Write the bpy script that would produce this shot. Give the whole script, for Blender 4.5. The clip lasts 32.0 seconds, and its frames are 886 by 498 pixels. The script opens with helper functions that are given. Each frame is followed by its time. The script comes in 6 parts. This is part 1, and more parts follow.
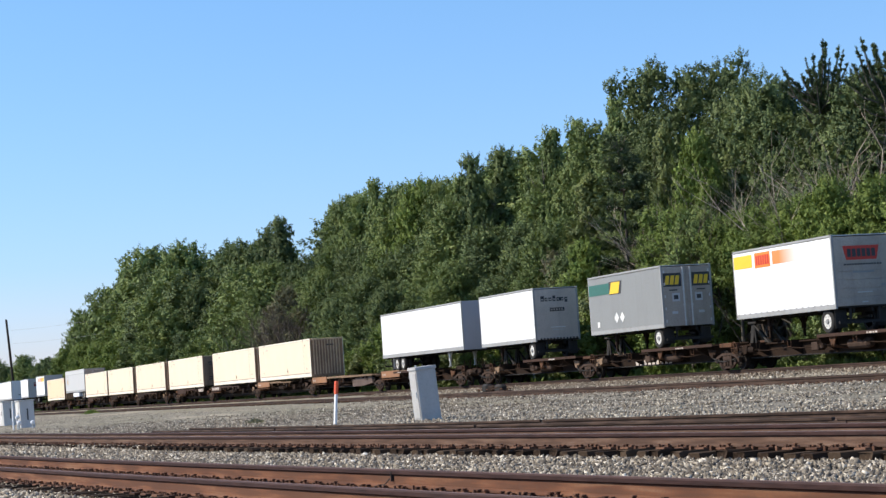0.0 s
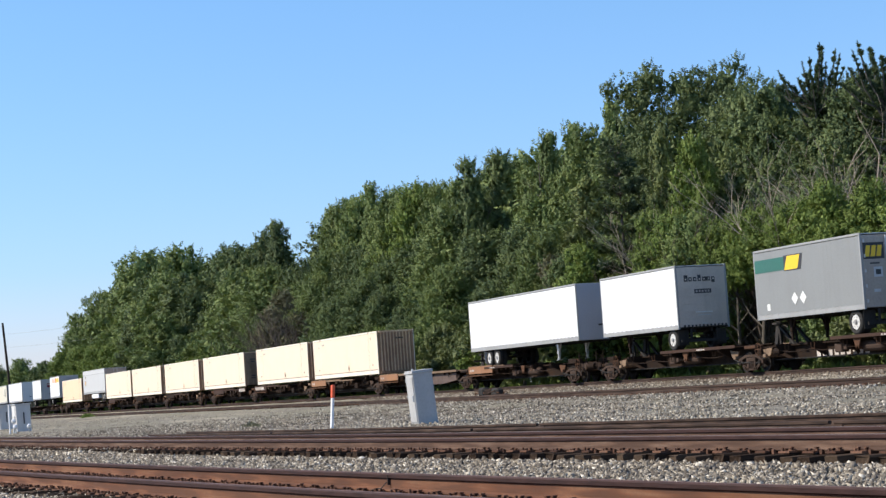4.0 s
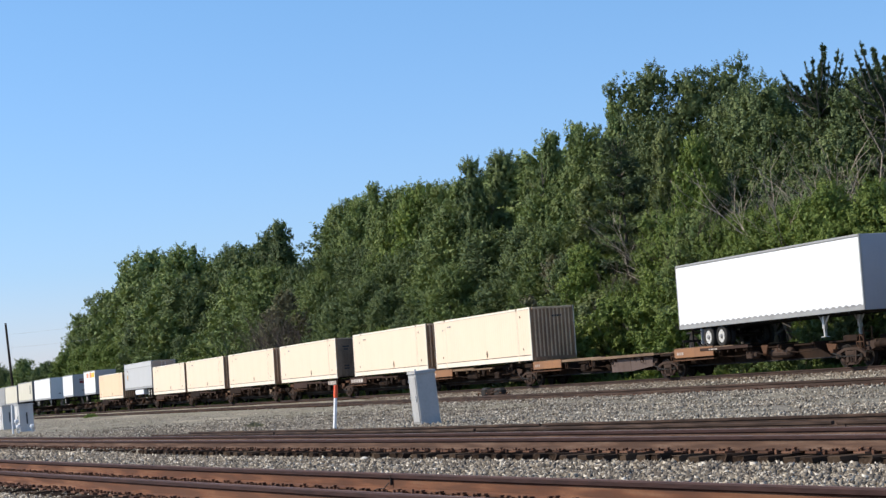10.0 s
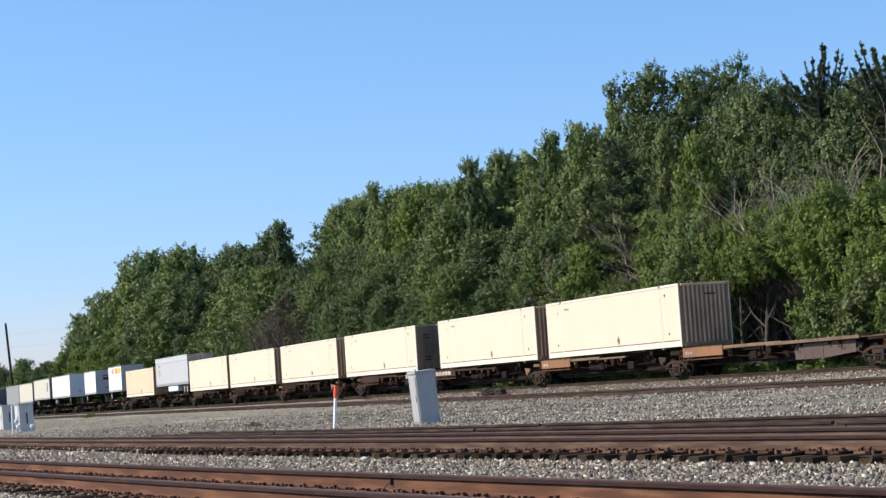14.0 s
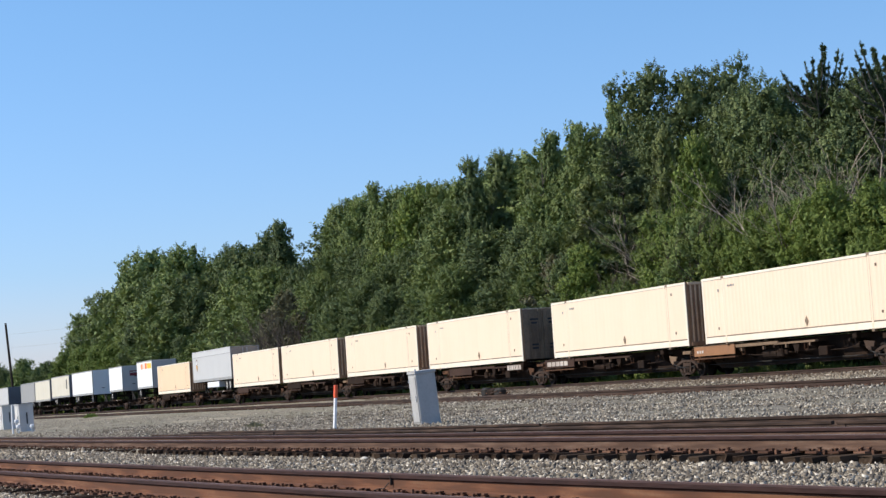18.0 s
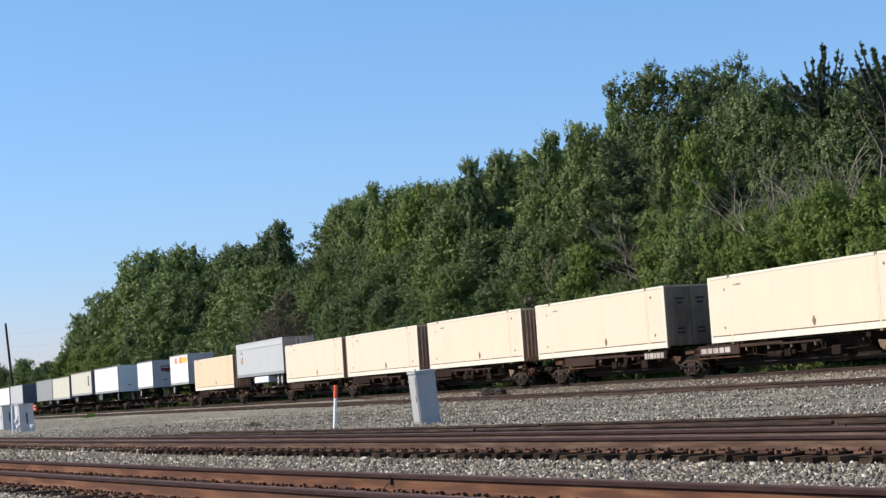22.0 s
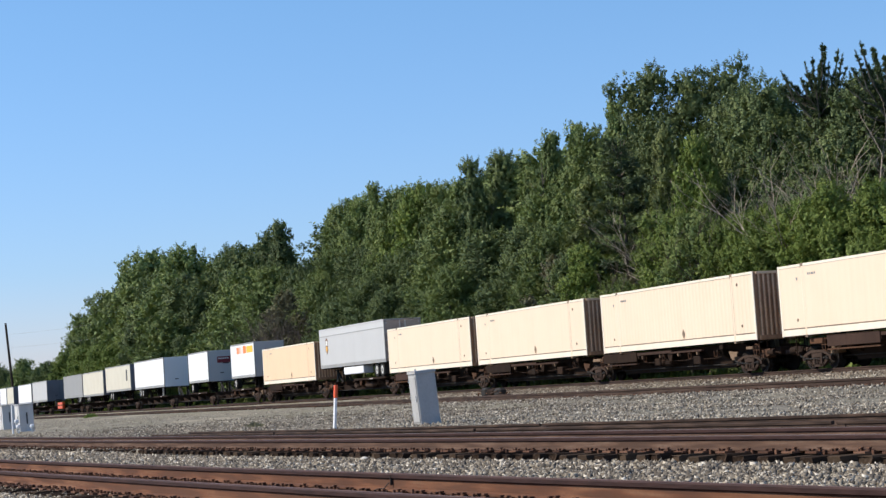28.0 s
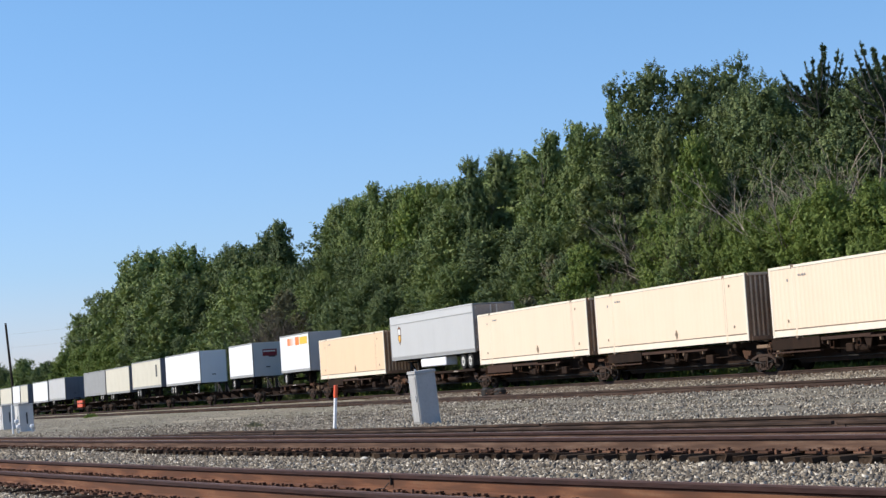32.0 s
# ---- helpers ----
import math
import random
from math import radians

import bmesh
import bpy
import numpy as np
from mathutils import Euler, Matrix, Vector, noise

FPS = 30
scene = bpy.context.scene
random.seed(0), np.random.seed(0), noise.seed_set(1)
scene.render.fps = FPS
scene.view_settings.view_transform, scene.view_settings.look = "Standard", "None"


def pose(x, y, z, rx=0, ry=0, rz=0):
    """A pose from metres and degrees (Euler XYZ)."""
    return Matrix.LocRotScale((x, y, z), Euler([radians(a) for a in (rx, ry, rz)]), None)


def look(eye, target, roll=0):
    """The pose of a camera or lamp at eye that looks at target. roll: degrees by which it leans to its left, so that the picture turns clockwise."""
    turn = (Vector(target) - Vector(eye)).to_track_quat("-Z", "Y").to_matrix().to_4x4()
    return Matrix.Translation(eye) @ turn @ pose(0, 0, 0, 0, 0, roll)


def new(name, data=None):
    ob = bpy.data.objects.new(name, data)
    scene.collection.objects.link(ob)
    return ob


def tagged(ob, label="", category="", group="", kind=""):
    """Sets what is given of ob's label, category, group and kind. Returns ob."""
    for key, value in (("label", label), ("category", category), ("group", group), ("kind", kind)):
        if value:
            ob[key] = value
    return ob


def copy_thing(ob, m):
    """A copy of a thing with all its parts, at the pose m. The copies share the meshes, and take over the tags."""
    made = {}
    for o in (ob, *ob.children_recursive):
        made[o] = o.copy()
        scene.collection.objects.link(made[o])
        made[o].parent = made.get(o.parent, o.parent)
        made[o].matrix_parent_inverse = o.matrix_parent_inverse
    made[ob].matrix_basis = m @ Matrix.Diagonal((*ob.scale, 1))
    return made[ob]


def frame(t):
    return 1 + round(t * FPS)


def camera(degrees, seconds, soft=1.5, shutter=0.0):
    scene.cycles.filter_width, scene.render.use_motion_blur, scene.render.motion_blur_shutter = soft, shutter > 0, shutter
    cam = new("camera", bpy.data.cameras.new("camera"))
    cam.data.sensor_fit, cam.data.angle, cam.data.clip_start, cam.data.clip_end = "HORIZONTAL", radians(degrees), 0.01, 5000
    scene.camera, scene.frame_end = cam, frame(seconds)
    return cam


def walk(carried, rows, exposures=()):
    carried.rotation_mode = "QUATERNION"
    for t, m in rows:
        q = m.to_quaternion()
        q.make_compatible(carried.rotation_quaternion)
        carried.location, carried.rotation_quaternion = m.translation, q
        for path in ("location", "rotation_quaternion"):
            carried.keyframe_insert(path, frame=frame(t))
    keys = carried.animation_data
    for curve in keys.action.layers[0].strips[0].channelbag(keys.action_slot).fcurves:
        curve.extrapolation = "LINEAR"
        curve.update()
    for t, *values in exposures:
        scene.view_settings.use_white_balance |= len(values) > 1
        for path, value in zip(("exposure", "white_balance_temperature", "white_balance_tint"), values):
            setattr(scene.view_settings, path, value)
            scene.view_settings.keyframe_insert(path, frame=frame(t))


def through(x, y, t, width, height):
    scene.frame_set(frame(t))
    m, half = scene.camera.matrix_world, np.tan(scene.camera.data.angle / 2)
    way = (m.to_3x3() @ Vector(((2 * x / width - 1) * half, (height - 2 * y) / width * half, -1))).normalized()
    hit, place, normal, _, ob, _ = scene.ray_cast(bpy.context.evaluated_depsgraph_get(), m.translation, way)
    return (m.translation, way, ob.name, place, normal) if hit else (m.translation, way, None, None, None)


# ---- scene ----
# The railway runs along x; y points away from the camera, z up. The train rolls towards +x.
TRAIN_Y, TRAIN_Z = 43.08, 1.24          # centre line and rail top of the train's track
SIDE_Z, NEAR_Z = 0.95, 0.75            # rail tops of the siding and of the two near tracks
EYE = Vector((0.0, 0.0, 1.6))
AIM = EYE + 50 * Vector((-0.93684598, 0.34250509, 0.07078045))

# ---- camera ----
cam = camera(25.986, 32.0, soft=1.42)
LENS = 3397.77                          # lens length in units of the sway below


def sway(dx, dy):
    """The camera's resting pose, turned by a small sway."""
    return look(EYE, AIM, -3.8306) @ pose(0, 0, 0, math.degrees(dy / LENS), math.degrees(dx / LENS), 0)


walk(cam, [(0.0, sway(1.0, -6.7)), (0.5, sway(-15.8, -3.6)), (1.0, sway(-22.0, -1.0)), (1.5, sway(-21.4, -0.5)), (2.0, sway(-17.4, 0.0)),
           (2.5, sway(-13.3, -0.5)), (3.0, sway(-9.7, -0.5)), (3.5, sway(-7.2, -0.4)), (4.5, sway(-2.8, -0.2)), (5.5, sway(0, 0)), (6.5, sway(0, 0)),
           (32.0, sway(0, 0))],
     exposures=[(0.0, 0.25), (3.0, 0.28), (6.0, 0.15), (9.0, 0.10), (14.0, 0.17), (18.0, 0.07), (24.0, 0.06), (32.0, 0.03)])


def travel(t):
    """How far the train has rolled after t seconds."""
    return 4.48265 * t + 0.0251417 * t * t / 2 - 0.00187276 * t ** 3 / 6


# ---- light ----
SUN_EL, SUN_FROM = radians(41), Vector((-0.36, -0.85, 0))
world = bpy.data.worlds.new("world")
scene.world = world
world.use_nodes = True
sky = world.node_tree.nodes.new("ShaderNodeTexSky")
sky.sky_type, sky.sun_disc = "NISHITA", False
sky.sun_elevation, sky.sun_rotation = SUN_EL, math.atan2(SUN_FROM.x, SUN_FROM.y)
sky.altitude, sky.air_density, sky.dust_density, sky.ozone_density = 200, 1.0, 0.5, 1.0
back = world.node_tree.nodes["Background"]
back.inputs["Strength"].default_value = 0.135
clear = world.node_tree.nodes.new("ShaderNodeMix")      # a clear, deep late-summer blue
clear.data_type, clear.blend_type = "RGBA", "MULTIPLY"
clear.inputs[0].default_value = 1.0
air = world.node_tree.nodes.new("ShaderNodeValToRGB")    # slightly hazier towards the horizon
for p, c in ((0.0, (0.80, 0.78, 1.15)), (0.07, (0.635, 0.80, 1.15)), (0.20, (0.655, 0.91, 1.18)), (1.0, (0.69, 0.93, 1.18))):
    e = air.color_ramp.elements[0] if p == 0.0 else air.color_ramp.elements[-1] if p == 1.0 else air.color_ramp.elements.new(p)
    e.position, e.color = p, (*c, 1)
way_up = world.node_tree.nodes.new("ShaderNodeSeparateXYZ")
world.node_tree.links.new(world.node_tree.nodes.new("ShaderNodeTexCoord").outputs["Generated"], way_up.inputs[0])
world.node_tree.links.new(way_up.outputs["Z"], air.inputs["Fac"])
world.node_tree.links.new(air.outputs["Color"], clear.inputs[7])
world.node_tree.links.new(sky.outputs["Color"], clear.inputs[6])
world.node_tree.links.new(clear.outputs[2], back.inputs["Color"])
sun_data = bpy.data.lights.new("sun", "SUN")
sun_data.energy, sun_data.angle, sun_data.color = 5.0, radians(0.53), (1.0, 0.91, 0.77)
sun = new("sun", sun_data)
sun_dir = SUN_FROM.normalized() * math.cos(SUN_EL) + Vector((0, 0, math.sin(SUN_EL)))
sun.matrix_world = look(Vector((0, 0, 60)) + sun_dir * 50, (0, 0, 60))


# ---- materials ----
class Mat:
    """A small builder of node materials."""

    def __init__(self, name, rough=0.7, metal=0.0):
        self.m = bpy.data.materials.new(name)
        self.m.use_nodes = True
        self.t = self.m.node_tree
        self.b = self.t.nodes["Principled BSDF"]
        self.b.inputs["Roughness"].default_value, self.b.inputs["Metallic"].default_value = rough, metal
        self.pos = self.t.nodes.new("ShaderNodeTexCoord").outputs["Object"]

    def node(self, kind, **kw):
        n = self.t.nodes.new(kind)
        for k, v in kw.items():
            n.inputs[k.replace("_", " ")].default_value = v
        return n

    def link(self, a, b):
        self.t.links.new(a, b)

    def noise(self, scale, detail=3.0, stretch=None, src=None):
        n = self.node("ShaderNodeTexNoise", Scale=scale, Detail=detail)
        src = src or self.pos
        if stretch:
            mp = self.node("ShaderNodeMapping")
            mp.inputs["Scale"].default_value = stretch
            self.link(src, mp.inputs["Vector"])
            src = mp.outputs["Vector"]
        self.link(src, n.inputs["Vector"])
        return n.outputs["Fac"]

    def ramp(self, fac, stops):
        n = self.t.nodes.new("ShaderNodeValToRGB")
        e = n.color_ramp.elements
        e[0].position, e[1].position = stops[0][0], stops[-1][0]
        e[0].color, e[1].color = (*stops[0][1], 1), (*stops[-1][1], 1)
        for p, c in stops[1:-1]:
            e.new(p).color = (*c, 1)
        self.link(fac, n.inputs["Fac"])
        return n.outputs["Color"]

    def mix(self, fac, a, b, mode="MIX"):
        n = self.t.nodes.new("ShaderNodeMix")
        n.data_type, n.blend_type = "RGBA", mode
        for v, i in ((fac, 0), (a, 6), (b, 7)):
            if isinstance(v, (int, float)):
                n.inputs[i].default_value = v
            elif isinstance(v, tuple):
                n.inputs[i].default_value = (*v, 1)
            else:
                self.link(v, n.inputs[i])
        return n.outputs[2]

    def color(self, c):
        if isinstance(c, tuple):
            self.b.inputs["Base Color"].default_value = (*c, 1)
        else:
            self.link(c, self.b.inputs["Base Color"])
        return self

    def rough(self, fac, lo, hi):
        n = self.node("ShaderNodeMapRange")
        n.inputs["To Min"].default_value, n.inputs["To Max"].default_value = lo, hi
        self.link(fac, n.inputs["Value"])
        self.link(n.outputs["Result"], self.b.inputs["Roughness"])
        return self

    def bump(self, fac, strength, distance):
        n = self.node("ShaderNodeBump", Strength=strength, Distance=distance)
        self.link(fac, n.inputs["Height"])
        self.link(n.outputs["Normal"], self.b.inputs["Normal"])
        return self

    def per_object(self):
        return self.t.nodes.new("ShaderNodeObjectInfo").outputs["Random"]

    def per_island(self):
        return self.t.nodes.new("ShaderNodeNewGeometry").outputs["Random Per Island"]


def painted(name, base, dirt, rough=0.5, amount=0.35, streak=True, metal=0.0, spot=None):
    """Weathered paint: broad fading, fine grime and streaks that run down."""
    k = Mat(name, rough, metal)
    k.b.inputs["Specular IOR Level"].default_value = 0.05 if rough > 0.65 else 0.4
    broad = k.noise(0.55, 4)
    fine = k.noise(14, 4)
    c = k.mix(k.ramp(broad, [(0.42, (0, 0, 0)), (0.75, (amount,) * 3)]), base, dirt)
    c = k.mix(k.ramp(fine, [(0.48, (0, 0, 0)), (0.8, (amount * 0.8,) * 3)]), c, dirt)
    if streak:
        s = k.noise(3.0, 3, (1.0, 1.0, 0.08))
        c = k.mix(k.ramp(s, [(0.5, (0, 0, 0)), (0.8, (amount * 0.9,) * 3)]), c, dirt)
    if spot:
        c = k.mix(k.ramp(k.noise(5, 5), [(0.6, (0, 0, 0)), (0.7, (0.9,) * 3)]), c, spot)
    k.color(c).rough(fine, max(0.1, rough - 0.12), min(1, rough + 0.15)).bump(fine, 0.12, 0.01)
    return k.m


M_CREAM = painted("cream_paint", (0.84, 0.655, 0.49), (0.69, 0.50, 0.345), 0.5, 0.18)
M_CREAM_RAIL = painted("pale_rail_paint", (0.85, 0.765, 0.62), (0.5, 0.41, 0.3), 0.5, 0.25)
M_CREAM_WARM = painted("peach_paint", (0.84, 0.59, 0.385), (0.64, 0.42, 0.26), 0.5, 0.16)
M_END = painted("grimy_brown_end_paint", (0.44, 0.262, 0.148), (0.15, 0.085, 0.05), 0.6, 0.7)
M_DOOR = painted("grimy_grey_door_paint", (0.30, 0.215, 0.145), (0.06, 0.045, 0.032), 0.6, 0.8)
M_WHITE = painted("white_trailer_skin", (0.82, 0.83, 0.84), (0.60, 0.60, 0.60), 0.4, 0.10)
M_OFFWHITE = painted("aged_white_skin", (0.64, 0.60, 0.49), (0.46, 0.41, 0.31), 0.5, 0.3)
M_ALU = painted("dull_aluminium", (0.55, 0.56, 0.58), (0.32, 0.31, 0.30), 0.45, 0.35, metal=0.25)
M_GREY = painted("grey_trailer_skin", (0.235, 0.24, 0.235), (0.16, 0.155, 0.15), 0.45, 0.25)
M_MIDGREY = painted("dull_grey_skin", (0.31, 0.31, 0.305), (0.2, 0.195, 0.19), 0.5, 0.3)
M_MAROON = painted("maroon_mark", (0.2, 0.02, 0.03), (0.12, 0.02, 0.03), 0.45, 0.25, streak=False)
M_LIGHTGREY = painted("pale_grey_skin", (0.55, 0.55, 0.545), (0.42, 0.415, 0.41), 0.42, 0.15)
M_NAVY = painted("dark_slate_paint", (0.15, 0.165, 0.2), (0.07, 0.07, 0.08), 0.5, 0.4)
M_REAR = painted("grey_door_skin", (0.31, 0.305, 0.295), (0.16, 0.15, 0.14), 0.5, 0.35)
M_ROLLUP = painted("grey_rollup_door_paint", (0.62, 0.53, 0.45), (0.34, 0.285, 0.24), 0.55, 0.45)
M_PARCEL = painted("flat_grey_skin", (0.52, 0.52, 0.515), (0.4, 0.395, 0.39), 0.45, 0.2)
M_ENDRIB = painted("worn_tan_rib_paint", (0.84, 0.60, 0.385), (0.34, 0.215, 0.13), 0.6, 0.65)
M_GREYDOOR = painted("scuffed_grey_door_paint", (0.45, 0.385, 0.325), (0.22, 0.185, 0.155), 0.55, 0.55)
M_BUNGALOW = painted("weathered_grey_box_paint", (0.66, 0.65, 0.63), (0.40, 0.38, 0.35), 0.55, 0.4)
# nose of a white trailer, with its shade put into the colour
M_FACE = painted("shaded_white_nose", (0.31, 0.325, 0.365), (0.24, 0.245, 0.265), 0.45, 0.25)
M_STENCIL = painted("worn_stencil_white", (0.56, 0.50, 0.45), (0.2, 0.15, 0.12), 0.7, 0.6)
M_SILL = painted("dark_brown_car_steel", (0.021, 0.015, 0.012), (0.05, 0.029, 0.019), 0.8, 0.6)
M_RUST = painted("rusty_brown_steel", (0.12, 0.062, 0.037), (0.038, 0.026, 0.021), 0.85, 0.7)
M_LEDGE = painted("worn_tan_ledge", (0.24, 0.165, 0.11), (0.08, 0.055, 0.042), 0.8, 0.6)
M_SEAM = painted("weathered_seam_grey", (0.40, 0.36, 0.29), (0.22, 0.19, 0.15), 0.6, 0.5)
M_DULLRAIL = painted("weathered_rail_aluminium", (0.33, 0.33, 0.325), (0.2, 0.195, 0.185), 0.5, 0.45)
M_ORANGE = painted("orange_panel_paint", (0.31, 0.145, 0.06), (0.13, 0.07, 0.045), 0.6, 0.5)
M_BROWNPANEL = painted("brown_panel_paint", (0.068, 0.041, 0.031), (0.03, 0.02, 0.017), 0.7, 0.6)
M_GREYPLATE = painted("grey_brown_plate", (0.15, 0.112, 0.098), (0.07, 0.05, 0.042), 0.7, 0.5)
M_TRUCK = painted("cast_steel_truck", (0.078, 0.053, 0.041), (0.032, 0.022, 0.018), 0.8, 0.6)
M_WHEEL = painted("rolled_wheel_steel", (0.032, 0.027, 0.024), (0.015, 0.013, 0.012), 0.7, 0.5)
M_RUBBER = painted("tyre_rubber", (0.032, 0.032, 0.032), (0.07, 0.064, 0.058), 0.85, 0.5)
M_RIM = painted("white_wheel_disc", (0.70, 0.69, 0.66), (0.3, 0.275, 0.245), 0.5, 0.5)
M_BLACK = painted("black_frame_paint", (0.032, 0.031, 0.03), (0.075, 0.064, 0.056), 0.7, 0.5)
M_GALV = painted("galvanised_steel", (0.58, 0.58, 0.57), (0.36, 0.35, 0.33), 0.5, 0.3, metal=0.3)
M_CAB = painted("grey_cabinet_paint", (0.47, 0.46, 0.445), (0.27, 0.255, 0.235), 0.55, 0.4)
M_POSTWHITE = painted("white_marker_plastic", (0.80, 0.80, 0.80), (0.55, 0.53, 0.50), 0.4, 0.2)
M_POSTRED = painted("orange_red_marker_plastic", (0.72, 0.10, 0.03), (0.45, 0.08, 0.03), 0.4, 0.25)
M_INK = painted("dark_lettering", (0.04, 0.04, 0.045), (0.09, 0.08, 0.08), 0.6, 0.3, streak=False)
M_WHITEINK = painted("white_lettering", (0.74, 0.74, 0.72), (0.50, 0.48, 0.45), 0.6, 0.3, streak=False)
M_GREENSTRIPE = painted("dark_green_stripe", (0.03, 0.13, 0.10), (0.05, 0.10, 0.09), 0.45, 0.25, streak=False)
M_YELLOWMARK = painted("yellow_mark", (0.80, 0.52, 0.03), (0.55, 0.35, 0.04), 0.45, 0.2, streak=False)
M_ORANGEMARK = painted("orange_mark", (0.82, 0.22, 0.03), (0.60, 0.18, 0.05), 0.45, 0.2, streak=False)
M_REDMARK = painted("red_mark", (0.55, 0.035, 0.02), (0.30, 0.04, 0.03), 0.45, 0.25, streak=False)
M_AMBERMARK = painted("amber_mark", (0.85, 0.45, 0.05), (0.70, 0.34, 0.06), 0.45, 0.15, streak=False)
M_BROWNMARK = painted("brown_mark", (0.16, 0.07, 0.03), (0.10, 0.05, 0.03), 0.45, 0.2, streak=False)
M_POLE = painted("tarred_pole_wood", (0.045, 0.035, 0.03), (0.10, 0.08, 0.06), 0.9, 0.5)


def fading_mark():
    """An orange stripe that breaks up towards its end."""
    k = Mat("fading_orange_mark", 0.45)
    sep = k.t.nodes.new("ShaderNodeSeparateXYZ")
    k.link(k.t.nodes.new("ShaderNodeTexCoord").outputs["Generated"], sep.inputs[0])
    k.color(k.ramp(sep.outputs["X"], [(0.25, (0.82, 0.24, 0.06)), (1.0, (0.82, 0.80, 0.78))]))
    return k.m


M_FADE = fading_mark()


def rail_materials():
    def rail_steel(name, stops, grime, streak):
        """Rusty rolled steel with streaks along the rail and fine scale."""
        k = Mat(name, 0.9)
        k.b.inputs["Specular IOR Level"].default_value = 0.2
        n, f, l = k.noise(1.2, 4), k.noise(40, 4), k.noise(9.0, 4, (0.05, 1.0, 1.6))
        c = k.ramp(n, stops)
        c = k.mix(k.ramp(l, [(0.42, (0.75,) * 3), (0.54, (0, 0, 0))]), c, streak[0])
        c = k.mix(k.ramp(l, [(0.55, (0, 0, 0)), (0.68, (0.7,) * 3)]), c, streak[1])
        k.color(k.mix(k.ramp(f, [(0.45, (0, 0, 0)), (0.75, (0.55,) * 3)]), c, grime)).bump(f, 0.3, 0.004)
        return k.m

    def worn_head(name, lo, hi, rough, metal):
        h = Mat(name, rough, metal)
        h.b.inputs["Specular IOR Level"].default_value = 0.2
        f = h.noise(30, 3, (0.05, 1, 1))
        h.color(h.ramp(f, [(0.3, lo), (0.7, hi)])).rough(f, rough - 0.08, rough + 0.1)
        return h.m

    web = rail_steel("rusty_rail_web", [(0.3, (0.108, 0.044, 0.025)), (0.55, (0.170, 0.072, 0.038)), (0.75, (0.205, 0.098, 0.054))], (0.105, 0.058, 0.040), ((0.090, 0.042, 0.026), (0.225, 0.120, 0.070)))
    dull = rail_steel("dull_brown_rail", [(0.3, (0.040, 0.025, 0.019)), (0.7, (0.080, 0.049, 0.036))], (0.03, 0.022, 0.018), ((0.028, 0.018, 0.014), (0.105, 0.07, 0.052)))
    aged = rail_steel("aged_brown_rail", [(0.3, (0.088, 0.050, 0.034)), (0.7, (0.148, 0.086, 0.058))], (0.075, 0.05, 0.04), ((0.066, 0.037, 0.026), (0.185, 0.120, 0.086)))
    head = worn_head("worn_rail_head", (0.105, 0.060, 0.048), (0.175, 0.108, 0.090), 0.75, 0.0)
    bright = worn_head("run_bright_rail_head", (0.19, 0.155, 0.136), (0.29, 0.248, 0.222), 0.55, 0.15)
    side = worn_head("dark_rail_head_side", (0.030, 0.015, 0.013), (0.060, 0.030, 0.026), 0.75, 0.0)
    return web, head, dull, side, aged, bright


M_RAILWEB, M_RAILHEAD, M_RAILDULL, M_HEADSIDE, M_RAILAGED, M_HEADBRIGHT = rail_materials()


def tie_material():
    k = Mat("weathered_tie_wood", 0.95)
    k.b.inputs["Specular IOR Level"].default_value = 0.04
    r = k.per_object()
    g = k.noise(22, 5, (1, 0.06, 1))
    c = k.ramp(g, [(0.3, (0.020, 0.013, 0.009)), (0.55, (0.042, 0.028, 0.020)), (0.75, (0.085, 0.058, 0.042))])
    c = k.mix(k.ramp(r, [(0.45, (0, 0, 0)), (1.0, (0.55,) * 3)]), c, (0.125, 0.088, 0.06))
    k.color(c).bump(g, 0.5, 0.01)
    return k.m


M_TIE = tie_material()


def fastening_material():
    k = Mat("rusty_track_fastenings", 0.9)
    k.b.inputs["Specular IOR Level"].default_value = 0.15
    c = k.ramp(k.per_island(), [(0.0, (0.052, 0.026, 0.018)), (0.5, (0.118, 0.058, 0.037)), (1.0, (0.200, 0.105, 0.068))])
    k.color(k.mix(k.ramp(k.noise(30, 4), [(0.45, (0, 0, 0)), (0.7, (0.6,) * 3)]), c, (0.06, 0.04, 0.03)))
    return k.m


M_FASTENING = fastening_material()


def stone_material(name="ballast_stone", stain=(0.20, 0.17, 0.145), amount=0.4):
    k = Mat(name, 0.9)
    i = k.per_island()
    c = k.ramp(i, [(0.0, (0.028, 0.022, 0.015)), (0.30, (0.084, 0.068, 0.048)), (0.62, (0.215, 0.180, 0.131)), (0.87, (0.46, 0.40, 0.305)), (1.0, (0.86, 0.78, 0.64))])
    f = k.noise(45, 4)
    c = k.mix(k.ramp(f, [(0.4, (amount * 0.5,) * 3), (0.8, (amount,) * 3)]), c, stain)
    k.color(c).bump(f, 0.35, 0.006)
    return k.m


M_STONE = stone_material()
M_STONE_RUSTY = stone_material("rust_stained_stone", (0.165, 0.125, 0.092), 0.9)


# pale gravel, lightened further in colour for the sunlit part of the slope
M_STONE_PALE = stone_material("pale_crushed_stone", (0.40, 0.365, 0.30), 0.7)
M_PALESTONE = painted("pale_limestone", (0.66, 0.63, 0.57), (0.42, 0.39, 0.34), 0.9, 0.4, streak=False)


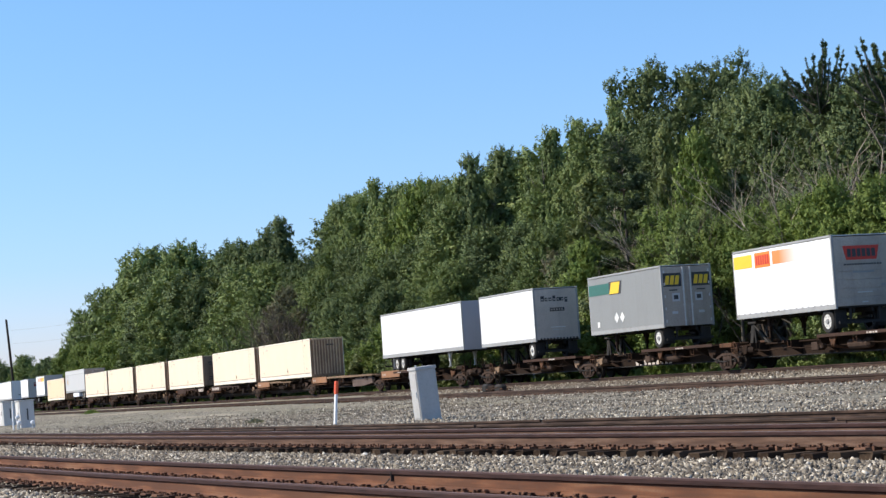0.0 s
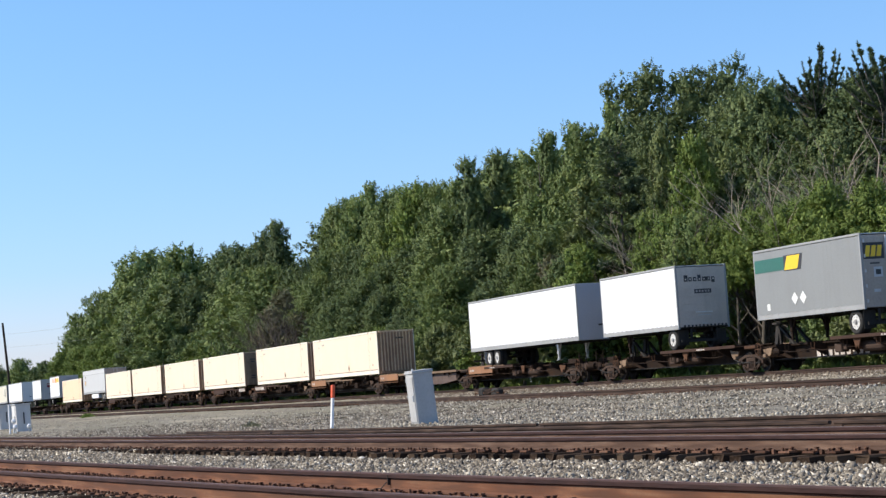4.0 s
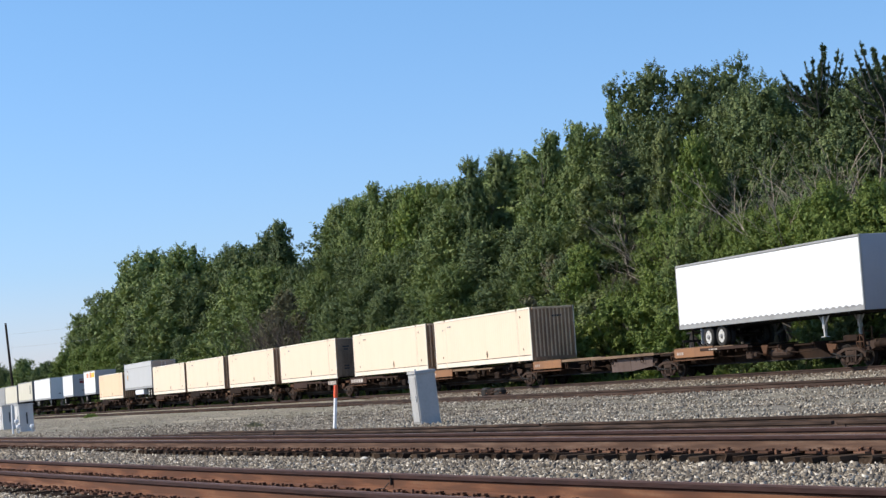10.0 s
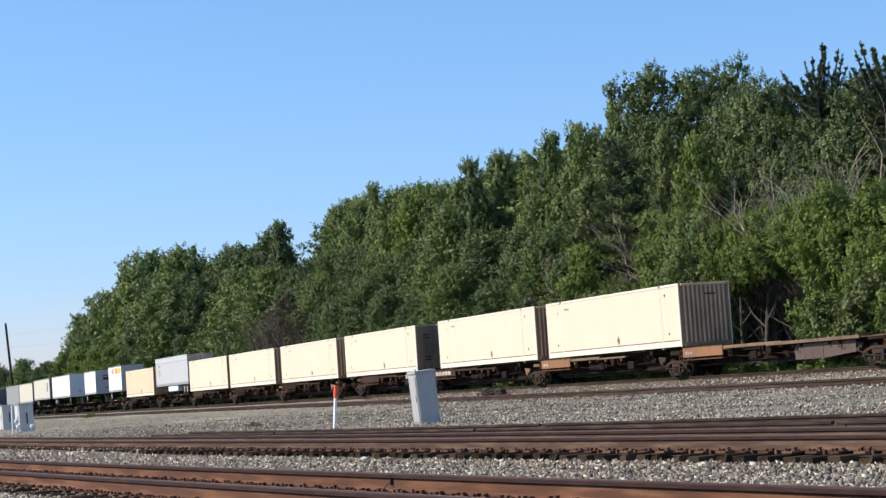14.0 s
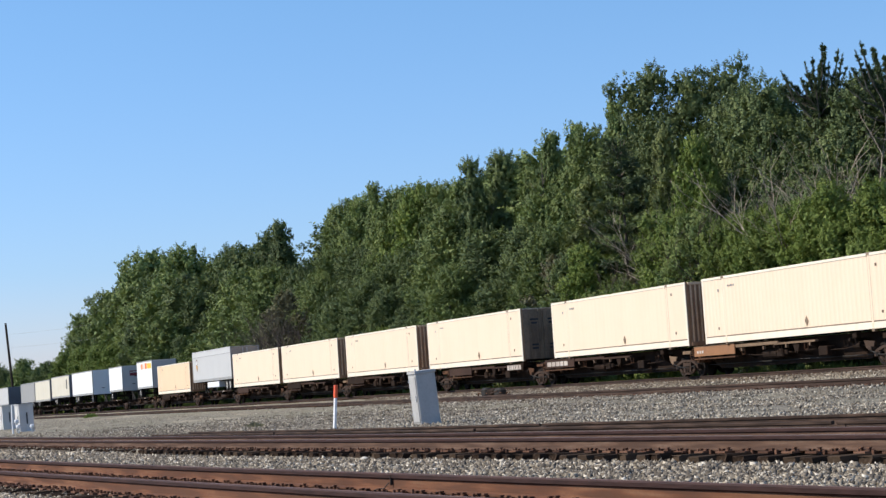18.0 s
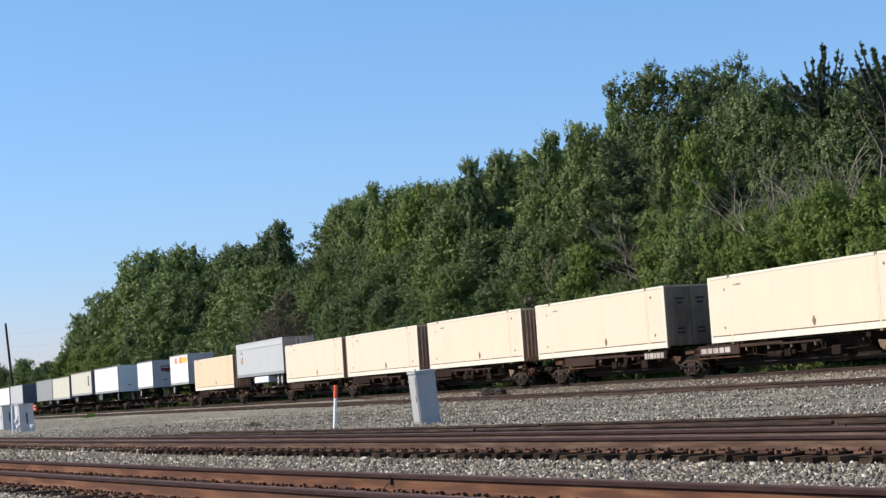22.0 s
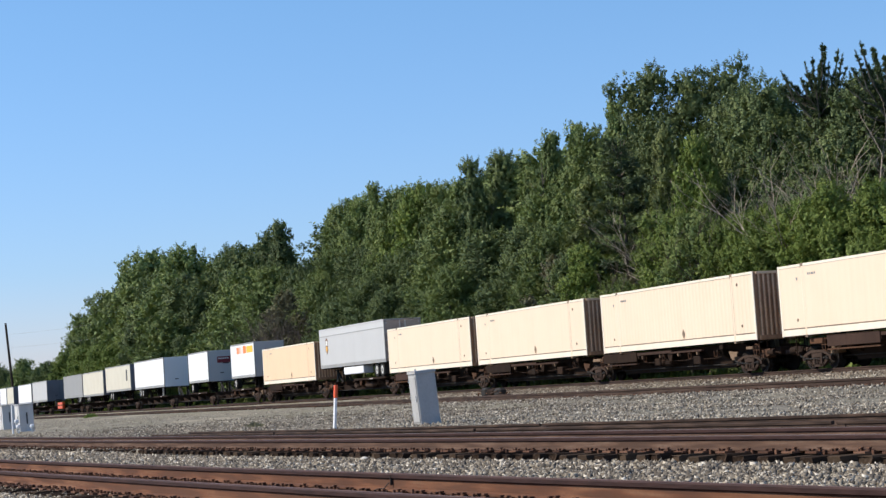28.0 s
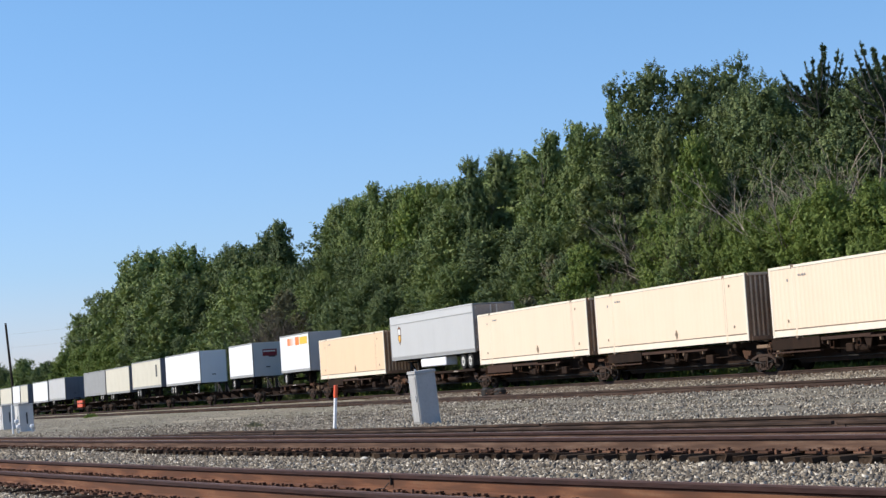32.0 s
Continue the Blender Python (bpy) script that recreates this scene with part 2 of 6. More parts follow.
def ground_material():
    """Ballast between the near tracks, finer road stone behind them, grass and leaf litter under the trees."""
    k = Mat("railway_ground", 0.95)
    pos = k.t.nodes.new("ShaderNodeNewGeometry").outputs["Position"]
    v = k.node("ShaderNodeTexVoronoi", Scale=17.0)
    k.link(pos, v.inputs["Vector"])
    sepc = k.t.nodes.new("ShaderNodeSeparateColor")
    k.link(v.outputs["Color"], sepc.inputs[0])
    stones = k.ramp(sepc.outputs[0], [(0.0, (0.05, 0.045, 0.038)), (0.4, (0.13, 0.118, 0.098)), (0.8, (0.23, 0.21, 0.175)), (1.0, (0.40, 0.37, 0.315))])
    gaps = k.ramp(v.outputs["Distance"], [(0.25, (0, 0, 0)), (0.65, (0.75,) * 3)])
    coarse = k.mix(gaps, stones, (0.055, 0.048, 0.04))
    g = k.noise(30, 6, src=pos)
    patch = k.noise(0.5, 5, (0.35, 1, 1), src=pos)
    fine = k.ramp(g, [(0.25, (0.135, 0.116, 0.080)), (0.5, (0.232, 0.202, 0.145)), (0.75, (0.345, 0.302, 0.222))])
    fine = k.mix(k.ramp(patch, [(0.42, (0, 0, 0)), (0.66, (0.8,) * 3)]), fine, (0.15, 0.13, 0.09))
    speck = k.noise(5.5, 3, (0.45, 1, 1), src=pos)
    fine = k.mix(k.ramp(speck, [(0.40, (0.75,) * 3), (0.52, (0, 0, 0))]), fine, (0.115, 0.10, 0.075))
    fine = k.mix(k.ramp(speck, [(0.56, (0, 0, 0)), (0.68, (0.6,) * 3)]), fine, (0.42, 0.39, 0.32))
    wide = k.noise(0.22, 4, (0.25, 1, 1), src=pos)
    fine = k.mix(k.ramp(wide, [(0.46, (0, 0, 0)), (0.62, (0.5,) * 3)]), fine, (0.18, 0.162, 0.10))
    fine = k.mix(k.ramp(wide, [(0.34, (0.55,) * 3), (0.45, (0, 0, 0))]), fine, (0.36, 0.31, 0.225))
    sep = k.t.nodes.new("ShaderNodeSeparateXYZ")
    k.link(pos, sep.inputs[0])
    wob = k.node("ShaderNodeMath")
    wob.operation = "MULTIPLY_ADD"
    k.link(k.noise(0.6, 4, src=pos), wob.inputs[0])
    wob.inputs[1].default_value = 3.0
    k.link(sep.outputs["Y"], wob.inputs[2])
    lane = k.node("ShaderNodeMapRange")
    lane.inputs["From Min"].default_value, lane.inputs["From Max"].default_value = 46.8, 48.6
    k.link(wob.outputs[0], lane.inputs["Value"])
    # fine road stone lies between the loose rails and the foot of the siding, further down the line
    road = k.node("ShaderNodeMapRange")
    road.inputs["From Min"].default_value, road.inputs["From Max"].default_value = -58.0, -85.0
    k.link(sep.outputs["X"], road.inputs["Value"])
    c = k.mix(road.outputs["Result"], k.mix(0.65, coarse, fine), fine)
    grass = k.ramp(k.noise(2.2, 6, src=pos), [(0.3, (0.030, 0.045, 0.014)), (0.6, (0.07, 0.095, 0.028)), (0.8, (0.12, 0.11, 0.05))])
    k.color(k.mix(lane.outputs["Result"], c, grass))
    k.bump(v.outputs["Distance"], 0.6, 0.03)
    return k.m


M_GROUND = ground_material()


def leaf_material(name, a, b, c, sheen=0.62, through=(0.20, 0.27, 0.06)):
    k = Mat(name, sheen)
    k.b.inputs["Specular IOR Level"].default_value = 0.2
    i, o = k.per_island(), k.per_object()
    mid = [tuple((p + q) / 2 for p, q in zip(b, e)) for e in (a, c)]
    col = k.ramp(i, [(0.0, mid[0]), (0.55, b), (1.0, mid[1])])
    tone = k.noise(0.55, 3)
    col = k.mix(k.ramp(tone, [(0.46, (0, 0, 0)), (0.64, (0.75,) * 3)]), col, k.mix(0.45, c, (0.24, 0.27, 0.06)))
    col = k.mix(k.ramp(tone, [(0.36, (0.85,) * 3), (0.49, (0, 0, 0))]), col, a)
    col = k.mix(k.ramp(o, [(0.0, (0, 0, 0)), (1.0, (0.45,) * 3)]), col, k.mix(0.5, a, (0.075, 0.088, 0.034)))
    k.color(col)
    tr = k.node("ShaderNodeBsdfTranslucent")
    k.link(k.mix(0.5, col, through), tr.inputs["Color"])
    mx = k.node("ShaderNodeMixShader", Fac=0.13)
    k.link(k.b.outputs[0], mx.inputs[1])
    k.link(tr.outputs[0], mx.inputs[2])
    k.link(mx.outputs[0], k.t.nodes["Material Output"].inputs["Surface"])
    return k.m


M_LEAF = leaf_material("broad_leaf", (0.116, 0.160, 0.054), (0.173, 0.234, 0.078), (0.250, 0.312, 0.110))
# darker copy of the leaf; lower trees have the wood's shade in this colour
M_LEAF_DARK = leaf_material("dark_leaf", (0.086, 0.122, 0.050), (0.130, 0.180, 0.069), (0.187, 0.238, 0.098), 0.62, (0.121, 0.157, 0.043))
M_LEAF_OLIVE = leaf_material("olive_leaf", (0.118, 0.144, 0.055), (0.164, 0.194, 0.074), (0.222, 0.254, 0.104))
M_LEAF_BRIGHT = leaf_material("bright_leaf", (0.113, 0.163, 0.035), (0.168, 0.233, 0.050), (0.239, 0.309, 0.073))
M_LEAF_DRY = leaf_material("dry_leaf", (0.13, 0.122, 0.075), (0.19, 0.178, 0.115), (0.25, 0.235, 0.155), 0.8, (0.2, 0.19, 0.1))
M_NEEDLE = leaf_material("pine_needle", (0.052, 0.080, 0.046), (0.077, 0.112, 0.063), (0.112, 0.150, 0.084))


def bark_material(name, a, b):
    k = Mat(name, 0.95)
    n = k.noise(6, 5, (1, 1, 0.2))
    k.color(k.ramp(n, [(0.3, a), (0.7, b)])).bump(n, 0.5, 0.03)
    return k.m


M_BARK = bark_material("grey_bark", (0.06, 0.05, 0.04), (0.16, 0.14, 0.115))
M_DEADWOOD = bark_material("bleached_deadwood", (0.21, 0.17, 0.13), (0.44, 0.365, 0.285))
M_BRUSH = bark_material("brown_dead_brush", (0.055, 0.042, 0.034), (0.15, 0.115, 0.092))


# ---- building helpers ----
def mesh_of(name, bm, mats):
    me = bpy.data.meshes.new(name)
    bm.normal_update()
    bm.to_mesh(me)
    bm.free()
    for m in mats if isinstance(mats, (list, tuple)) else [mats]:
        me.materials.append(m)
    return me


def part(name, bm, material, parent=None, label="", at=None):
    """One mesh object under a thing or under a part."""
    ob = new(name, mesh_of(name, bm, material))
    if parent is not None:
        ob.parent = parent
    if at is not None:
        ob.matrix_basis = at
    if label:
        ob["label"] = label
    return ob


def raw_mesh(name, verts, faces, mats, smooth=False):
    """A mesh from arrays of corners and of equal-sided faces."""
    me = bpy.data.meshes.new(name)
    n, k = len(faces), faces.shape[1]
    me.vertices.add(len(verts))
    me.vertices.foreach_set("co", np.ascontiguousarray(verts, dtype=np.float32).ravel())
    me.loops.add(n * k)
    me.loops.foreach_set("vertex_index", np.ascontiguousarray(faces, dtype=np.int32).ravel())
    me.polygons.add(n)
    me.polygons.foreach_set("loop_start", np.arange(0, n * k, k, dtype=np.int32))
    if smooth:
        me.polygons.foreach_set("use_smooth", np.ones(n, dtype=bool))
    me.update(calc_edges=True)
    for m in mats if isinstance(mats, (list, tuple)) else [mats]:
        me.materials.append(m)
    return me


def empty(name, m):
    ob = new(name)
    ob.matrix_basis = m
    return ob


def box(bm, x0, x1, y0, y1, z0, z1, bevel=0.0):
    vs = [bm.verts.new(c) for c in ((x0, y0, z0), (x1, y0, z0), (x1, y1, z0), (x0, y1, z0), (x0, y0, z1), (x1, y0, z1), (x1, y1, z1), (x0, y1, z1))]
    fs = [bm.faces.new([vs[i] for i in q]) for q in ((3, 2, 1, 0), (4, 5, 6, 7), (0, 1, 5, 4), (1, 2, 6, 5), (2, 3, 7, 6), (3, 0, 4, 7))]
    if bevel:
        es = list({e for f in fs for e in f.edges})
        bmesh.ops.bevel(bm, geom=es, offset=bevel, segments=1, affect="EDGES")
    return bm


def rod(bm, p0, p1, r0, r1=None, n=8):
    """A tapered round bar from p0 to p1."""
    p0, p1 = Vector(p0), Vector(p1)
    r1 = r0 if r1 is None else r1
    q = (p1 - p0).to_track_quat("Z", "Y").to_matrix()
    rings = []
    for p, r in ((p0, r0), (p1, r1)):
        rings.append([bm.verts.new(p + q @ Vector((r * math.cos(2 * math.pi * i / n), r * math.sin(2 * math.pi * i / n), 0))) for i in range(n)])
    for i in range(n):
        bm.faces.new((rings[0][i], rings[0][(i + 1) % n], rings[1][(i + 1) % n], rings[1][i]))
    bm.faces.new(rings[0][::-1])
    bm.faces.new(rings[1])
    return bm


def tube(bm, pts, r, n=6):
    """One continuous bent tube through the points."""
    pts = [Vector(p) for p in pts]
    rings = []
    for i, p in enumerate(pts):
        q = (pts[min(i + 1, len(pts) - 1)] - pts[max(i - 1, 0)]).to_track_quat("Z", "Y").to_matrix()
        rings.append([bm.verts.new(p + q @ Vector((r * math.cos(2 * math.pi * k / n), r * math.sin(2 * math.pi * k / n), 0))) for k in range(n)])
    for a, c in zip(rings, rings[1:]):
        for k in range(n):
            bm.faces.new((a[k], a[(k + 1) % n], c[(k + 1) % n], c[k]))
    bm.faces.new(rings[0][::-1])
    bm.faces.new(rings[-1])
    return bm


def lathe(bm, profile, n=20, caps=True):
    """Turn (offset, radius) pairs round the y axis."""
    rings = []
    for o, r in profile:
        rings.append([bm.verts.new((r * math.cos(2 * math.pi * i / n), o, r * math.sin(2 * math.pi * i / n))) for i in range(n)])
    for a, b in zip(rings, rings[1:]):
        for i in range(n):
            bm.faces.new((a[i], b[i], b[(i + 1) % n], a[(i + 1) % n]))
    if caps:
        bm.faces.new(rings[0])
        bm.faces.new(rings[-1][::-1])
    return bm


def plate(bm, pts, y0, y1):
    """A plate with the outline pts in x and z, from y0 to y1."""
    a = [bm.verts.new((x, y0, z)) for x, z in pts]
    b = [bm.verts.new((x, y1, z)) for x, z in pts]
    n = len(pts)
    bm.faces.new(a)
    bm.faces.new(b[::-1])
    for i in range(n):
        bm.faces.new((a[i], b[i], b[(i + 1) % n], a[(i + 1) % n]))
    return bm


def cross_plate(bm, pts, x0, x1):
    """A plate with the outline pts in y and z, from x0 to x1."""
    a = [bm.verts.new((x0, y, z)) for y, z in pts]
    b = [bm.verts.new((x1, y, z)) for y, z in pts]
    n = len(pts)
    bm.faces.new(a)
    bm.faces.new(b[::-1])
    for i in range(n):
        bm.faces.new((a[i], b[i], b[(i + 1) % n], a[(i + 1) % n]))
    return bm


def fresh():
    return bmesh.new()


def ribbed(bm, u0, u1, z0, z1, face, depth, pitch, along="x"):
    """A sheet with pressed upright ribs, with a little thickness, in the plane face."""
    prof, u = [], u0
    while u < u1 - pitch * 0.5:
        prof += [(u, 0), (u + pitch * 0.30, 0), (u + pitch * 0.45, depth), (u + pitch * 0.85, depth)]
        u += pitch
    prof.append((u1, 0))
    out = []
    for z in (z0, z1):
        out.append([bm.verts.new((a, face + d, z) if along == "x" else (face + d, a, z)) for a, d in prof])
    for i in range(len(prof) - 1):
        bm.faces.new((out[0][i], out[0][i + 1], out[1][i + 1], out[1][i]))
    return bm


# ---- the ground ----
def track_one(x):
    """Far side of the nearest track's centre line, as y over x."""
    return 7.31 + 0.1167 * x + 0.000602 * x * x if x > -80 else 7.31 + 0.1167 * -80 + 0.000602 * 6400 + 0.0203 * (x + 80)


def track_two(x):
    return 14.8 + 0.1439 * x + 0.000774 * x * x if x > -85 else 14.8 + 0.1439 * -85 + 0.000774 * 7225 + 0.0123 * (x + 85)


def siding(x):
    """The siding keeps 10 m off the train's track and closes up to it further down."""
    k = min(1.0, max(0.0, (-72.0 - x) / 75.0))
    k = k * k * (3 - 2 * k)
    return 33.05 + 5.2 * k


def train_line(x):
    return TRAIN_Y


def ground_z(x, y):
    """Height of the ground sheet."""
    two, side = track_two(x), siding(x)
    base = NEAR_Z - 0.235
    keys = [(-400, -0.6), (track_one(x) - 4.5, base - 0.45), (track_one(x) - 1.6, base - 0.02), (track_one(x) + 1.4, base - 0.04), (track_one(x) + 2.4, base - 0.10),
            (two - 2.0, base - 0.12), (two - 1.35, base - 0.09), (two - 0.95, base - 0.02), (two + 1.5, base - 0.02), (two + 2.6, base - 0.10), (max(two + 6, side - 9), base - 0.06),
            (side - 3.4, base + 0.02), (side - 1.6, SIDE_Z - 0.235), (side + 1.6, SIDE_Z - 0.235), (max(side + 2.2, TRAIN_Y - 3.2), SIDE_Z - 0.20), (TRAIN_Y - 1.6, TRAIN_Z - 0.235),
            (TRAIN_Y + 1.6, TRAIN_Z - 0.235), (TRAIN_Y + 3.6, TRAIN_Z - 0.7), (60, TRAIN_Z - 0.6), (120, TRAIN_Z), (6000, TRAIN_Z)]
    heap = 0.0
    if 21.0 < y < side - 1.6 and -140 < x < -20:
        heap = min(1.0, (y - 21.0) / 2.0, (side - 1.6 - y) / 1.0) * (0.13 * noise.noise(Vector((x * 0.16, y * 0.55, 1.0))) + 0.06 * noise.noise(Vector((x * 0.5, y * 1.4, 7.0))))
    for (a, za), (b, zb) in zip(keys, keys[1:]):
        if y <= b:
            return za + (zb - za) * max(0.0, (y - a)) / max(1e-6, b - a) + heap
    return keys[-1][1]


def build_ground():
    xs = [-5200, -2500, -1200, -800, -600] + list(range(-520, -160, 12)) + list(range(-160, 10, 2)) + [14, 25, 40, 80, 200, 600, 2000, 5000]
    ys = [-4000, -1200, -300, -80, -20, -8, -4] + [i * 0.25 - 2 for i in range(0, 74)] + [16.5 + i * 0.5 for i in range(0, 67)] + [52, 56, 60, 70, 90, 120, 300, 900, 2500, 5000]
    verts = np.array([(x, y, ground_z(x, y)) for x in xs for y in ys])
    near = (verts[:, 0] > -170) & (verts[:, 0] < 20) & (verts[:, 1] > 0) & (verts[:, 1] < 50)
    for i in np.nonzero(near)[0]:
        verts[i, 2] += 0.035 * noise.noise(Vector(verts[i]) * 0.7)
    ny = len(ys)
    i, j = np.meshgrid(np.arange(len(xs) - 1), np.arange(ny - 1), indexing="ij")
    a = (i * ny + j).ravel()
    ground = new("ground", raw_mesh("ground", verts, np.stack([a, a + ny, a + ny + 1, a + 1], 1), M_GROUND, True))
    return tagged(ground, "grey crushed-stone railway ground with grass beyond the tracks", "ground", kind="structure")


build_ground()


# ---- tracks ----
RAIL = [(-0.075, 0), (0.075, 0), (0.075, 0.012), (0.014, 0.032), (0.010, 0.118), (0.034, 0.132), (0.037, 0.165), (0.026, 0.178), (-0.026, 0.178), (-0.037, 0.165), (-0.034, 0.132),
        (-0.010, 0.118), (-0.014, 0.032), (-0.075, 0.012)]


def rail_mesh(name, line, off, top, x0, x1, step, mats, scale=1.0):
    """A rail swept along a line; the head's top takes the second material, its sides the darker third."""
    bm = fresh()
    n = max(2, int(abs(x1 - x0) / step) + 1)
    rings = []
    for i in range(n):
        x = x0 + (x1 - x0) * i / (n - 1)
        d = (line(x + 0.5) - line(x - 0.5))
        nx, ny = -d / math.hypot(1, d), 1 / math.hypot(1, d)
        c = Vector((x, line(x), 0)) + Vector((nx, ny, 0)) * off
        rings.append([bm.verts.new((c.x + nx * u * scale, c.y + ny * u * scale, top - (0.178 - z) * scale)) for u, z in RAIL])
    m = len(RAIL)
    for a, b in zip(rings, rings[1:]):
        for k in range(m):
            f = bm.faces.new((a[k], b[k], b[(k + 1) % m], a[(k + 1) % m]))
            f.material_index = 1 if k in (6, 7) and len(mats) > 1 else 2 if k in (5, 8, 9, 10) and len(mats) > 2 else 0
    bm.faces.new(rings[0])
    bm.faces.new(rings[-1][::-1])
    return mesh_of(name, bm, mats)


def heading(line, x):
    return math.degrees(math.atan(line(x + 0.5) - line(x - 0.5)))


def tie_mesh(seed):
    rnd = random.Random(seed)
    bm = fresh()
    box(bm, -0.115, 0.115, -1.3, 1.3, -0.18, 0, 0.012)
    for v in bm.verts:
        v.co += Vector((rnd.uniform(-0.012, 0.012), rnd.uniform(-0.03, 0.03), rnd.uniform(-0.012, 0.004)))
    return mesh_of("tie", bm, M_TIE)


TIES = [tie_mesh(s) for s in range(5)]


def fasteners(bm, rnd):
    """A tie plate with its shoulders, spikes and rail anchors, at the origin; no two alike."""
    box(bm, -0.10, 0.10, -0.19, 0.19, -0.002, 0.022)
    for sy in (-0.085, 0.085):
        box(bm, -0.09, 0.09, sy - 0.008, sy + 0.008, 0.02, 0.034)
    for sx in (-0.062, 0.058):
        for sy in (-0.098, 0.098):
            up = 0.032 + rnd.uniform(0, 0.02) * (rnd.random() < 0.6)
            q = sx + rnd.uniform(-0.015, 0.015)
            box(bm, q - 0.014, q + 0.014, sy - 0.014, sy + 0.014, 0.015, up)
            box(bm, q - 0.022, q + 0.022, sy - 0.024, sy + 0.018, up, up + 0.014)
    for sy in (-0.155, 0.155):
        if rnd.random() < 0.7:
            box(bm, -0.07, -0.045, sy - 0.012, sy + 0.012, 0.015, 0.04 + rnd.uniform(0, 0.03))
    if rnd.random() < 0.8:
        q = rnd.choice((-1, 1)) * rnd.uniform(0.13, 0.15)
        box(bm, q - 0.02, q + 0.02, -0.10, 0.10, -0.05, 0.006)
        box(bm, q - 0.02, q + 0.02, -0.115, -0.085, -0.02, 0.035)


def build_track(line, top, x0, x1, label, spacing, near, head, seed):
    """A track of two rails on ties: ties as parts over the stretch near, joined into one elsewhere."""
    rnd = random.Random(seed)
    track = tagged(empty("railway_track", pose(0, 0, 0)), label, "railway track")
    for off in (-0.755, 0.755):
        ob = new("rail", rail_mesh("rail", line, off, top, x0, x1, 1.5 if near[0] > -20 else 6.0, head))
        ob.parent = track
    clip = fresh()
    joined = fresh()
    x, count = x1, 0
    while x > x0:
        turn = heading(line, x) + rnd.uniform(-1.5, 1.5)
        m = pose(x + rnd.uniform(-0.03, 0.03), line(x) + rnd.uniform(-0.05, 0.05), top - 0.198 + rnd.uniform(-0.008, 0.004), rnd.uniform(-0.6, 0.6), 0, turn)
        if near[0] > x > near[1] and count < 300:
            count += 1
            ob = new("tie", TIES[rnd.randrange(5)])
            ob.parent, ob.matrix_basis = track, m
            for off in (-0.755, 0.755):
                piece = fresh()
                fasteners(piece, rnd)
                bmesh.ops.transform(piece, matrix=pose(x, line(x), top - 0.2, 0, 0, turn) @ pose(0, off, 0), verts=piece.verts)
                tmp = bpy.data.meshes.new("tmp")
                piece.to_mesh(tmp)
                piece.free()
                clip.from_mesh(tmp)
                bpy.data.meshes.remove(tmp)
        else:
            s = len(joined.verts)
            box(joined, -0.115, 0.115, -1.3, 1.3, -0.18, 0.02)
            joined.verts.ensure_lookup_table()
            for v in joined.verts[s:]:
                v.co = m @ v.co
        x -= spacing
    if len(clip.verts):
        part("fastening", clip, M_FASTENING, track, "rusty tie plates and spikes")["kind"] = "stuff"
    else:
        clip.free()
    if len(joined.verts):
        part("tie", joined, M_TIE, track)["kind"] = "stuff"
    else:
        joined.free()
    return track


# ---- the train: loads ----
HALF = 1.375
MOVING = []                            # (thing, x at the start)


def on_train(ob, x):
    MOVING.append((ob, x))
    return ob


def at_train(x):
    return pose(x, TRAIN_Y, TRAIN_Z)


def bars(parent, mat, x, z, widths, h, y, gap=0.07):
    """A line of unreadable writing as plain bars on a side wall."""
    for w in widths:
        part("lettering_bar", box(fresh(), x, x + w, y - 0.006, y, z, z + h), mat, parent)
        x += w + gap


def end_bars(parent, mat, x, rows):
    """Bars of writing on an end wall at x: (y, z, width, height)."""
    for y, z, w, h in rows:
        part("lettering_bar", box(fresh(), x, x + 0.012, y, y + w, z, z + h), mat, parent)


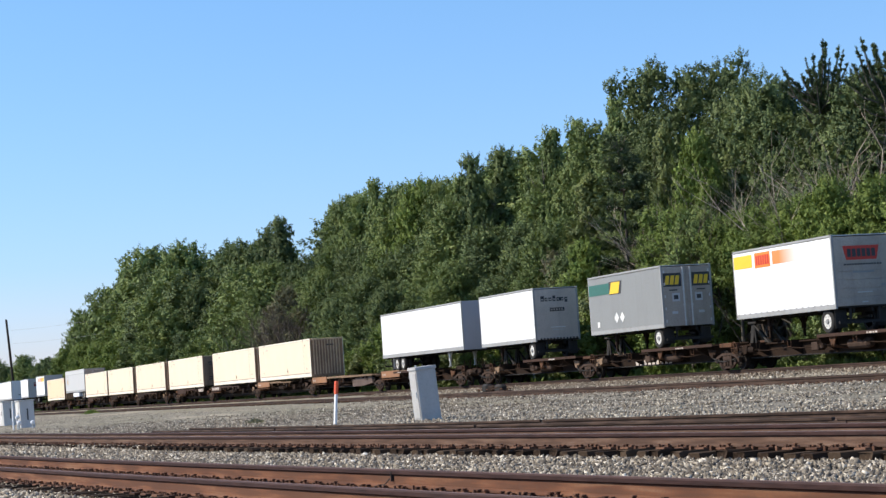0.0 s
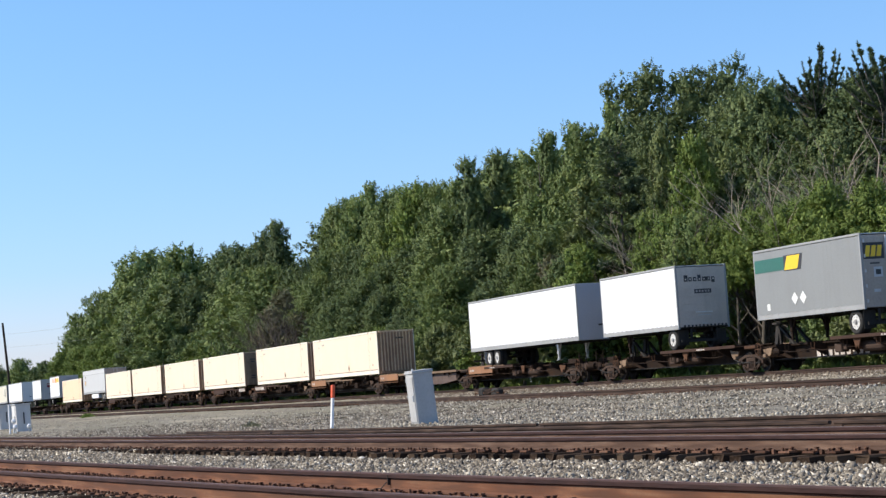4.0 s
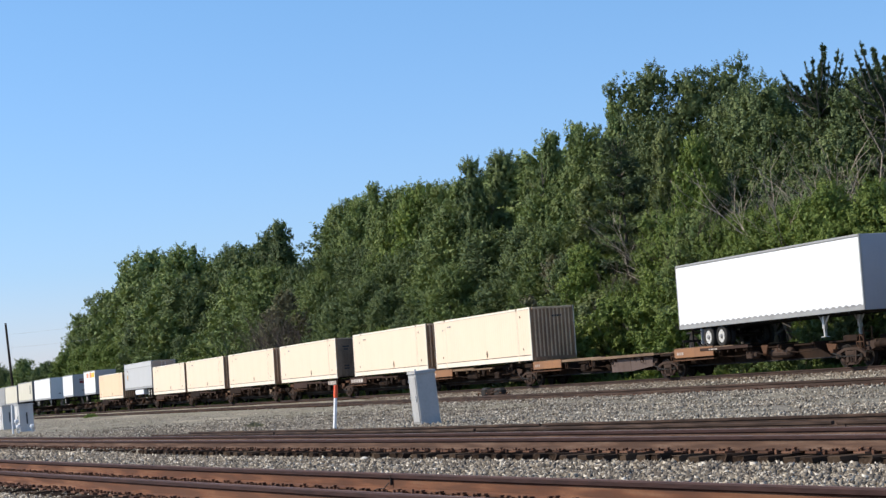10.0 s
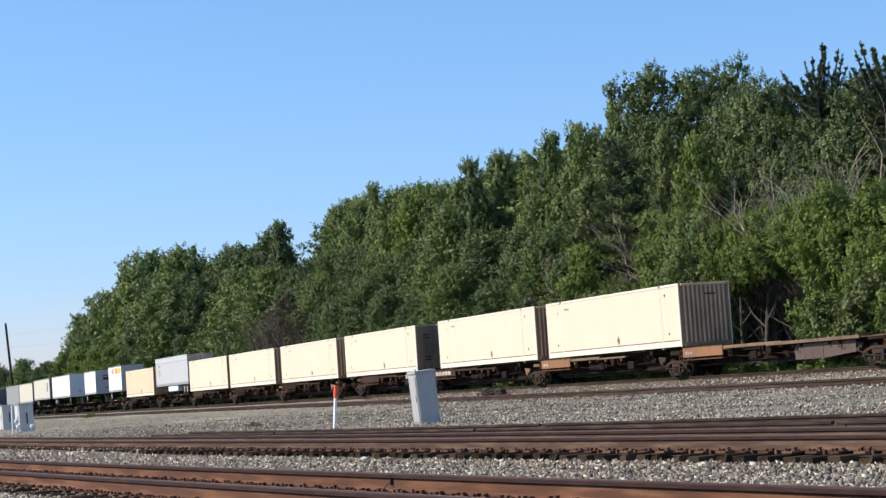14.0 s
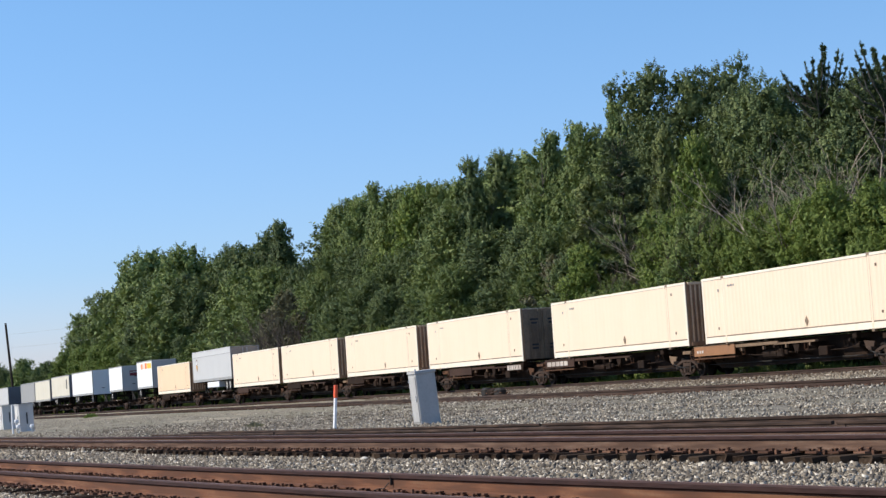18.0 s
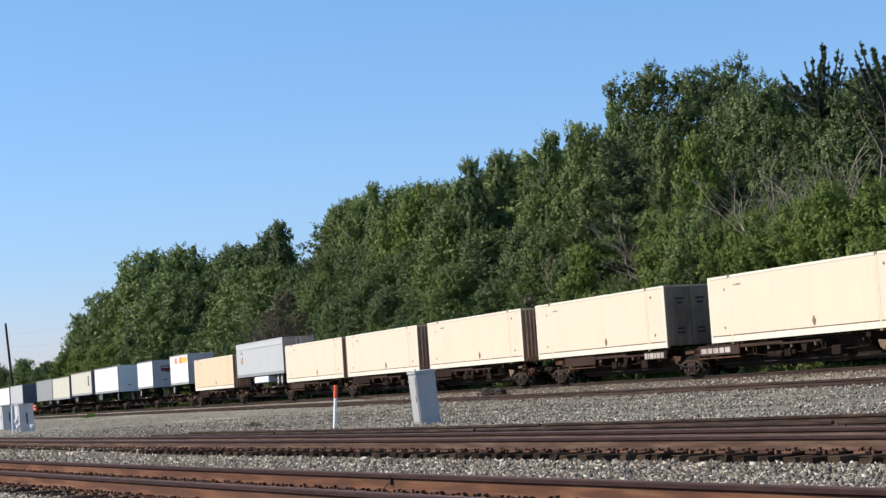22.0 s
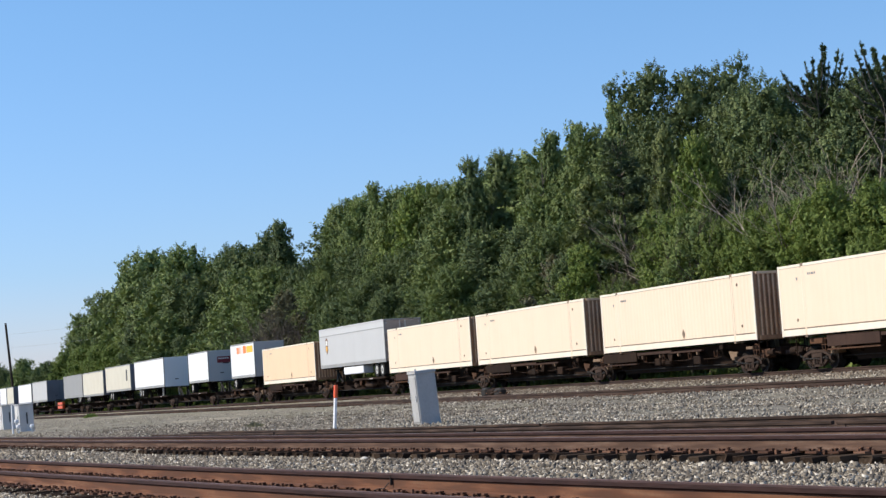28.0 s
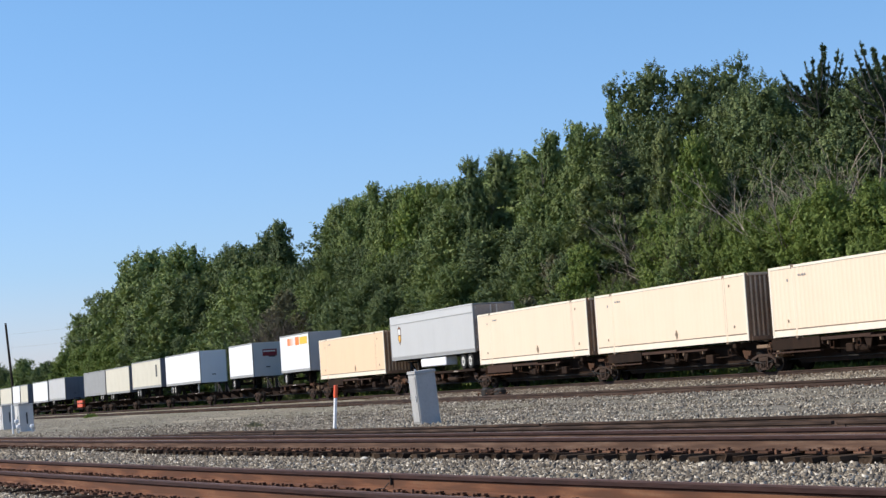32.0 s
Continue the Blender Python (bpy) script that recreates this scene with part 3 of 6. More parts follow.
def container(name, skin, rail, door_end, label, x, rib=0.003):
    """A 53-foot domestic container with lifting posts two metres in from its ends."""
    L, z0, z1 = 16.15, 1.43, 4.46
    c = tagged(empty(name, at_train(x)), label, "shipping container", "containers on the train")
    for s in (-1, 1):
        y = s * (HALF - 0.012)
        for a, b, nm in ((0.10, 1.96, "side_panel"), (2.06, L - 2.06, "side_panel"), (L - 1.96, L - 0.10, "side_panel")):
            bm = ribbed(fresh(), a, b, z0 + 0.345, z1 - 0.10, y, -s * rib, 0.45 if rib < 0.008 else 0.34)
            part(nm, bm, skin, c)
        part("rail_groove", box(fresh(), 0.1, L - 0.1, min(y - s * 0.02, y - s * 0.05), max(y - s * 0.02, y - s * 0.05), z0 + 0.27, z0 + 0.36), M_DOOR, c)
        part("bottom_rail", box(fresh(), 0.1, L - 0.1, min(y, y - s * 0.12), max(y, y - s * 0.12), z0 + 0.02, z0 + 0.29, 0.012), rail, c, "pale bottom side rail")
        part("top_rail", box(fresh(), 0.1, L - 0.1, min(y, y - s * 0.08), max(y, y - s * 0.08), z1 - 0.11, z1, 0.012), rail, c)
        part("top_seam", box(fresh(), 0.15, L - 0.15, min(y + s * 0.003, y - s * 0.02), max(y + s * 0.003, y - s * 0.02), z1 - 0.128, z1 - 0.108), M_SEAM, c)
        for px in (0, L - 0.14):
            part("corner_post", box(fresh(), px, px + 0.14, min(s * HALF, s * (HALF - 0.05)), max(s * HALF, s * (HALF - 0.05)), z0, z1, 0.015), rail, c, "pale corner post")
            part("corner_post", box(fresh(), px + 0.01, px + 0.13, min(s * (HALF - 0.05), s * (HALF - 0.16)), max(s * (HALF - 0.05), s * (HALF - 0.16)), z0, z1, 0.01), M_END, c)
        for px in (1.94, L - 2.08):
            bm = box(fresh(), px, px + 0.14, min(s * (HALF - 0.008), s * (HALF - 0.1)), max(s * (HALF - 0.008), s * (HALF - 0.1)), z0 - 0.05, z1 + 0.01)
            post = part("lifting_post", bm, skin, c)
            for q in (px - 0.016, px + 0.14):
                part("seam", box(fresh(), q, q + 0.016, min(s * (HALF - 0.006), s * (HALF - 0.05)), max(s * (HALF - 0.006), s * (HALF - 0.05)), z0 + 0.36, z1 - 0.02), M_SEAM if px > 3 else rail, post)
            part("seam", box(fresh(), px - 0.05, px + 0.01, min(s * (HALF - 0.002), s * (HALF - 0.09)), max(s * (HALF - 0.002), s * (HALF - 0.09)), z1 - 0.16, z1 + 0.012), M_DOOR, post)
            for cz in (z0 - 0.08, z1 - 0.10):
                part("corner_casting", box(fresh(), px - 0.03, px + 0.17, min(s * (HALF + 0.008), s * (HALF - 0.14)), max(s * (HALF + 0.008), s * (HALF - 0.14)), cz, cz + 0.12, 0.012), M_DOOR, post, "dark steel corner casting")
    part("roof", box(fresh(), 0.05, L - 0.05, -HALF + 0.05, HALF - 0.05, z1 - 0.05, z1 - 0.01), skin, c)
    bm = box(fresh(), 0.05, L - 0.05, -HALF + 0.13, HALF - 0.13, z0 + 0.1, z0 + 0.18)
    for i in range(14):
        box(bm, 0.6 + i * 1.12, 0.75 + i * 1.12, -HALF + 0.13, HALF - 0.13, z0 + 0.02, z0 + 0.1)
    part("floor_frame", bm, M_BLACK, c)
    ends = {"wall": 0 if door_end else L, "doors": L if door_end else 0}
    e = ends["wall"]
    s = 1 if e > 1 else -1
    part("end_wall", ribbed(fresh(), -HALF + 0.15, HALF - 0.15, z0 + 0.2, z1 - 0.1, e - s * 0.07, s * 0.075, 0.235, "y"), M_END, c, "corrugated brown end wall, grimy")
    for k in range(10):
        q = -HALF + 0.15 + 0.235 * k + 0.235 * 0.65
        part("rib", box(fresh(), e - 0.02 if s > 0 else e - 0.012, e + 0.012 if s > 0 else e + 0.02, q - 0.042, q + 0.042, z0 + 0.2, z1 - 0.12), M_ENDRIB, c, "worn tan rib")
    end_bars(c, M_INK, e + 0.012 if s > 0 else e - 0.024, [(0.0 + 0.15 * k, z1 - 0.6, 0.11, 0.1) for k in range(4)])
    part("end_sill", box(fresh(), e - 0.07, e + 0.07, -HALF + 0.15, HALF - 0.15, z0, z0 + 0.2, 0.01), M_END, c)
    part("end_header", box(fresh(), e - 0.07, e + 0.05, -HALF + 0.15, HALF - 0.15, z1 - 0.13, z1 - 0.01, 0.01), M_ENDRIB, c)
    e = ends["doors"]
    s = 1 if e > 1 else -1
    for h in (-1, 1):
        y0, y1 = sorted((h * 0.012, h * (HALF - 0.16)))
        d = part("door", box(fresh(), min(e, e - s * 0.06), max(e, e - s * 0.06), y0, y1, z0 + 0.1, z1 - 0.08, 0.01), M_DOOR, c, "grey container door with lock bars")
        for q in (0.28, 0.85):
            bm = rod(fresh(), (e + s * 0.04, h * q, z0 + 0.14), (e + s * 0.04, h * q, z1 - 0.12), 0.02, n=6)
            for k in range(4):
                box(bm, e + s * 0.04 - 0.03, e + s * 0.04 + 0.03, h * q - 0.05, h * q + 0.05, z0 + 0.35 + 0.78 * k, z0 + 0.43 + 0.78 * k)
            part("lock_bar", bm, M_DOOR, d)
        for zz, w in ((3.75, 0.5), (3.55, 0.35), (2.3, 0.4), (2.1, 0.4)):
            part("lettering_bar", box(fresh(), min(e, e + s * 0.008), max(e, e + s * 0.008), h * 0.55 - w / 2, h * 0.55 + w / 2, zz, zz + 0.11), M_INK, d)
    part("diamond_placard", plate(fresh(), [(9.15, 2.26), (9.02, 2.04), (9.15, 1.82), (9.28, 2.04)], -HALF - 0.02, -HALF - 0.008), M_DOOR, c, "grey diamond placard")
    bars(c, M_REAR, 2.45, z1 - 0.50, (0.1, 0.06, 0.16, 0.1), 0.09, -HALF + 0.005)
    bars(c, M_REAR, 1.5, z1 - 0.68, (0.11,), 0.12, -HALF + 0.005)
    for px, pz in ((1.35, z0 + 0.62), (L - 1.3, z0 + 0.62), (L - 1.55, z1 - 0.55)):
        part("lashing_point", box(fresh(), px, px + 0.11, -HALF - 0.012, -HALF + 0.02, pz, pz + 0.12, 0.01), M_DOOR, c)
    return on_train(c, x)


def copy_load(ob, x, label=""):
    o = copy_thing(ob, at_train(x))
    return on_train(tagged(o, label), x)


def wheel_pair(parent, x, y, z, r=0.5):
    """Twin tyres on one hub."""
    bm = fresh()
    for o in (-0.14, 0.14):
        lathe(bm, [(o - 0.12, r * 0.63), (o - 0.12, r * 0.9), (o - 0.08, r), (o + 0.08, r), (o + 0.12, r * 0.9), (o + 0.12, r * 0.63)], 24, False)
    w = part("wheel", bm, M_RUBBER, parent, at=pose(x, y, z))
    s = -1 if y < 0 else 1
    rim = part("rim", rod(fresh(), (0, s * 0.05, 0), (0, s * 0.235, 0), r * 0.63, r * 0.61, 20), M_RIM, w, "white wheel disc")
    part("hub", rod(fresh(), (0, s * 0.235, 0), (0, s * 0.29, 0), r * 0.24, r * 0.17, 12), M_REAR, rim)
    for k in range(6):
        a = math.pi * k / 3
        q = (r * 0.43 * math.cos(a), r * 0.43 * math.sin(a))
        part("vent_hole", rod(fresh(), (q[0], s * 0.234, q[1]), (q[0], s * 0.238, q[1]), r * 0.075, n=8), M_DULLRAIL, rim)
    return w


def trailer(name, L, skin, rear_right, axles, label, x, z0=2.24, z1=5.28, face=None, door_skin=None, top=None, gear=0.0, skirt=None, ribs=False, leg=None, rollup=False, axle_at=None):
    """A road trailer on the train. rear_right: its doors look along +x."""
    t = tagged(empty(name, at_train(x)), label, "semi trailer", "trailers on the train")
    top, face, door_skin = top or M_DULLRAIL, face or skin, door_skin or M_REAR
    for s in (-1, 1):
        y = s * (HALF - 0.006)
        if ribs:
            part("side_wall", ribbed(fresh(), 0.08, L - 0.08, z0 + 0.2, z1 - 0.12, y, -s * 0.012, 0.4), skin, t)
        else:
            n = max(4, round(L / 1.22))
            for i in range(n):
                a, b = 0.08 + (L - 0.16) * i / n, 0.08 + (L - 0.16) * (i + 1) / n
                y0, y1 = sorted((y, y - s * 0.03))
                part("side_panel", box(fresh(), a + 0.0015, b - 0.0015, y0 + (0.0008 if i % 2 else 0), y1, z0 + 0.2, z1 - 0.12), skin, t)
        y0, y1 = sorted((s * HALF, s * (HALF - 0.1)))
        bm = box(fresh(), 0.05, L - 0.05, y0, y1, z0, z0 + 0.2, 0.012)
        part("bottom_rail", bm, M_DULLRAIL, t, "weathered aluminium bottom rail")
        bm = fresh()
        for i in range(int(L / 0.5)):
            q = 0.2 + i * 0.5
            if L < 12:
                box(bm, q, q + 0.13, min(s * HALF, s * (HALF + 0.008)), max(s * HALF, s * (HALF + 0.008)), z0 + 0.17, z0 + 0.235)
                continue
            plate(bm, [(q, z0 + 0.17), (q + 0.36, z0 + 0.17), (q + 0.31, z0 + 0.235), (q + 0.18, z0 + 0.26), (q + 0.05, z0 + 0.235)], min(s * HALF, s * (HALF + 0.012)), max(s * HALF, s * (HALF + 0.012)))
        part("lower_edge", bm, M_REAR, t, "scalloped grey lower edge")
        part("top_rail", box(fresh(), 0.03, L - 0.03, y0, y1, z1 - 0.10, z1, 0.015), top, t)
        for px in (0, L - 0.09):
            part("corner_post", box(fresh(), px, px + 0.09, y0, y1, z0, z1, 0.012), M_DULLRAIL, t)
    part("roof", box(fresh(), 0.05, L - 0.05, -HALF + 0.06, HALF - 0.06, z1 - 0.05, z1 - 0.008), M_LIGHTGREY, t)
    bm = box(fresh(), 0.05, L - 0.05, -HALF + 0.11, HALF - 0.11, z0 + 0.04, z0 + 0.12)
    for i in range(int(L / 0.8)):
        box(bm, 0.4 + i * 0.8, 0.5 + i * 0.8, -HALF + 0.12, HALF - 0.12, z0 - 0.07, z0 + 0.04)
    part("floor_frame", bm, M_BLACK, t)
    nose, tail = (0.0, L) if rear_right else (L, 0.0)
    d = 1 if tail > nose else -1
    part("front_wall", box(fresh(), min(nose, nose + d * 0.05), max(nose, nose + d * 0.05), -HALF + 0.1, HALF - 0.1, z0, z1 - 0.02, 0.008), face, t)
    bm = fresh()
    box(bm, nose - d * 0.02 - 0.02, nose - d * 0.02 + 0.02, -0.18, 0.18, z0 + 0.75, z0 + 0.84)
    part("gladhand_plate", bm, M_INK, t)
    if rollup:
        door = part("rear_door", box(fresh(), min(tail - d * 0.02, tail - d * 0.06), max(tail - d * 0.02, tail - d * 0.06), -HALF + 0.1, HALF - 0.1, z0 + 0.1, z1 - 0.1), door_skin, t, "grey roll-up rear door")
        for k in range(8):
            h0 = (z1 - z0 - 0.2) / 8
            part("slat", box(fresh(), min(tail, tail - d * 0.03), max(tail, tail - d * 0.03), -HALF + 0.12, HALF - 0.12, z0 + 0.1 + k * h0 + 0.006, z0 + 0.1 + (k + 1) * h0 - 0.006, 0.004), door_skin, door)
        for y, w in ((-0.3, 0.7), (-0.1, 0.25)):
            part("handle", box(fresh(), min(tail, tail + d * 0.03), max(tail, tail + d * 0.03), y, y + w, z0 + 0.62 - (w < 0.5) * 0.4, z0 + 0.66 - (w < 0.5) * 0.4), M_GALV, door)
    for h in () if rollup else (-1, 1):
        y0, y1 = sorted((h * 0.01, h * (HALF - 0.1)))
        door = part("rear_door", box(fresh(), min(tail, tail - d * 0.05), max(tail, tail - d * 0.05), y0, y1, z0 + 0.06, z1 - 0.1, 0.01), door_skin, t)
        bm = rod(fresh(), (tail + d * 0.04, h * 0.2, z0 + 0.06), (tail + d * 0.04, h * 0.2, z1 - 0.12), 0.04, n=6)
        for k in range(4):
            box(bm, tail, tail + d * 0.07, h * 0.2 - 0.05, h * 0.2 + 0.05, z0 + 0.3 + k * 0.75, z0 + 0.36 + k * 0.75)
        part("lock_bar", bm, M_GALV, door)
        for k in range(5):
            part("hinge", box(fresh(), tail, tail + d * 0.03, h * (HALF - 0.17) - 0.03, h * (HALF - 0.17) + 0.03, z0 + 0.25 + k * 0.6, z0 + 0.38 + k * 0.6), M_GALV, door)
    bm = box(fresh(), tail - d * 0.02 - 0.03, tail - d * 0.02 + 0.03, -HALF + 0.12, HALF - 0.12, z0 - 0.62, z0 - 0.5)
    for q in (-0.7, 0.7):
        box(bm, tail - d * 0.04 - 0.03, tail - d * 0.04 + 0.03, q - 0.05, q + 0.05, z0 - 0.55, z0)
    part("underride_guard", bm, M_BLACK, t)
    deck, r = 1.272, 0.5
    xs = [tail - d * ((axle_at or (0.95 if axles == 1 else 2.65)) + 1.25 * i) for i in range(axles)]
    bm = fresh()
    for ax in xs:
        rod(bm, (ax, -0.95, deck + r), (ax, 0.95, deck + r), 0.07)
        for s in (-0.5, 0.5):
            box(bm, ax - 0.45, ax + 0.45, s - 0.05, s + 0.05, deck + r + 0.08, deck + r + 0.2)
            box(bm, ax - 0.08, ax + 0.08, s - 0.06, s + 0.06, deck + r + 0.1, z0)
    for s in (-0.45, 0.45):
        box(bm, min(xs) - 0.8, max(xs) + 0.8, s - 0.06, s + 0.06, z0 - 0.16, z0 + 0.03)
    part("axle_frame", bm, M_BLACK, t)
    for ax in xs:
        for y in (-1.0, 1.0):
            wheel_pair(t, ax, y, deck + r, r)
    for s in (-1, 1):
        fx = xs[0] + d * 0.66
        part("mud_flap", box(fresh(), fx - 0.01, fx + 0.01, s * 1.0 - 0.28, s * 1.0 + 0.28, deck + 0.2, z0 - 0.03), M_ALU if leg else M_BLACK, t)
    gx = nose + d * ((2.0 if axles == 1 else 3.2) + gear)
    for s in (-0.85, 0.85):
        bm = box(fresh(), gx - 0.09, gx + 0.09, s - 0.08, s + 0.08, z0 - 0.6, z0, 0.02)
        box(bm, gx - 0.05, gx + 0.05, s - 0.05, s + 0.05, z0 - 0.9, z0 - 0.5)
        box(bm, gx - 0.14, gx + 0.14, s - 0.12, s + 0.12, z0 - 0.93, z0 - 0.9)
        for q in (-1, 1):
            rod(bm, (gx, s, z0 - 0.5), (gx + q * 0.42, s, z0 + 0.02), 0.04, n=6)
        part("landing_leg", bm, leg or M_SILL, t)
    if skirt:
        a, b, m = skirt
        part("storage_box", box(fresh(), a, b, -HALF + 0.08, -0.5, z0 - 0.62, z0 - 0.06, 0.05), m, t, "white underfloor box")
    part("kingpin_plate", box(fresh(), nose + d * 0.9 - 0.5, nose + d * 0.9 + 0.5, -0.5, 0.5, z0 - 0.08, z0 + 0.03), M_BLACK, t)
    return on_train(t, x)


# ---- the train: articulated spine cars ----
def side_frame_mesh():
    """A cast truck side frame with its spring window."""
    bm = fresh()
    top = [(-1.12, 0.56), (-0.95, 0.66), (-0.45, 0.80), (0.45, 0.80), (0.95, 0.66), (1.12, 0.56)]
    plate(bm, [(-1.12, 0.36), *top, (1.12, 0.36), (0.98, 0.40), (0.86, 0.56), (0.42, 0.69), (-0.42, 0.69), (-0.86, 0.56), (-0.98, 0.40)], -1.06, -0.92)
    plate(bm, [(-0.72, 0.44), (-0.40, 0.20), (0.40, 0.20), (0.72, 0.44), (0.60, 0.30), (0.42, 0.12), (-0.42, 0.12), (-0.60, 0.30)][:4] + [(0.50, 0.16), (0.36, 0.10), (-0.36, 0.10), (-0.50, 0.16)], -1.05, -0.93)
    for s in (-1, 1):
        plate(bm, [(s * 0.30, 0.70), (s * 0.42, 0.70), (s * 0.36, 0.12), (s * 0.24, 0.12)][::s], -1.05, -0.93)
        plate(bm, [(s * 0.98, 0.42), (s * 0.98, 0.54), (s * 0.42, 0.20), (s * 0.42, 0.10)][::s], -1.05, -0.94)
    for q in (-0.865, 0.865):
        box(bm, q - 0.13, q + 0.13, -1.08, -0.92, 0.38, 0.56, 0.03)
    return mesh_of("side_frame", bm, M_TRUCK)


def spring_mesh():
    bm = fresh()
    for q in (-0.2, 0.0, 0.2):
        for k in range(5):
            rod(bm, (q, -1.0, 0.2 + k * 0.055), (q, -1.0, 0.235 + k * 0.055), 0.085, n=8)
    box(bm, -0.3, 0.3, -1.06, 1.06, 0.47, 0.66, 0.03)
    return mesh_of("bolster", bm, M_TRUCK)


def wheelset_mesh():
    bm = fresh()
    for s in (-1, 1):
        y = s * 0.72
        lathe(bm, [(y - s * 0.09, 0.30), (y - s * 0.09, 0.49), (y - s * 0.06, 0.49), (y - s * 0.05, 0.46), (y + s * 0.06, 0.452), (y + s * 0.06, 0.37), (y + s * 0.01, 0.34), (y - s * 0.02, 0.16), (y + s * 0.05, 0.13)][::1 if s > 0 else 1], 24)
        for k in range(3):
            a = 2 * math.pi * k / 3
            box(bm, 0.24 * math.cos(a) - 0.03, 0.24 * math.cos(a) + 0.03, y + s * 0.005 - 0.012, y + s * 0.005 + 0.02, 0.24 * math.sin(a) - 0.03, 0.24 * math.sin(a) + 0.03)
        rod(bm, (0, s * 0.78, 0), (0, s * 1.12, 0), 0.10, n=12)
        for k in range(3):
            a = 2 * math.pi * k / 3 + 0.4
            rod(bm, (0.06 * math.cos(a), s * 1.12, 0.06 * math.sin(a)), (0.06 * math.cos(a), s * 1.14, 0.06 * math.sin(a)), 0.018, n=6)
    rod(bm, (0, -0.7, 0), (0, 0.7, 0), 0.085, n=12)
    return mesh_of("wheelset", bm, M_WHEEL)


SIDE_FRAME, BOLSTER, WHEELSET = side_frame_mesh(), spring_mesh(), wheelset_mesh()
WHEELSETS = []


def truck(car, x):
    """A two-axle truck: bolster with side frames and wheelsets below it."""
    b = new("truck", BOLSTER)
    b.parent, b.matrix_basis = car, pose(x, 0, 0)
    for turn in (0, 180):
        f = new("side_frame", SIDE_FRAME)
        f.parent, f.matrix_basis = b, pose(0, 0, 0, 0, 0, turn)
    for q in (-0.865, 0.865):
        w = new("wheelset", WHEELSET)
        w.parent, w.matrix_basis = b, pose(q, 0, 0.455)
        WHEELSETS.append((w, q))


def running_gear(car, x, rnd):
    """Brake gear, brackets, hoses and a brake wheel about one truck."""
    for s in (-1, 1):
        for q in (-1, 1):
            bm = box(fresh(), x + q * 1.35 - 0.12, x + q * 1.35 + 0.12, min(s * 1.12, s * 0.5), max(s * 1.12, s * 0.5), 0.62, 0.78, 0.02)
            plate(bm, [(x + q * 1.1, 0.98), (x + q * 1.9, 1.04), (x + q * 1.75, 0.72), (x + q * 1.3, 0.62)], s * 0.98 - 0.03, s * 0.98 + 0.03)
            part("bracket", bm, rnd.choice((M_RUST, M_SILL, M_TRUCK, M_LEDGE)), car, "rusty bracket")
        pts = [Vector((x - 1.5 + 0.42 * k, s * (1.05 + 0.05 * math.sin(k)), 0.66 - 0.24 * math.sin(math.pi * k / 7) + rnd.uniform(-0.03, 0.03))) for k in range(8)]
        part("air_hose", tube(fresh(), pts, 0.028), M_RUBBER, car)
        cx = x + rnd.choice((-1, 1)) * rnd.uniform(1.9, 2.4)
        part("brake_cylinder", rod(rod(fresh(), (cx - 0.3, s * 0.9, 0.86), (cx + 0.2, s * 0.9, 0.86), 0.15, n=12), (cx + 0.2, s * 0.9, 0.86), (cx + 0.6, s * 0.85, 0.8), 0.035, n=6), rnd.choice((M_TRUCK, M_SILL)), car)
        part("end_plate", box(fresh(), x + rnd.uniform(-0.6, 0.1), x + 0.5 + rnd.uniform(0.0, 0.5), min(s * 1.16, s * 0.75), max(s * 1.16, s * 0.75), 1.05, 1.05 + rnd.uniform(0.1, 0.26), 0.02), rnd.choice((M_RUST, M_LEDGE, M_SILL)), car, "rust-stained end plate")
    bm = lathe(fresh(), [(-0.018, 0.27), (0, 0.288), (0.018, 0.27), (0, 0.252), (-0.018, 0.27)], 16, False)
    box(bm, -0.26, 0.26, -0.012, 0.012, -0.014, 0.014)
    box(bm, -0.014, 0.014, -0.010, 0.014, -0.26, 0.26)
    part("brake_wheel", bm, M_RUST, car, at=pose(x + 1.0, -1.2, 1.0))


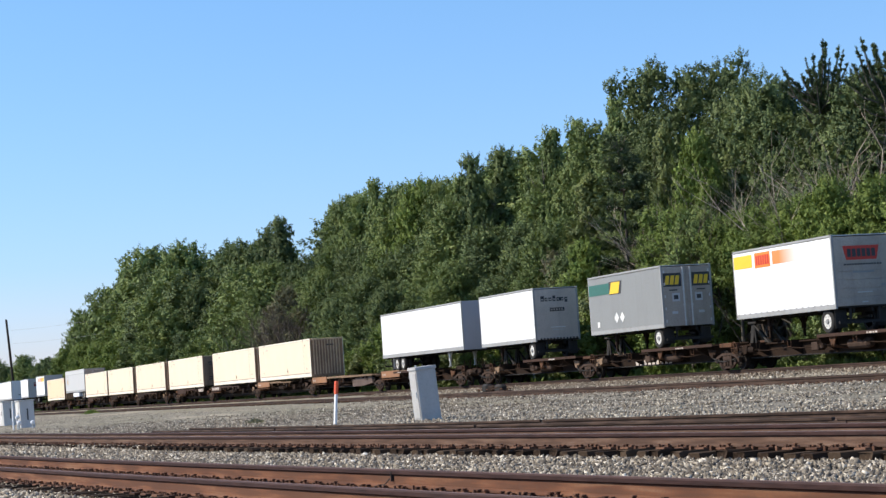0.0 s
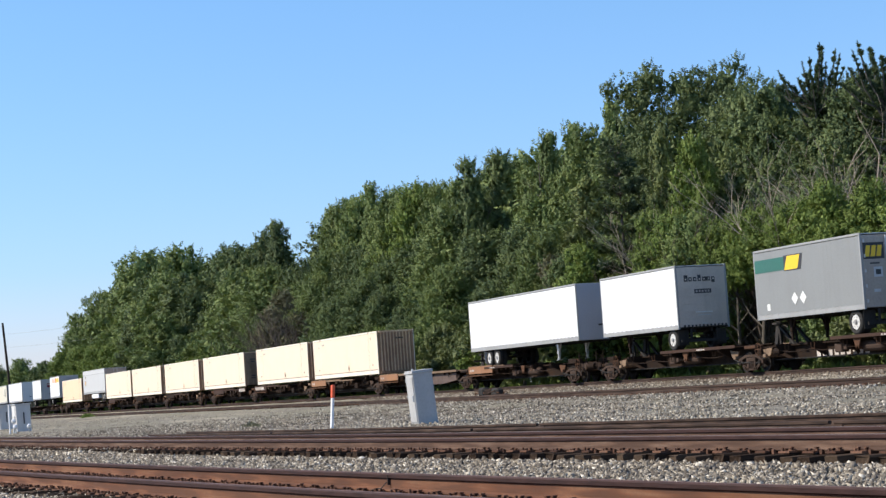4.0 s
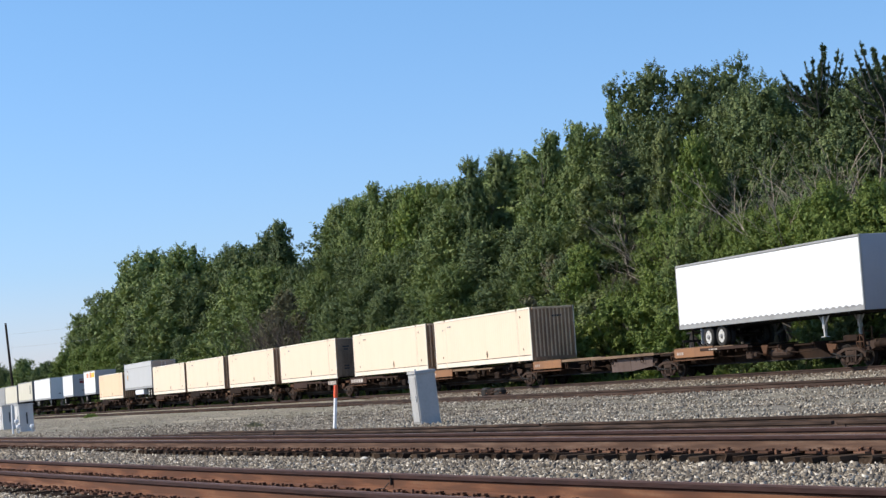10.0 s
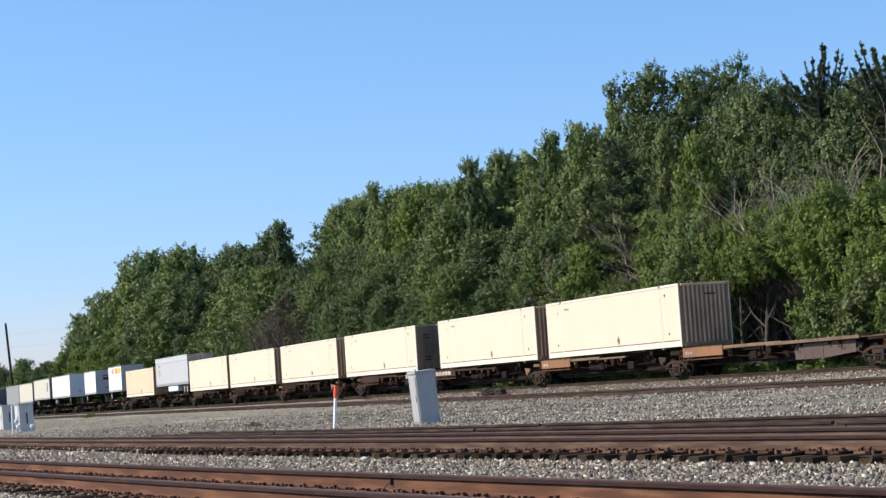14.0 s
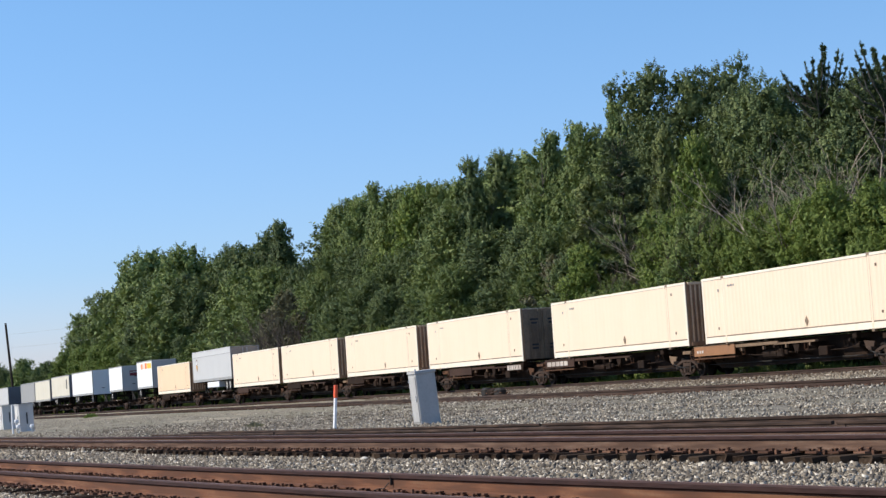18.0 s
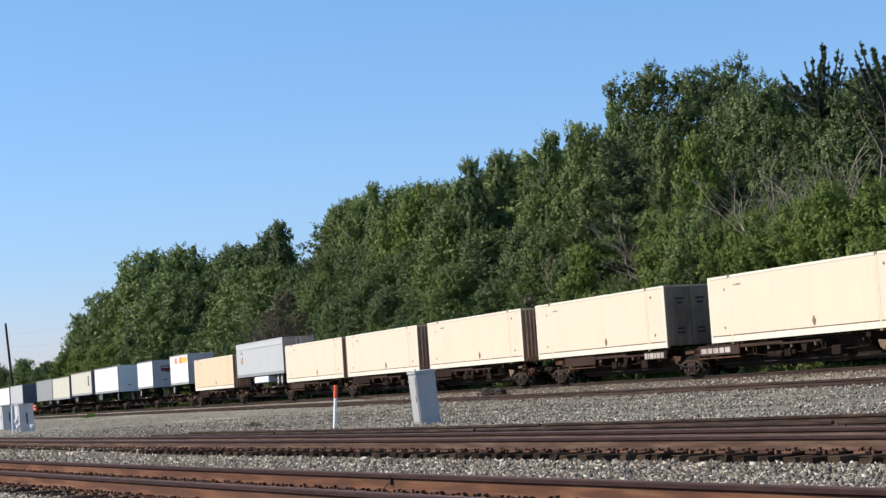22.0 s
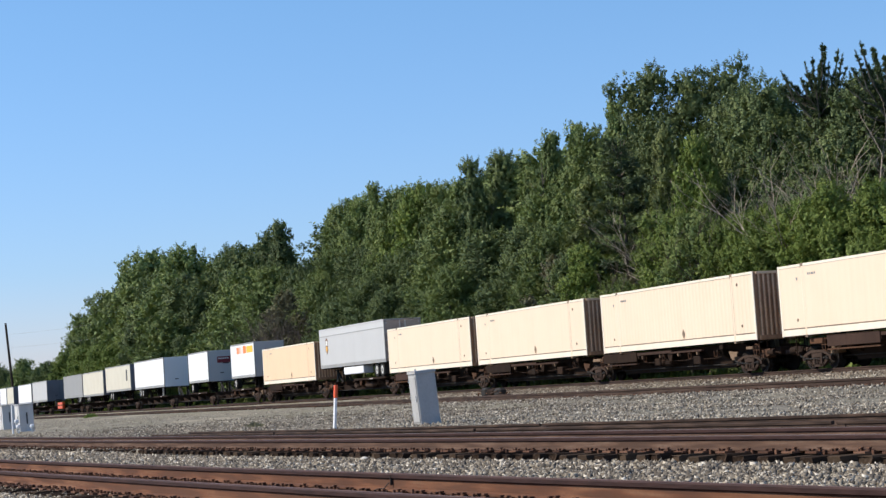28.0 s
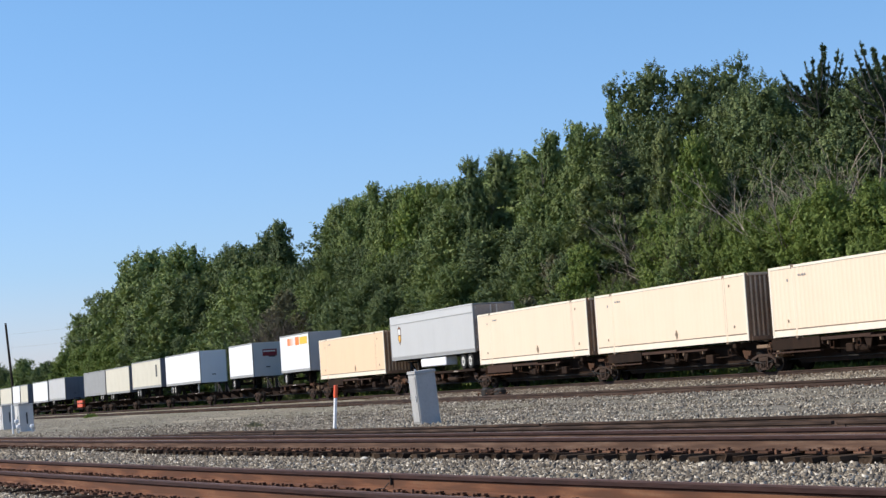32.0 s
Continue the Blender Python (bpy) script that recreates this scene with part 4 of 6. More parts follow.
def spine_car(trucks, kinds, panels, label):
    """An articulated spine car. trucks: their x from front to rear; kinds: 'box' for a container platform, 'van' for a trailer platform, or 'bare'."""
    x0 = trucks[0]
    car = tagged(empty("spine_car", at_train(x0)), label, "rail car", "spine cars of the train")
    rnd = random.Random(int(-x0))
    for x in trucks:
        truck(car, x - x0)
        if x > -300:
            running_gear(car, x - x0, rnd)
    for i, kind in enumerate(kinds):
        b, a = trucks[i] - x0, trucks[i + 1] - x0            # right and left truck of this platform
        pan = panels[i % len(panels)]
        # centre sill, deeper between the trucks
        top = 1.38 if kind == "box" else 1.12
        bm = fresh()
        low, wide = (0.30, 0.45) if kind == "box" else (0.46, 0.34)
        plate(bm, [(a + 0.25, 0.74), (a + 1.5, 0.70), (a + 2.3, low), (b - 2.3, low), (b - 1.5, 0.70), (b - 0.25, 0.74), (b - 0.25, 1.04), (b - 1.6, top), (a + 1.6, top), (a + 0.25, 1.04)], -wide, wide)
        for q in (0.42, -0.42):
            box(bm, a + 0.6, b - 0.6, q - 0.10, q + 0.10, 1.06, 1.12)
        part("centre_sill", bm, M_SILL, car, "dark brown centre sill")
        # cross bearers
        n = 5
        for k in range(n):
            q = a + 2.6 + (b - a - 5.2) * k / (n - 1)
            part("cross_bearer", cross_plate(fresh(), [(-1.24, 1.05), (-0.36, 0.55), (0.36, 0.55), (1.24, 1.05), (1.24, 1.16), (-1.24, 1.16)], q - 0.07, q + 0.07), M_SILL, car)
        for s in (-1, 1):
            y0, y1 = sorted((s * 1.27, s * 1.10))
            lo, mid = a + 5.3, a + 12.2 if kind == "box" else b - 8.0 if kind == "van" else b - 2.9
            if kind == "van" and pan != M_ORANGE:
                continue
            bm = box(fresh(), lo, lo + (mid - lo) * 0.55, y0, y1, 1.18, 1.32, 0.01)
            box(bm, lo + (mid - lo) * 0.5, mid, y0 + 0.01, y1 + 0.01, 1.15, 1.24, 0.01)
            part("side_ledge", bm, M_LEDGE if kind == "bare" or pan == M_ORANGE else M_BROWNPANEL, car, "worn ledge along the deck")
            for k in range(4):
                q = lo + 0.5 + (mid - lo - 1.0) * k / 3
                part("bracket", box(fresh(), q - 0.05, q + 0.05, y0 + 0.02, y1 - 0.02, 1.0, 1.15, 0.01), M_LEDGE if s < 0 and kind == "box" else M_SILL, car)
            bm = box(fresh(), a + 1.3, a + 5.25, min(s * 1.29, s * 1.23), max(s * 1.29, s * 1.23), 0.90, 1.35, 0.015)
            panel = part("side_panel", bm, pan, car, "orange side panel" if pan == M_ORANGE else "brown side panel")
            part("lower_ledge", box(fresh(), a + 1.3, a + 5.3, min(s * 1.31, s * 1.15), max(s * 1.31, s * 1.15), 0.76, 0.82), M_BROWNPANEL if pan == M_SILL else M_RUST, car)
            if s < 0 and (pan == M_ORANGE or i == 3):
                bars(panel, M_STENCIL, a + 1.6, 1.04 if pan == M_ORANGE else 1.0, (0.16, 0.12, 0.16) if pan == M_ORANGE else (0.52, 0.46, 0.5, 0.44, 0.48), 0.13 if pan == M_ORANGE else 0.24, -1.291, 0.1)
            if s < 0 and i == 4 and pan == M_BROWNPANEL:
                if kind == "box":
                    plate_b = part("mark_panel", box(fresh(), b - 4.6, b - 2.1, -1.27, -1.22, 0.93, 1.32, 0.012), M_SILL, car, "dark panel with worn white marks")
                    bars(plate_b, M_STENCIL, b - 4.5, 0.99, (0.3, 0.16, 0.34, 0.22, 0.4, 0.28), 0.27, -1.271, 0.08)
            bm = box(fresh(), a + 1.3, a + 5.25, min(s * 1.30, s * 0.7), max(s * 1.30, s * 0.7), 1.352, 1.372)
            part("deck_plate", bm, M_LEDGE if pan == M_ORANGE else M_BROWNPANEL, car)
        if kind == "box":
            for s in (-1, 1):
                for q in (a + 2.2, b - 2.2):
                    bm = box(fresh(), q - 0.16, q + 0.16, s * 1.12 - 0.12, s * 1.12 + 0.12, 1.15, 1.42, 0.02)
                    rod(bm, (q, s * 1.12, 0.95), (q, s * 1.22, 1.2), 0.05, n=6)
                    part("container_pedestal", bm, M_SILL, car, "dark container pedestal")
            part("brake_reservoir", rod(fresh(), (a + 7.2, -0.8, 0.78), (a + 8.4, -0.8, 0.78), 0.2, n=12), M_SILL, car)
            part("equipment_box", box(fresh(), b - 5.2, b - 4.5, -1.15, -0.75, 0.55, 0.95, 0.03), M_SILL, car)
        else:
            # hitch stand and wheel deck for trailers
            hx = a + 1.6 if kind == "van" else b - 1.4
            bm = box(fresh(), hx - 0.45, hx + 0.35, -0.5, 0.5, 2.02, 2.12, 0.02)
            for s in (-0.4, 0.4):
                rod(bm, (hx, s, 2.05), (hx + 0.1, s, 1.1), 0.07, n=6)
                rod(bm, (hx, s, 1.95), (hx + 1.3, s * 1.1, 1.1), 0.05, n=6)
            if kind != "bare":
                for s in (-0.36, 0.36):
                    plate(bm, [(hx - 0.25, 2.03), (hx - 0.5, 1.12), (hx - 0.25, 1.12), (hx + 0.05, 2.03)], s - 0.05, s + 0.05)
                for s in (-0.38, 0.38):
                    plate(bm, [(hx + 0.1, 1.9), (hx + 0.2, 1.9), (hx + 1.35, 1.12), (hx + 1.1, 1.12)], s - 0.06, s + 0.06)
                part("trailer_hitch", bm, M_BLACK, car, "dark steel trailer hitch")
            else:
                bm.free()
            bm = fresh()
            w0, w1 = (a + 4.0, b - 8.0) if kind == "van" and pan == M_ORANGE else (b - 8.4, b - 0.9)
            for s in (-1, 1):
                y0, y1 = sorted((s * 1.30, s * 0.62))
                box(bm, w0, w1, y0, y1, 1.22, 1.265)
            for s in (-1, 1):
                y0, y1 = sorted((s * 1.31, s * 1.27))
                part("deck_edge", box(fresh(), w0, w1, y0, y1, 1.14, 1.28, 0.01), M_LEDGE if kind == "bare" else M_BROWNPANEL if trucks[0] > -200 else M_SILL, car, "brown deck edge")
            part("wheel_deck", bm, M_SILL if kind == "van" else M_LEDGE, car, "dark deck for trailer wheels")
            if kind == "bare":
                for p0, p1 in ((b - 6.3, b - 4.02), (b - 3.98, b - 1.5)):
                    part("lower_plate", plate(fresh(), [(p0, 0.45), (p1, 0.45 if p1 < b - 2 else 0.62), (p1, 1.1), (p0, 1.1)], -1.10, -1.04), M_GREYPLATE, car, "grey-brown lower plate")
            else:
                bars(car, M_STENCIL, w1 - 3.7, 1.16, (0.12, 0.2, 0.1, 0.16), 0.07, -1.311)
        if trucks[i] > -300:
            span = b - a
            if kind != "box":
                tank = rod(fresh(), (b - 6.6, -0.78, 0.8), (b - 5.2, -0.78, 0.8), 0.22, n=12)
                rod(tank, (b - 6.75, -0.78, 0.8), (b - 6.6, -0.78, 0.8), 0.12, 0.22, 12)
                rod(tank, (b - 5.2, -0.78, 0.8), (b - 5.05, -0.78, 0.8), 0.22, 0.12, 12)
                part("brake_reservoir", tank, M_TRUCK, car, "brown air tank")
            q = a + span * rnd.uniform(0.42, 0.5)
            part("valve_block", box(box(fresh(), q, q + 0.55, -1.1, -0.7, 0.62, 0.98, 0.04), q + 0.6, q + 0.85, -1.05, -0.8, 0.7, 0.92, 0.03), M_TRUCK if kind == "van" else M_SILL, car, "grimy valve block")
            part("hanger", cross_plate(plate(fresh(), [(q + 1.6, 1.18), (q + 2.2, 1.18), (q + 1.98, 0.72), (q + 1.82, 0.72)], -1.2, -1.14), [(-1.2, 0.72), (-0.4, 0.6), (-0.4, 0.7), (-1.2, 0.82)], q + 1.84, q + 1.96), M_RUST if kind == "van" else M_SILL, car, "grimy hanger")
            sag = [Vector((a + 2.4 + (span - 4.8) * k / 12, -0.96, 0.86 - 0.09 * abs(math.sin(math.pi * k / 3)) + rnd.uniform(-0.02, 0.02))) for k in range(13)]
            part("air_pipe", tube(fresh(), sag, 0.026), M_SILL, car)
            for k in range(5):
                q = a + 3.0 + (span - 6.0) * k / 4 + rnd.uniform(-0.4, 0.4)
                part("stirrup", tube(fresh(), [(q, -1.2, 1.12), (q + 0.02, -1.2, 0.86), (q + 0.28, -1.2, 0.86), (q + 0.3, -1.2, 1.12)], 0.022, 4), rnd.choice((M_SILL, M_RUST)), car)
        part("brake_rigging", rod(rod(fresh(), (a + 1.4, -0.55, 0.5), (b - 1.4, -0.55, 0.45), 0.03, n=6), (a + 1.0, 0.55, 0.5), (b - 1.0, 0.55, 0.5), 0.03, n=6), M_BLACK, car)
    for e, d in ((0.0, 1), (trucks[-1] - x0, -1)):
        bm = box(fresh(), e + d * 0.4, e + d * 1.6, -0.35, 0.35, 0.72, 1.08, 0.03)
        part("end_sill", bm, M_SILL, car)
        bm = box(fresh(), e + d * 1.5, e + d * 2.35, -0.09, 0.09, 0.72, 0.92, 0.03)
        box(bm, e + d * 2.2, e + d * 2.5, -0.17, 0.17, 0.68, 0.96, 0.05)
        part("coupler", bm, M_TRUCK, car)
        for s in (-1, 1):
            bm = fresh()
            rod(bm, (e + d * 1.3, s * 1.2, 0.6), (e + d * 1.3, s * 1.2, 1.6), 0.025, n=6)
            rod(bm, (e + d * 1.3, s * 0.8, 0.6), (e + d * 1.3, s * 0.8, 1.6), 0.025, n=6)
            for k in range(3):
                rod(bm, (e + d * 1.3, s * 1.2, 0.7 + 0.35 * k), (e + d * 1.3, s * 0.8, 0.7 + 0.35 * k), 0.02, n=6)
            part("end_ladder", bm, M_SILL, car)
    return on_train(car, x0)


# ---- trees ----
def leaf_cloud(rnd, centres, radii, count, size, up=0.6, fill=0.16):
    """Leafy shoots over the outsides of a crown's clumps, each a short row of leaves, and larger leaves in the clumps' shade."""
    c, r = np.array(centres), np.array(radii)
    w = r ** 2
    per = 20
    m = count // per

    def unit(v):
        return v / np.linalg.norm(v, axis=-1)[..., None]

    # roots on the clumps' skins, but none inside a neighbouring clump
    pick = rnd.choice(len(c), m * 5, p=w / w.sum())
    d = unit(rnd.normal(size=(m * 5, 3)) + np.array([0, 0, 0.3 * up]))
    root = c[pick] + d * (r[pick] * rnd.uniform(0.66, 0.98, m * 5))[:, None]
    free = np.ones(m * 5, bool)
    for centre, radius in zip(c, r):
        free &= ((root - centre) ** 2).sum(1) > (0.6 * radius) ** 2
    keep = np.nonzero(free)[0][:m]
    m, d, root = len(keep), d[keep], root[keep]
    axis = unit(d * 0.8 + rnd.normal(scale=0.22, size=(m, 3)) + np.array([0, 0, up]))
    long = size * rnd.uniform(2.3, 4.3, m)
    t = (np.arange(per) + 0.5) / per
    side = unit(np.cross(axis[:, None], rnd.normal(size=(m, per, 3))))
    p = root[:, None] + axis[:, None] * (long[:, None] * t)[..., None] + side * (size * rnd.uniform(0.5, 1.1, (m, 1)) * (1 - t) ** 0.6)[..., None]
    # leaves lie like scales on their clump: each looks outwards, more or less
    n = unit(0.9 * d[:, None] + 0.5 * side + np.array([0, 0, 0.25]) + rnd.normal(scale=0.3, size=(m, per, 3)))
    v = axis[:, None] + 0.7 * side
    v = unit(v - n * (v * n).sum(-1)[..., None])
    u = np.cross(v, n)
    s = size * (1.15 - 0.45 * t)[None, :, None] * rnd.uniform(0.75, 1.25, (m, per, 1))
    outer = np.stack([p - u * s * 0.5, p + u * s * 0.5, p + v * s], 2).reshape(-1, 3)
    k = int(count * fill)
    pick = rnd.choice(len(c), k, p=w / w.sum())
    q = c[pick] + unit(rnd.normal(size=(k, 3))) * (r[pick] * rnd.uniform(0.1, 0.62, k))[:, None]
    n = unit(rnd.normal(size=(k, 3)))
    u = unit(np.cross(n, rnd.normal(size=(k, 3)))) * size * 1.1
    inner = np.stack([q - u, q + u, q + np.cross(n, u) * 1.8], 1).reshape(-1, 3)
    verts = np.concatenate([outer, inner])
    return verts, np.arange(len(verts)).reshape(-1, 3)


def needle_tufts(rnd, points, ways, per, size, broad=0.14):
    """Bundles of narrow needles that spread forwards from each point of a bough."""
    p, d = np.repeat(np.array(points), per, 0), np.repeat(np.array(ways), per, 0)
    k = len(p)
    d = d / np.linalg.norm(d, axis=1)[:, None]
    v = d * 0.8 + rnd.normal(scale=0.55, size=(k, 3))
    v /= np.linalg.norm(v, axis=1)[:, None]
    u = np.cross(v, rnd.normal(size=(k, 3)))
    u /= np.linalg.norm(u, axis=1)[:, None]
    s = size * rnd.uniform(0.6, 1.3, (k, 1))
    p = p + rnd.normal(scale=size * 0.16, size=(k, 3))
    verts = np.stack([p - u * s * broad, p + u * s * broad, p + v * s], 1).reshape(-1, 3)
    return verts, np.arange(k * 3).reshape(-1, 3)


def limb_set(bm, rnd, base, h, r, spread, n, lo=0.3, hi=0.95, twig=3):
    """A tapered, slightly crooked trunk with limbs; gives back the limbs' ends."""
    p, ends = Vector(base), []
    pts = [p.copy()]
    for k in range(6):
        p = p + Vector((rnd.uniform(-0.015, 0.015) * h, rnd.uniform(-0.015, 0.015) * h, h / 6))
        pts.append(p.copy())
    for k in range(6):
        rod(bm, pts[k], pts[k + 1], r * (1 - k / 6.6), r * (1 - (k + 1) / 6.6), 7)
    for k in range(n):
        f = lo + (hi - lo) * (k + rnd.random() * 0.7) / n
        q = pts[min(5, int(f * 6))].lerp(pts[min(6, int(f * 6) + 1)], f * 6 % 1)
        a = k * 2.4 + rnd.uniform(-0.4, 0.4)
        reach = spread * (1.15 - 0.75 * f) * rnd.uniform(0.7, 1.1)
        mid = q + Vector((math.cos(a) * reach * 0.5, math.sin(a) * reach * 0.5, reach * rnd.uniform(0.25, 0.5)))
        end = mid + Vector((math.cos(a) * reach * 0.5, math.sin(a) * reach * 0.5, reach * rnd.uniform(0.3, 0.7)))
        rr = r * 0.42 * (1.1 - f)
        rod(bm, q, mid, rr, rr * 0.65, 5)
        rod(bm, mid, end, rr * 0.65, rr * 0.2, 5)
        for _ in range(twig):
            t = end + Vector((rnd.uniform(-1, 1), rnd.uniform(-1, 1), rnd.uniform(0.1, 1.2))) * reach * 0.35
            rod(bm, mid.lerp(end, rnd.uniform(0.2, 1)), t, rr * 0.28, rr * 0.06, 4)
        ends.append(end)
    return pts, ends


def broadleaf(seed, h, w, clumps, leaves, size, mat, low=0.18, billow=0.075, up=0.6, shape="egg", fill=0.16):
    """A tree with an uneven crown of many leafy clumps, about h high and w wide; egg-shaped, pointed or spreading."""
    rnd = random.Random(seed)
    nrnd = np.random.RandomState(seed)
    bm = fresh()
    limb_set(bm, rnd, (0, 0, 0), h * 0.86, h * 0.018, w * 0.42, 12, 0.22)
    tree = empty("tree", pose(0, 0, 0))
    part("trunk", bm, M_BARK, tree, "grey-brown trunk with limbs")
    cs, rs = [], []
    big = min(billow * h, 0.2 * w)
    for k in range(clumps):
        f = (k + rnd.random()) / clumps
        z = low + (0.95 - low) * f
        env = {"egg": math.sin(math.pi * (0.10 + 0.86 * f) ** 0.8) ** 0.7, "cone": min(1.0, 0.5 + 2 * f) * (1.02 - f) ** 0.9, "wide": math.sin(math.pi * (0.14 + 0.72 * f)) ** 0.5}[shape] * w * 0.5
        a = k * 2.39996 + rnd.uniform(-0.5, 0.5)
        lobe = big * rnd.uniform(0.6, 1.2) * (1.1 - 0.6 * f if shape == "cone" else 1.0)
        rho = max(0.0, env - lobe * 0.6) * rnd.uniform(0.55, 1.12) * (1 + 0.22 * math.sin(2 * a + seed) * math.sin(5 * f + seed))
        mid = Vector((rho * math.cos(a), rho * math.sin(a), min(z * h, h - lobe * 0.9)))
        cs.append(tuple(mid))
        rs.append(lobe)
        for _ in range(3):
            q = Vector((rnd.gauss(0, 1), rnd.gauss(0, 1), rnd.gauss(0, 0.8))).normalized() * lobe * 0.9
            rad = lobe * rnd.uniform(0.3, 0.55)
            p = mid + q
            p.z = min(p.z, h - rad)
            cs.append(tuple(p))
            rs.append(rad)
    v, f = leaf_cloud(nrnd, cs, rs, leaves, size, up, fill)
    crown = new("crown", raw_mesh("crown", v, f, mat))
    crown.parent = tree
    return tree


def conifer(seed, h, w, tiers, per, size):
    """A pine with tiers of long boughs that droop and turn up at their tips, dense with needles."""
    rnd = random.Random(seed)
    nrnd = np.random.RandomState(seed)
    tree = empty("pine_tree", pose(0, 0, 0))
    bm = rod(fresh(), (0, 0, 0), (0.1, 0.05, h * 0.98), h * 0.016, 0.03, 8)
    ps, ds = [], []
    for k in range(tiers):
        f = 0.12 + 0.86 * k / (tiers - 1)
        reach = w * 0.5 * (1.06 - f) ** 0.75
        for j in range(6):
            a = 2 * math.pi * (j + rnd.uniform(-0.3, 0.3)) / 6 + k * 0.9
            out = Vector((math.cos(a), math.sin(a), 0)) * reach * rnd.uniform(0.7, 1.12)
            p0 = Vector((0, 0, f * h))
            p1 = p0 + out * 0.6 + Vector((0, 0, -0.16 * reach + 0.6 * f))
            p2 = p0 + out + Vector((0, 0, -0.12 * reach + 1.3 * f))
            rod(bm, p0, p1, 0.05, 0.03, 5)
            rod(bm, p1, p2, 0.03, 0.012, 5)
            n = max(5, int(out.length / 0.13))
            for i in range(n):
                q = 0.22 + 0.78 * i / (n - 1)
                p = p0.lerp(p1, q).lerp(p1.lerp(p2, q), q)
                for s in (-1, 1):
                    twig = Vector((-out.y, out.x, 0)).normalized() * s * rnd.uniform(0.1, 0.85) * (1.1 - 0.75 * q) + out.normalized() * rnd.uniform(0.05, 0.4) + Vector((0, 0, rnd.uniform(-0.1, 0.02)))
                    ps.append(tuple(p + twig))
                    ds.append(tuple(twig.normalized() + Vector((0, 0, 0.1))))
    part("trunk", bm, M_BARK, tree, "dark trunk with boughs")
    v, f = needle_tufts(nrnd, ps, ds, per, size, 0.19)
    crown = new("crown", raw_mesh("crown", v, f, M_NEEDLE))
    crown.parent = tree
    return tree


def plume_pine(seed, h, w, boughs, per):
    """A white pine whose few top boughs sweep out and up like a ragged vase, over denser ones below."""
    rnd = random.Random(seed)
    nrnd = np.random.RandomState(seed)
    tree = empty("pine_tree", pose(0, 0, 0))
    bm = rod(fresh(), (0, 0, 0), (0.1, 0.05, h * 0.88), h * 0.013, 0.06, 8)
    ps, ds = [], []
    for k in range(boughs + 16):
        crest = k < boughs
        a = k * 2.39996 + rnd.uniform(-0.3, 0.3)
        f = rnd.uniform(0.72, 0.82) if crest else 0.55 + 0.018 * (k - boughs)
        reach = w * 0.5 * (rnd.uniform(0.2, 1.05) if crest else rnd.uniform(0.5, 0.85))
        tip = h * rnd.uniform(0.86, 1.0) if crest else f * h + rnd.uniform(0.8, 1.8)
        p0 = Vector((0, 0, f * h))
        p2 = Vector((math.cos(a) * reach, math.sin(a) * reach, tip))
        p1 = p0.lerp(p2, 0.55) + Vector((math.cos(a), math.sin(a), -0.6)) * reach * 0.16
        rod(bm, p0, p1, 0.07, 0.045, 5)
        rod(bm, p1, p2, 0.045, 0.012, 5)
        n = int((p2 - p0).length / 0.11)
        for j in range(n):
            q = 0.22 + 0.78 * j / max(1, n - 1)
            p = p0.lerp(p1, q).lerp(p1.lerp(p2, q), q)
            way = (p1.lerp(p2, q) - p0.lerp(p1, q)).normalized()
            ps.append(tuple(p))
            ds.append(tuple(way))
            # side shoots, longest in the middle of the bough, in loose whorls
            if j < n - 2 and rnd.random() < 0.38:
                for _ in range(3):
                    b = rnd.uniform(0, 6.283)
                    out = Vector((math.cos(b), math.sin(b), rnd.uniform(0.4, 1.1))).normalized()
                    ln = rnd.uniform(0.12, 0.36) * (1.4 - 1.15 * q)
                    for g in (0.35, 0.6, 0.8, 1.0):
                        ps.append(tuple(p + out * ln * g + Vector((0, 0, 0.12 * ln * g * g))))
                        ds.append(tuple(out + Vector((0, 0, 0.4))))
    part("trunk", bm, M_BARK, tree, "dark trunk with boughs")
    v, f = needle_tufts(nrnd, ps, ds, per, 0.145)
    crown = new("crown", raw_mesh("crown", v, f, M_NEEDLE))
    crown.parent = tree
    return tree


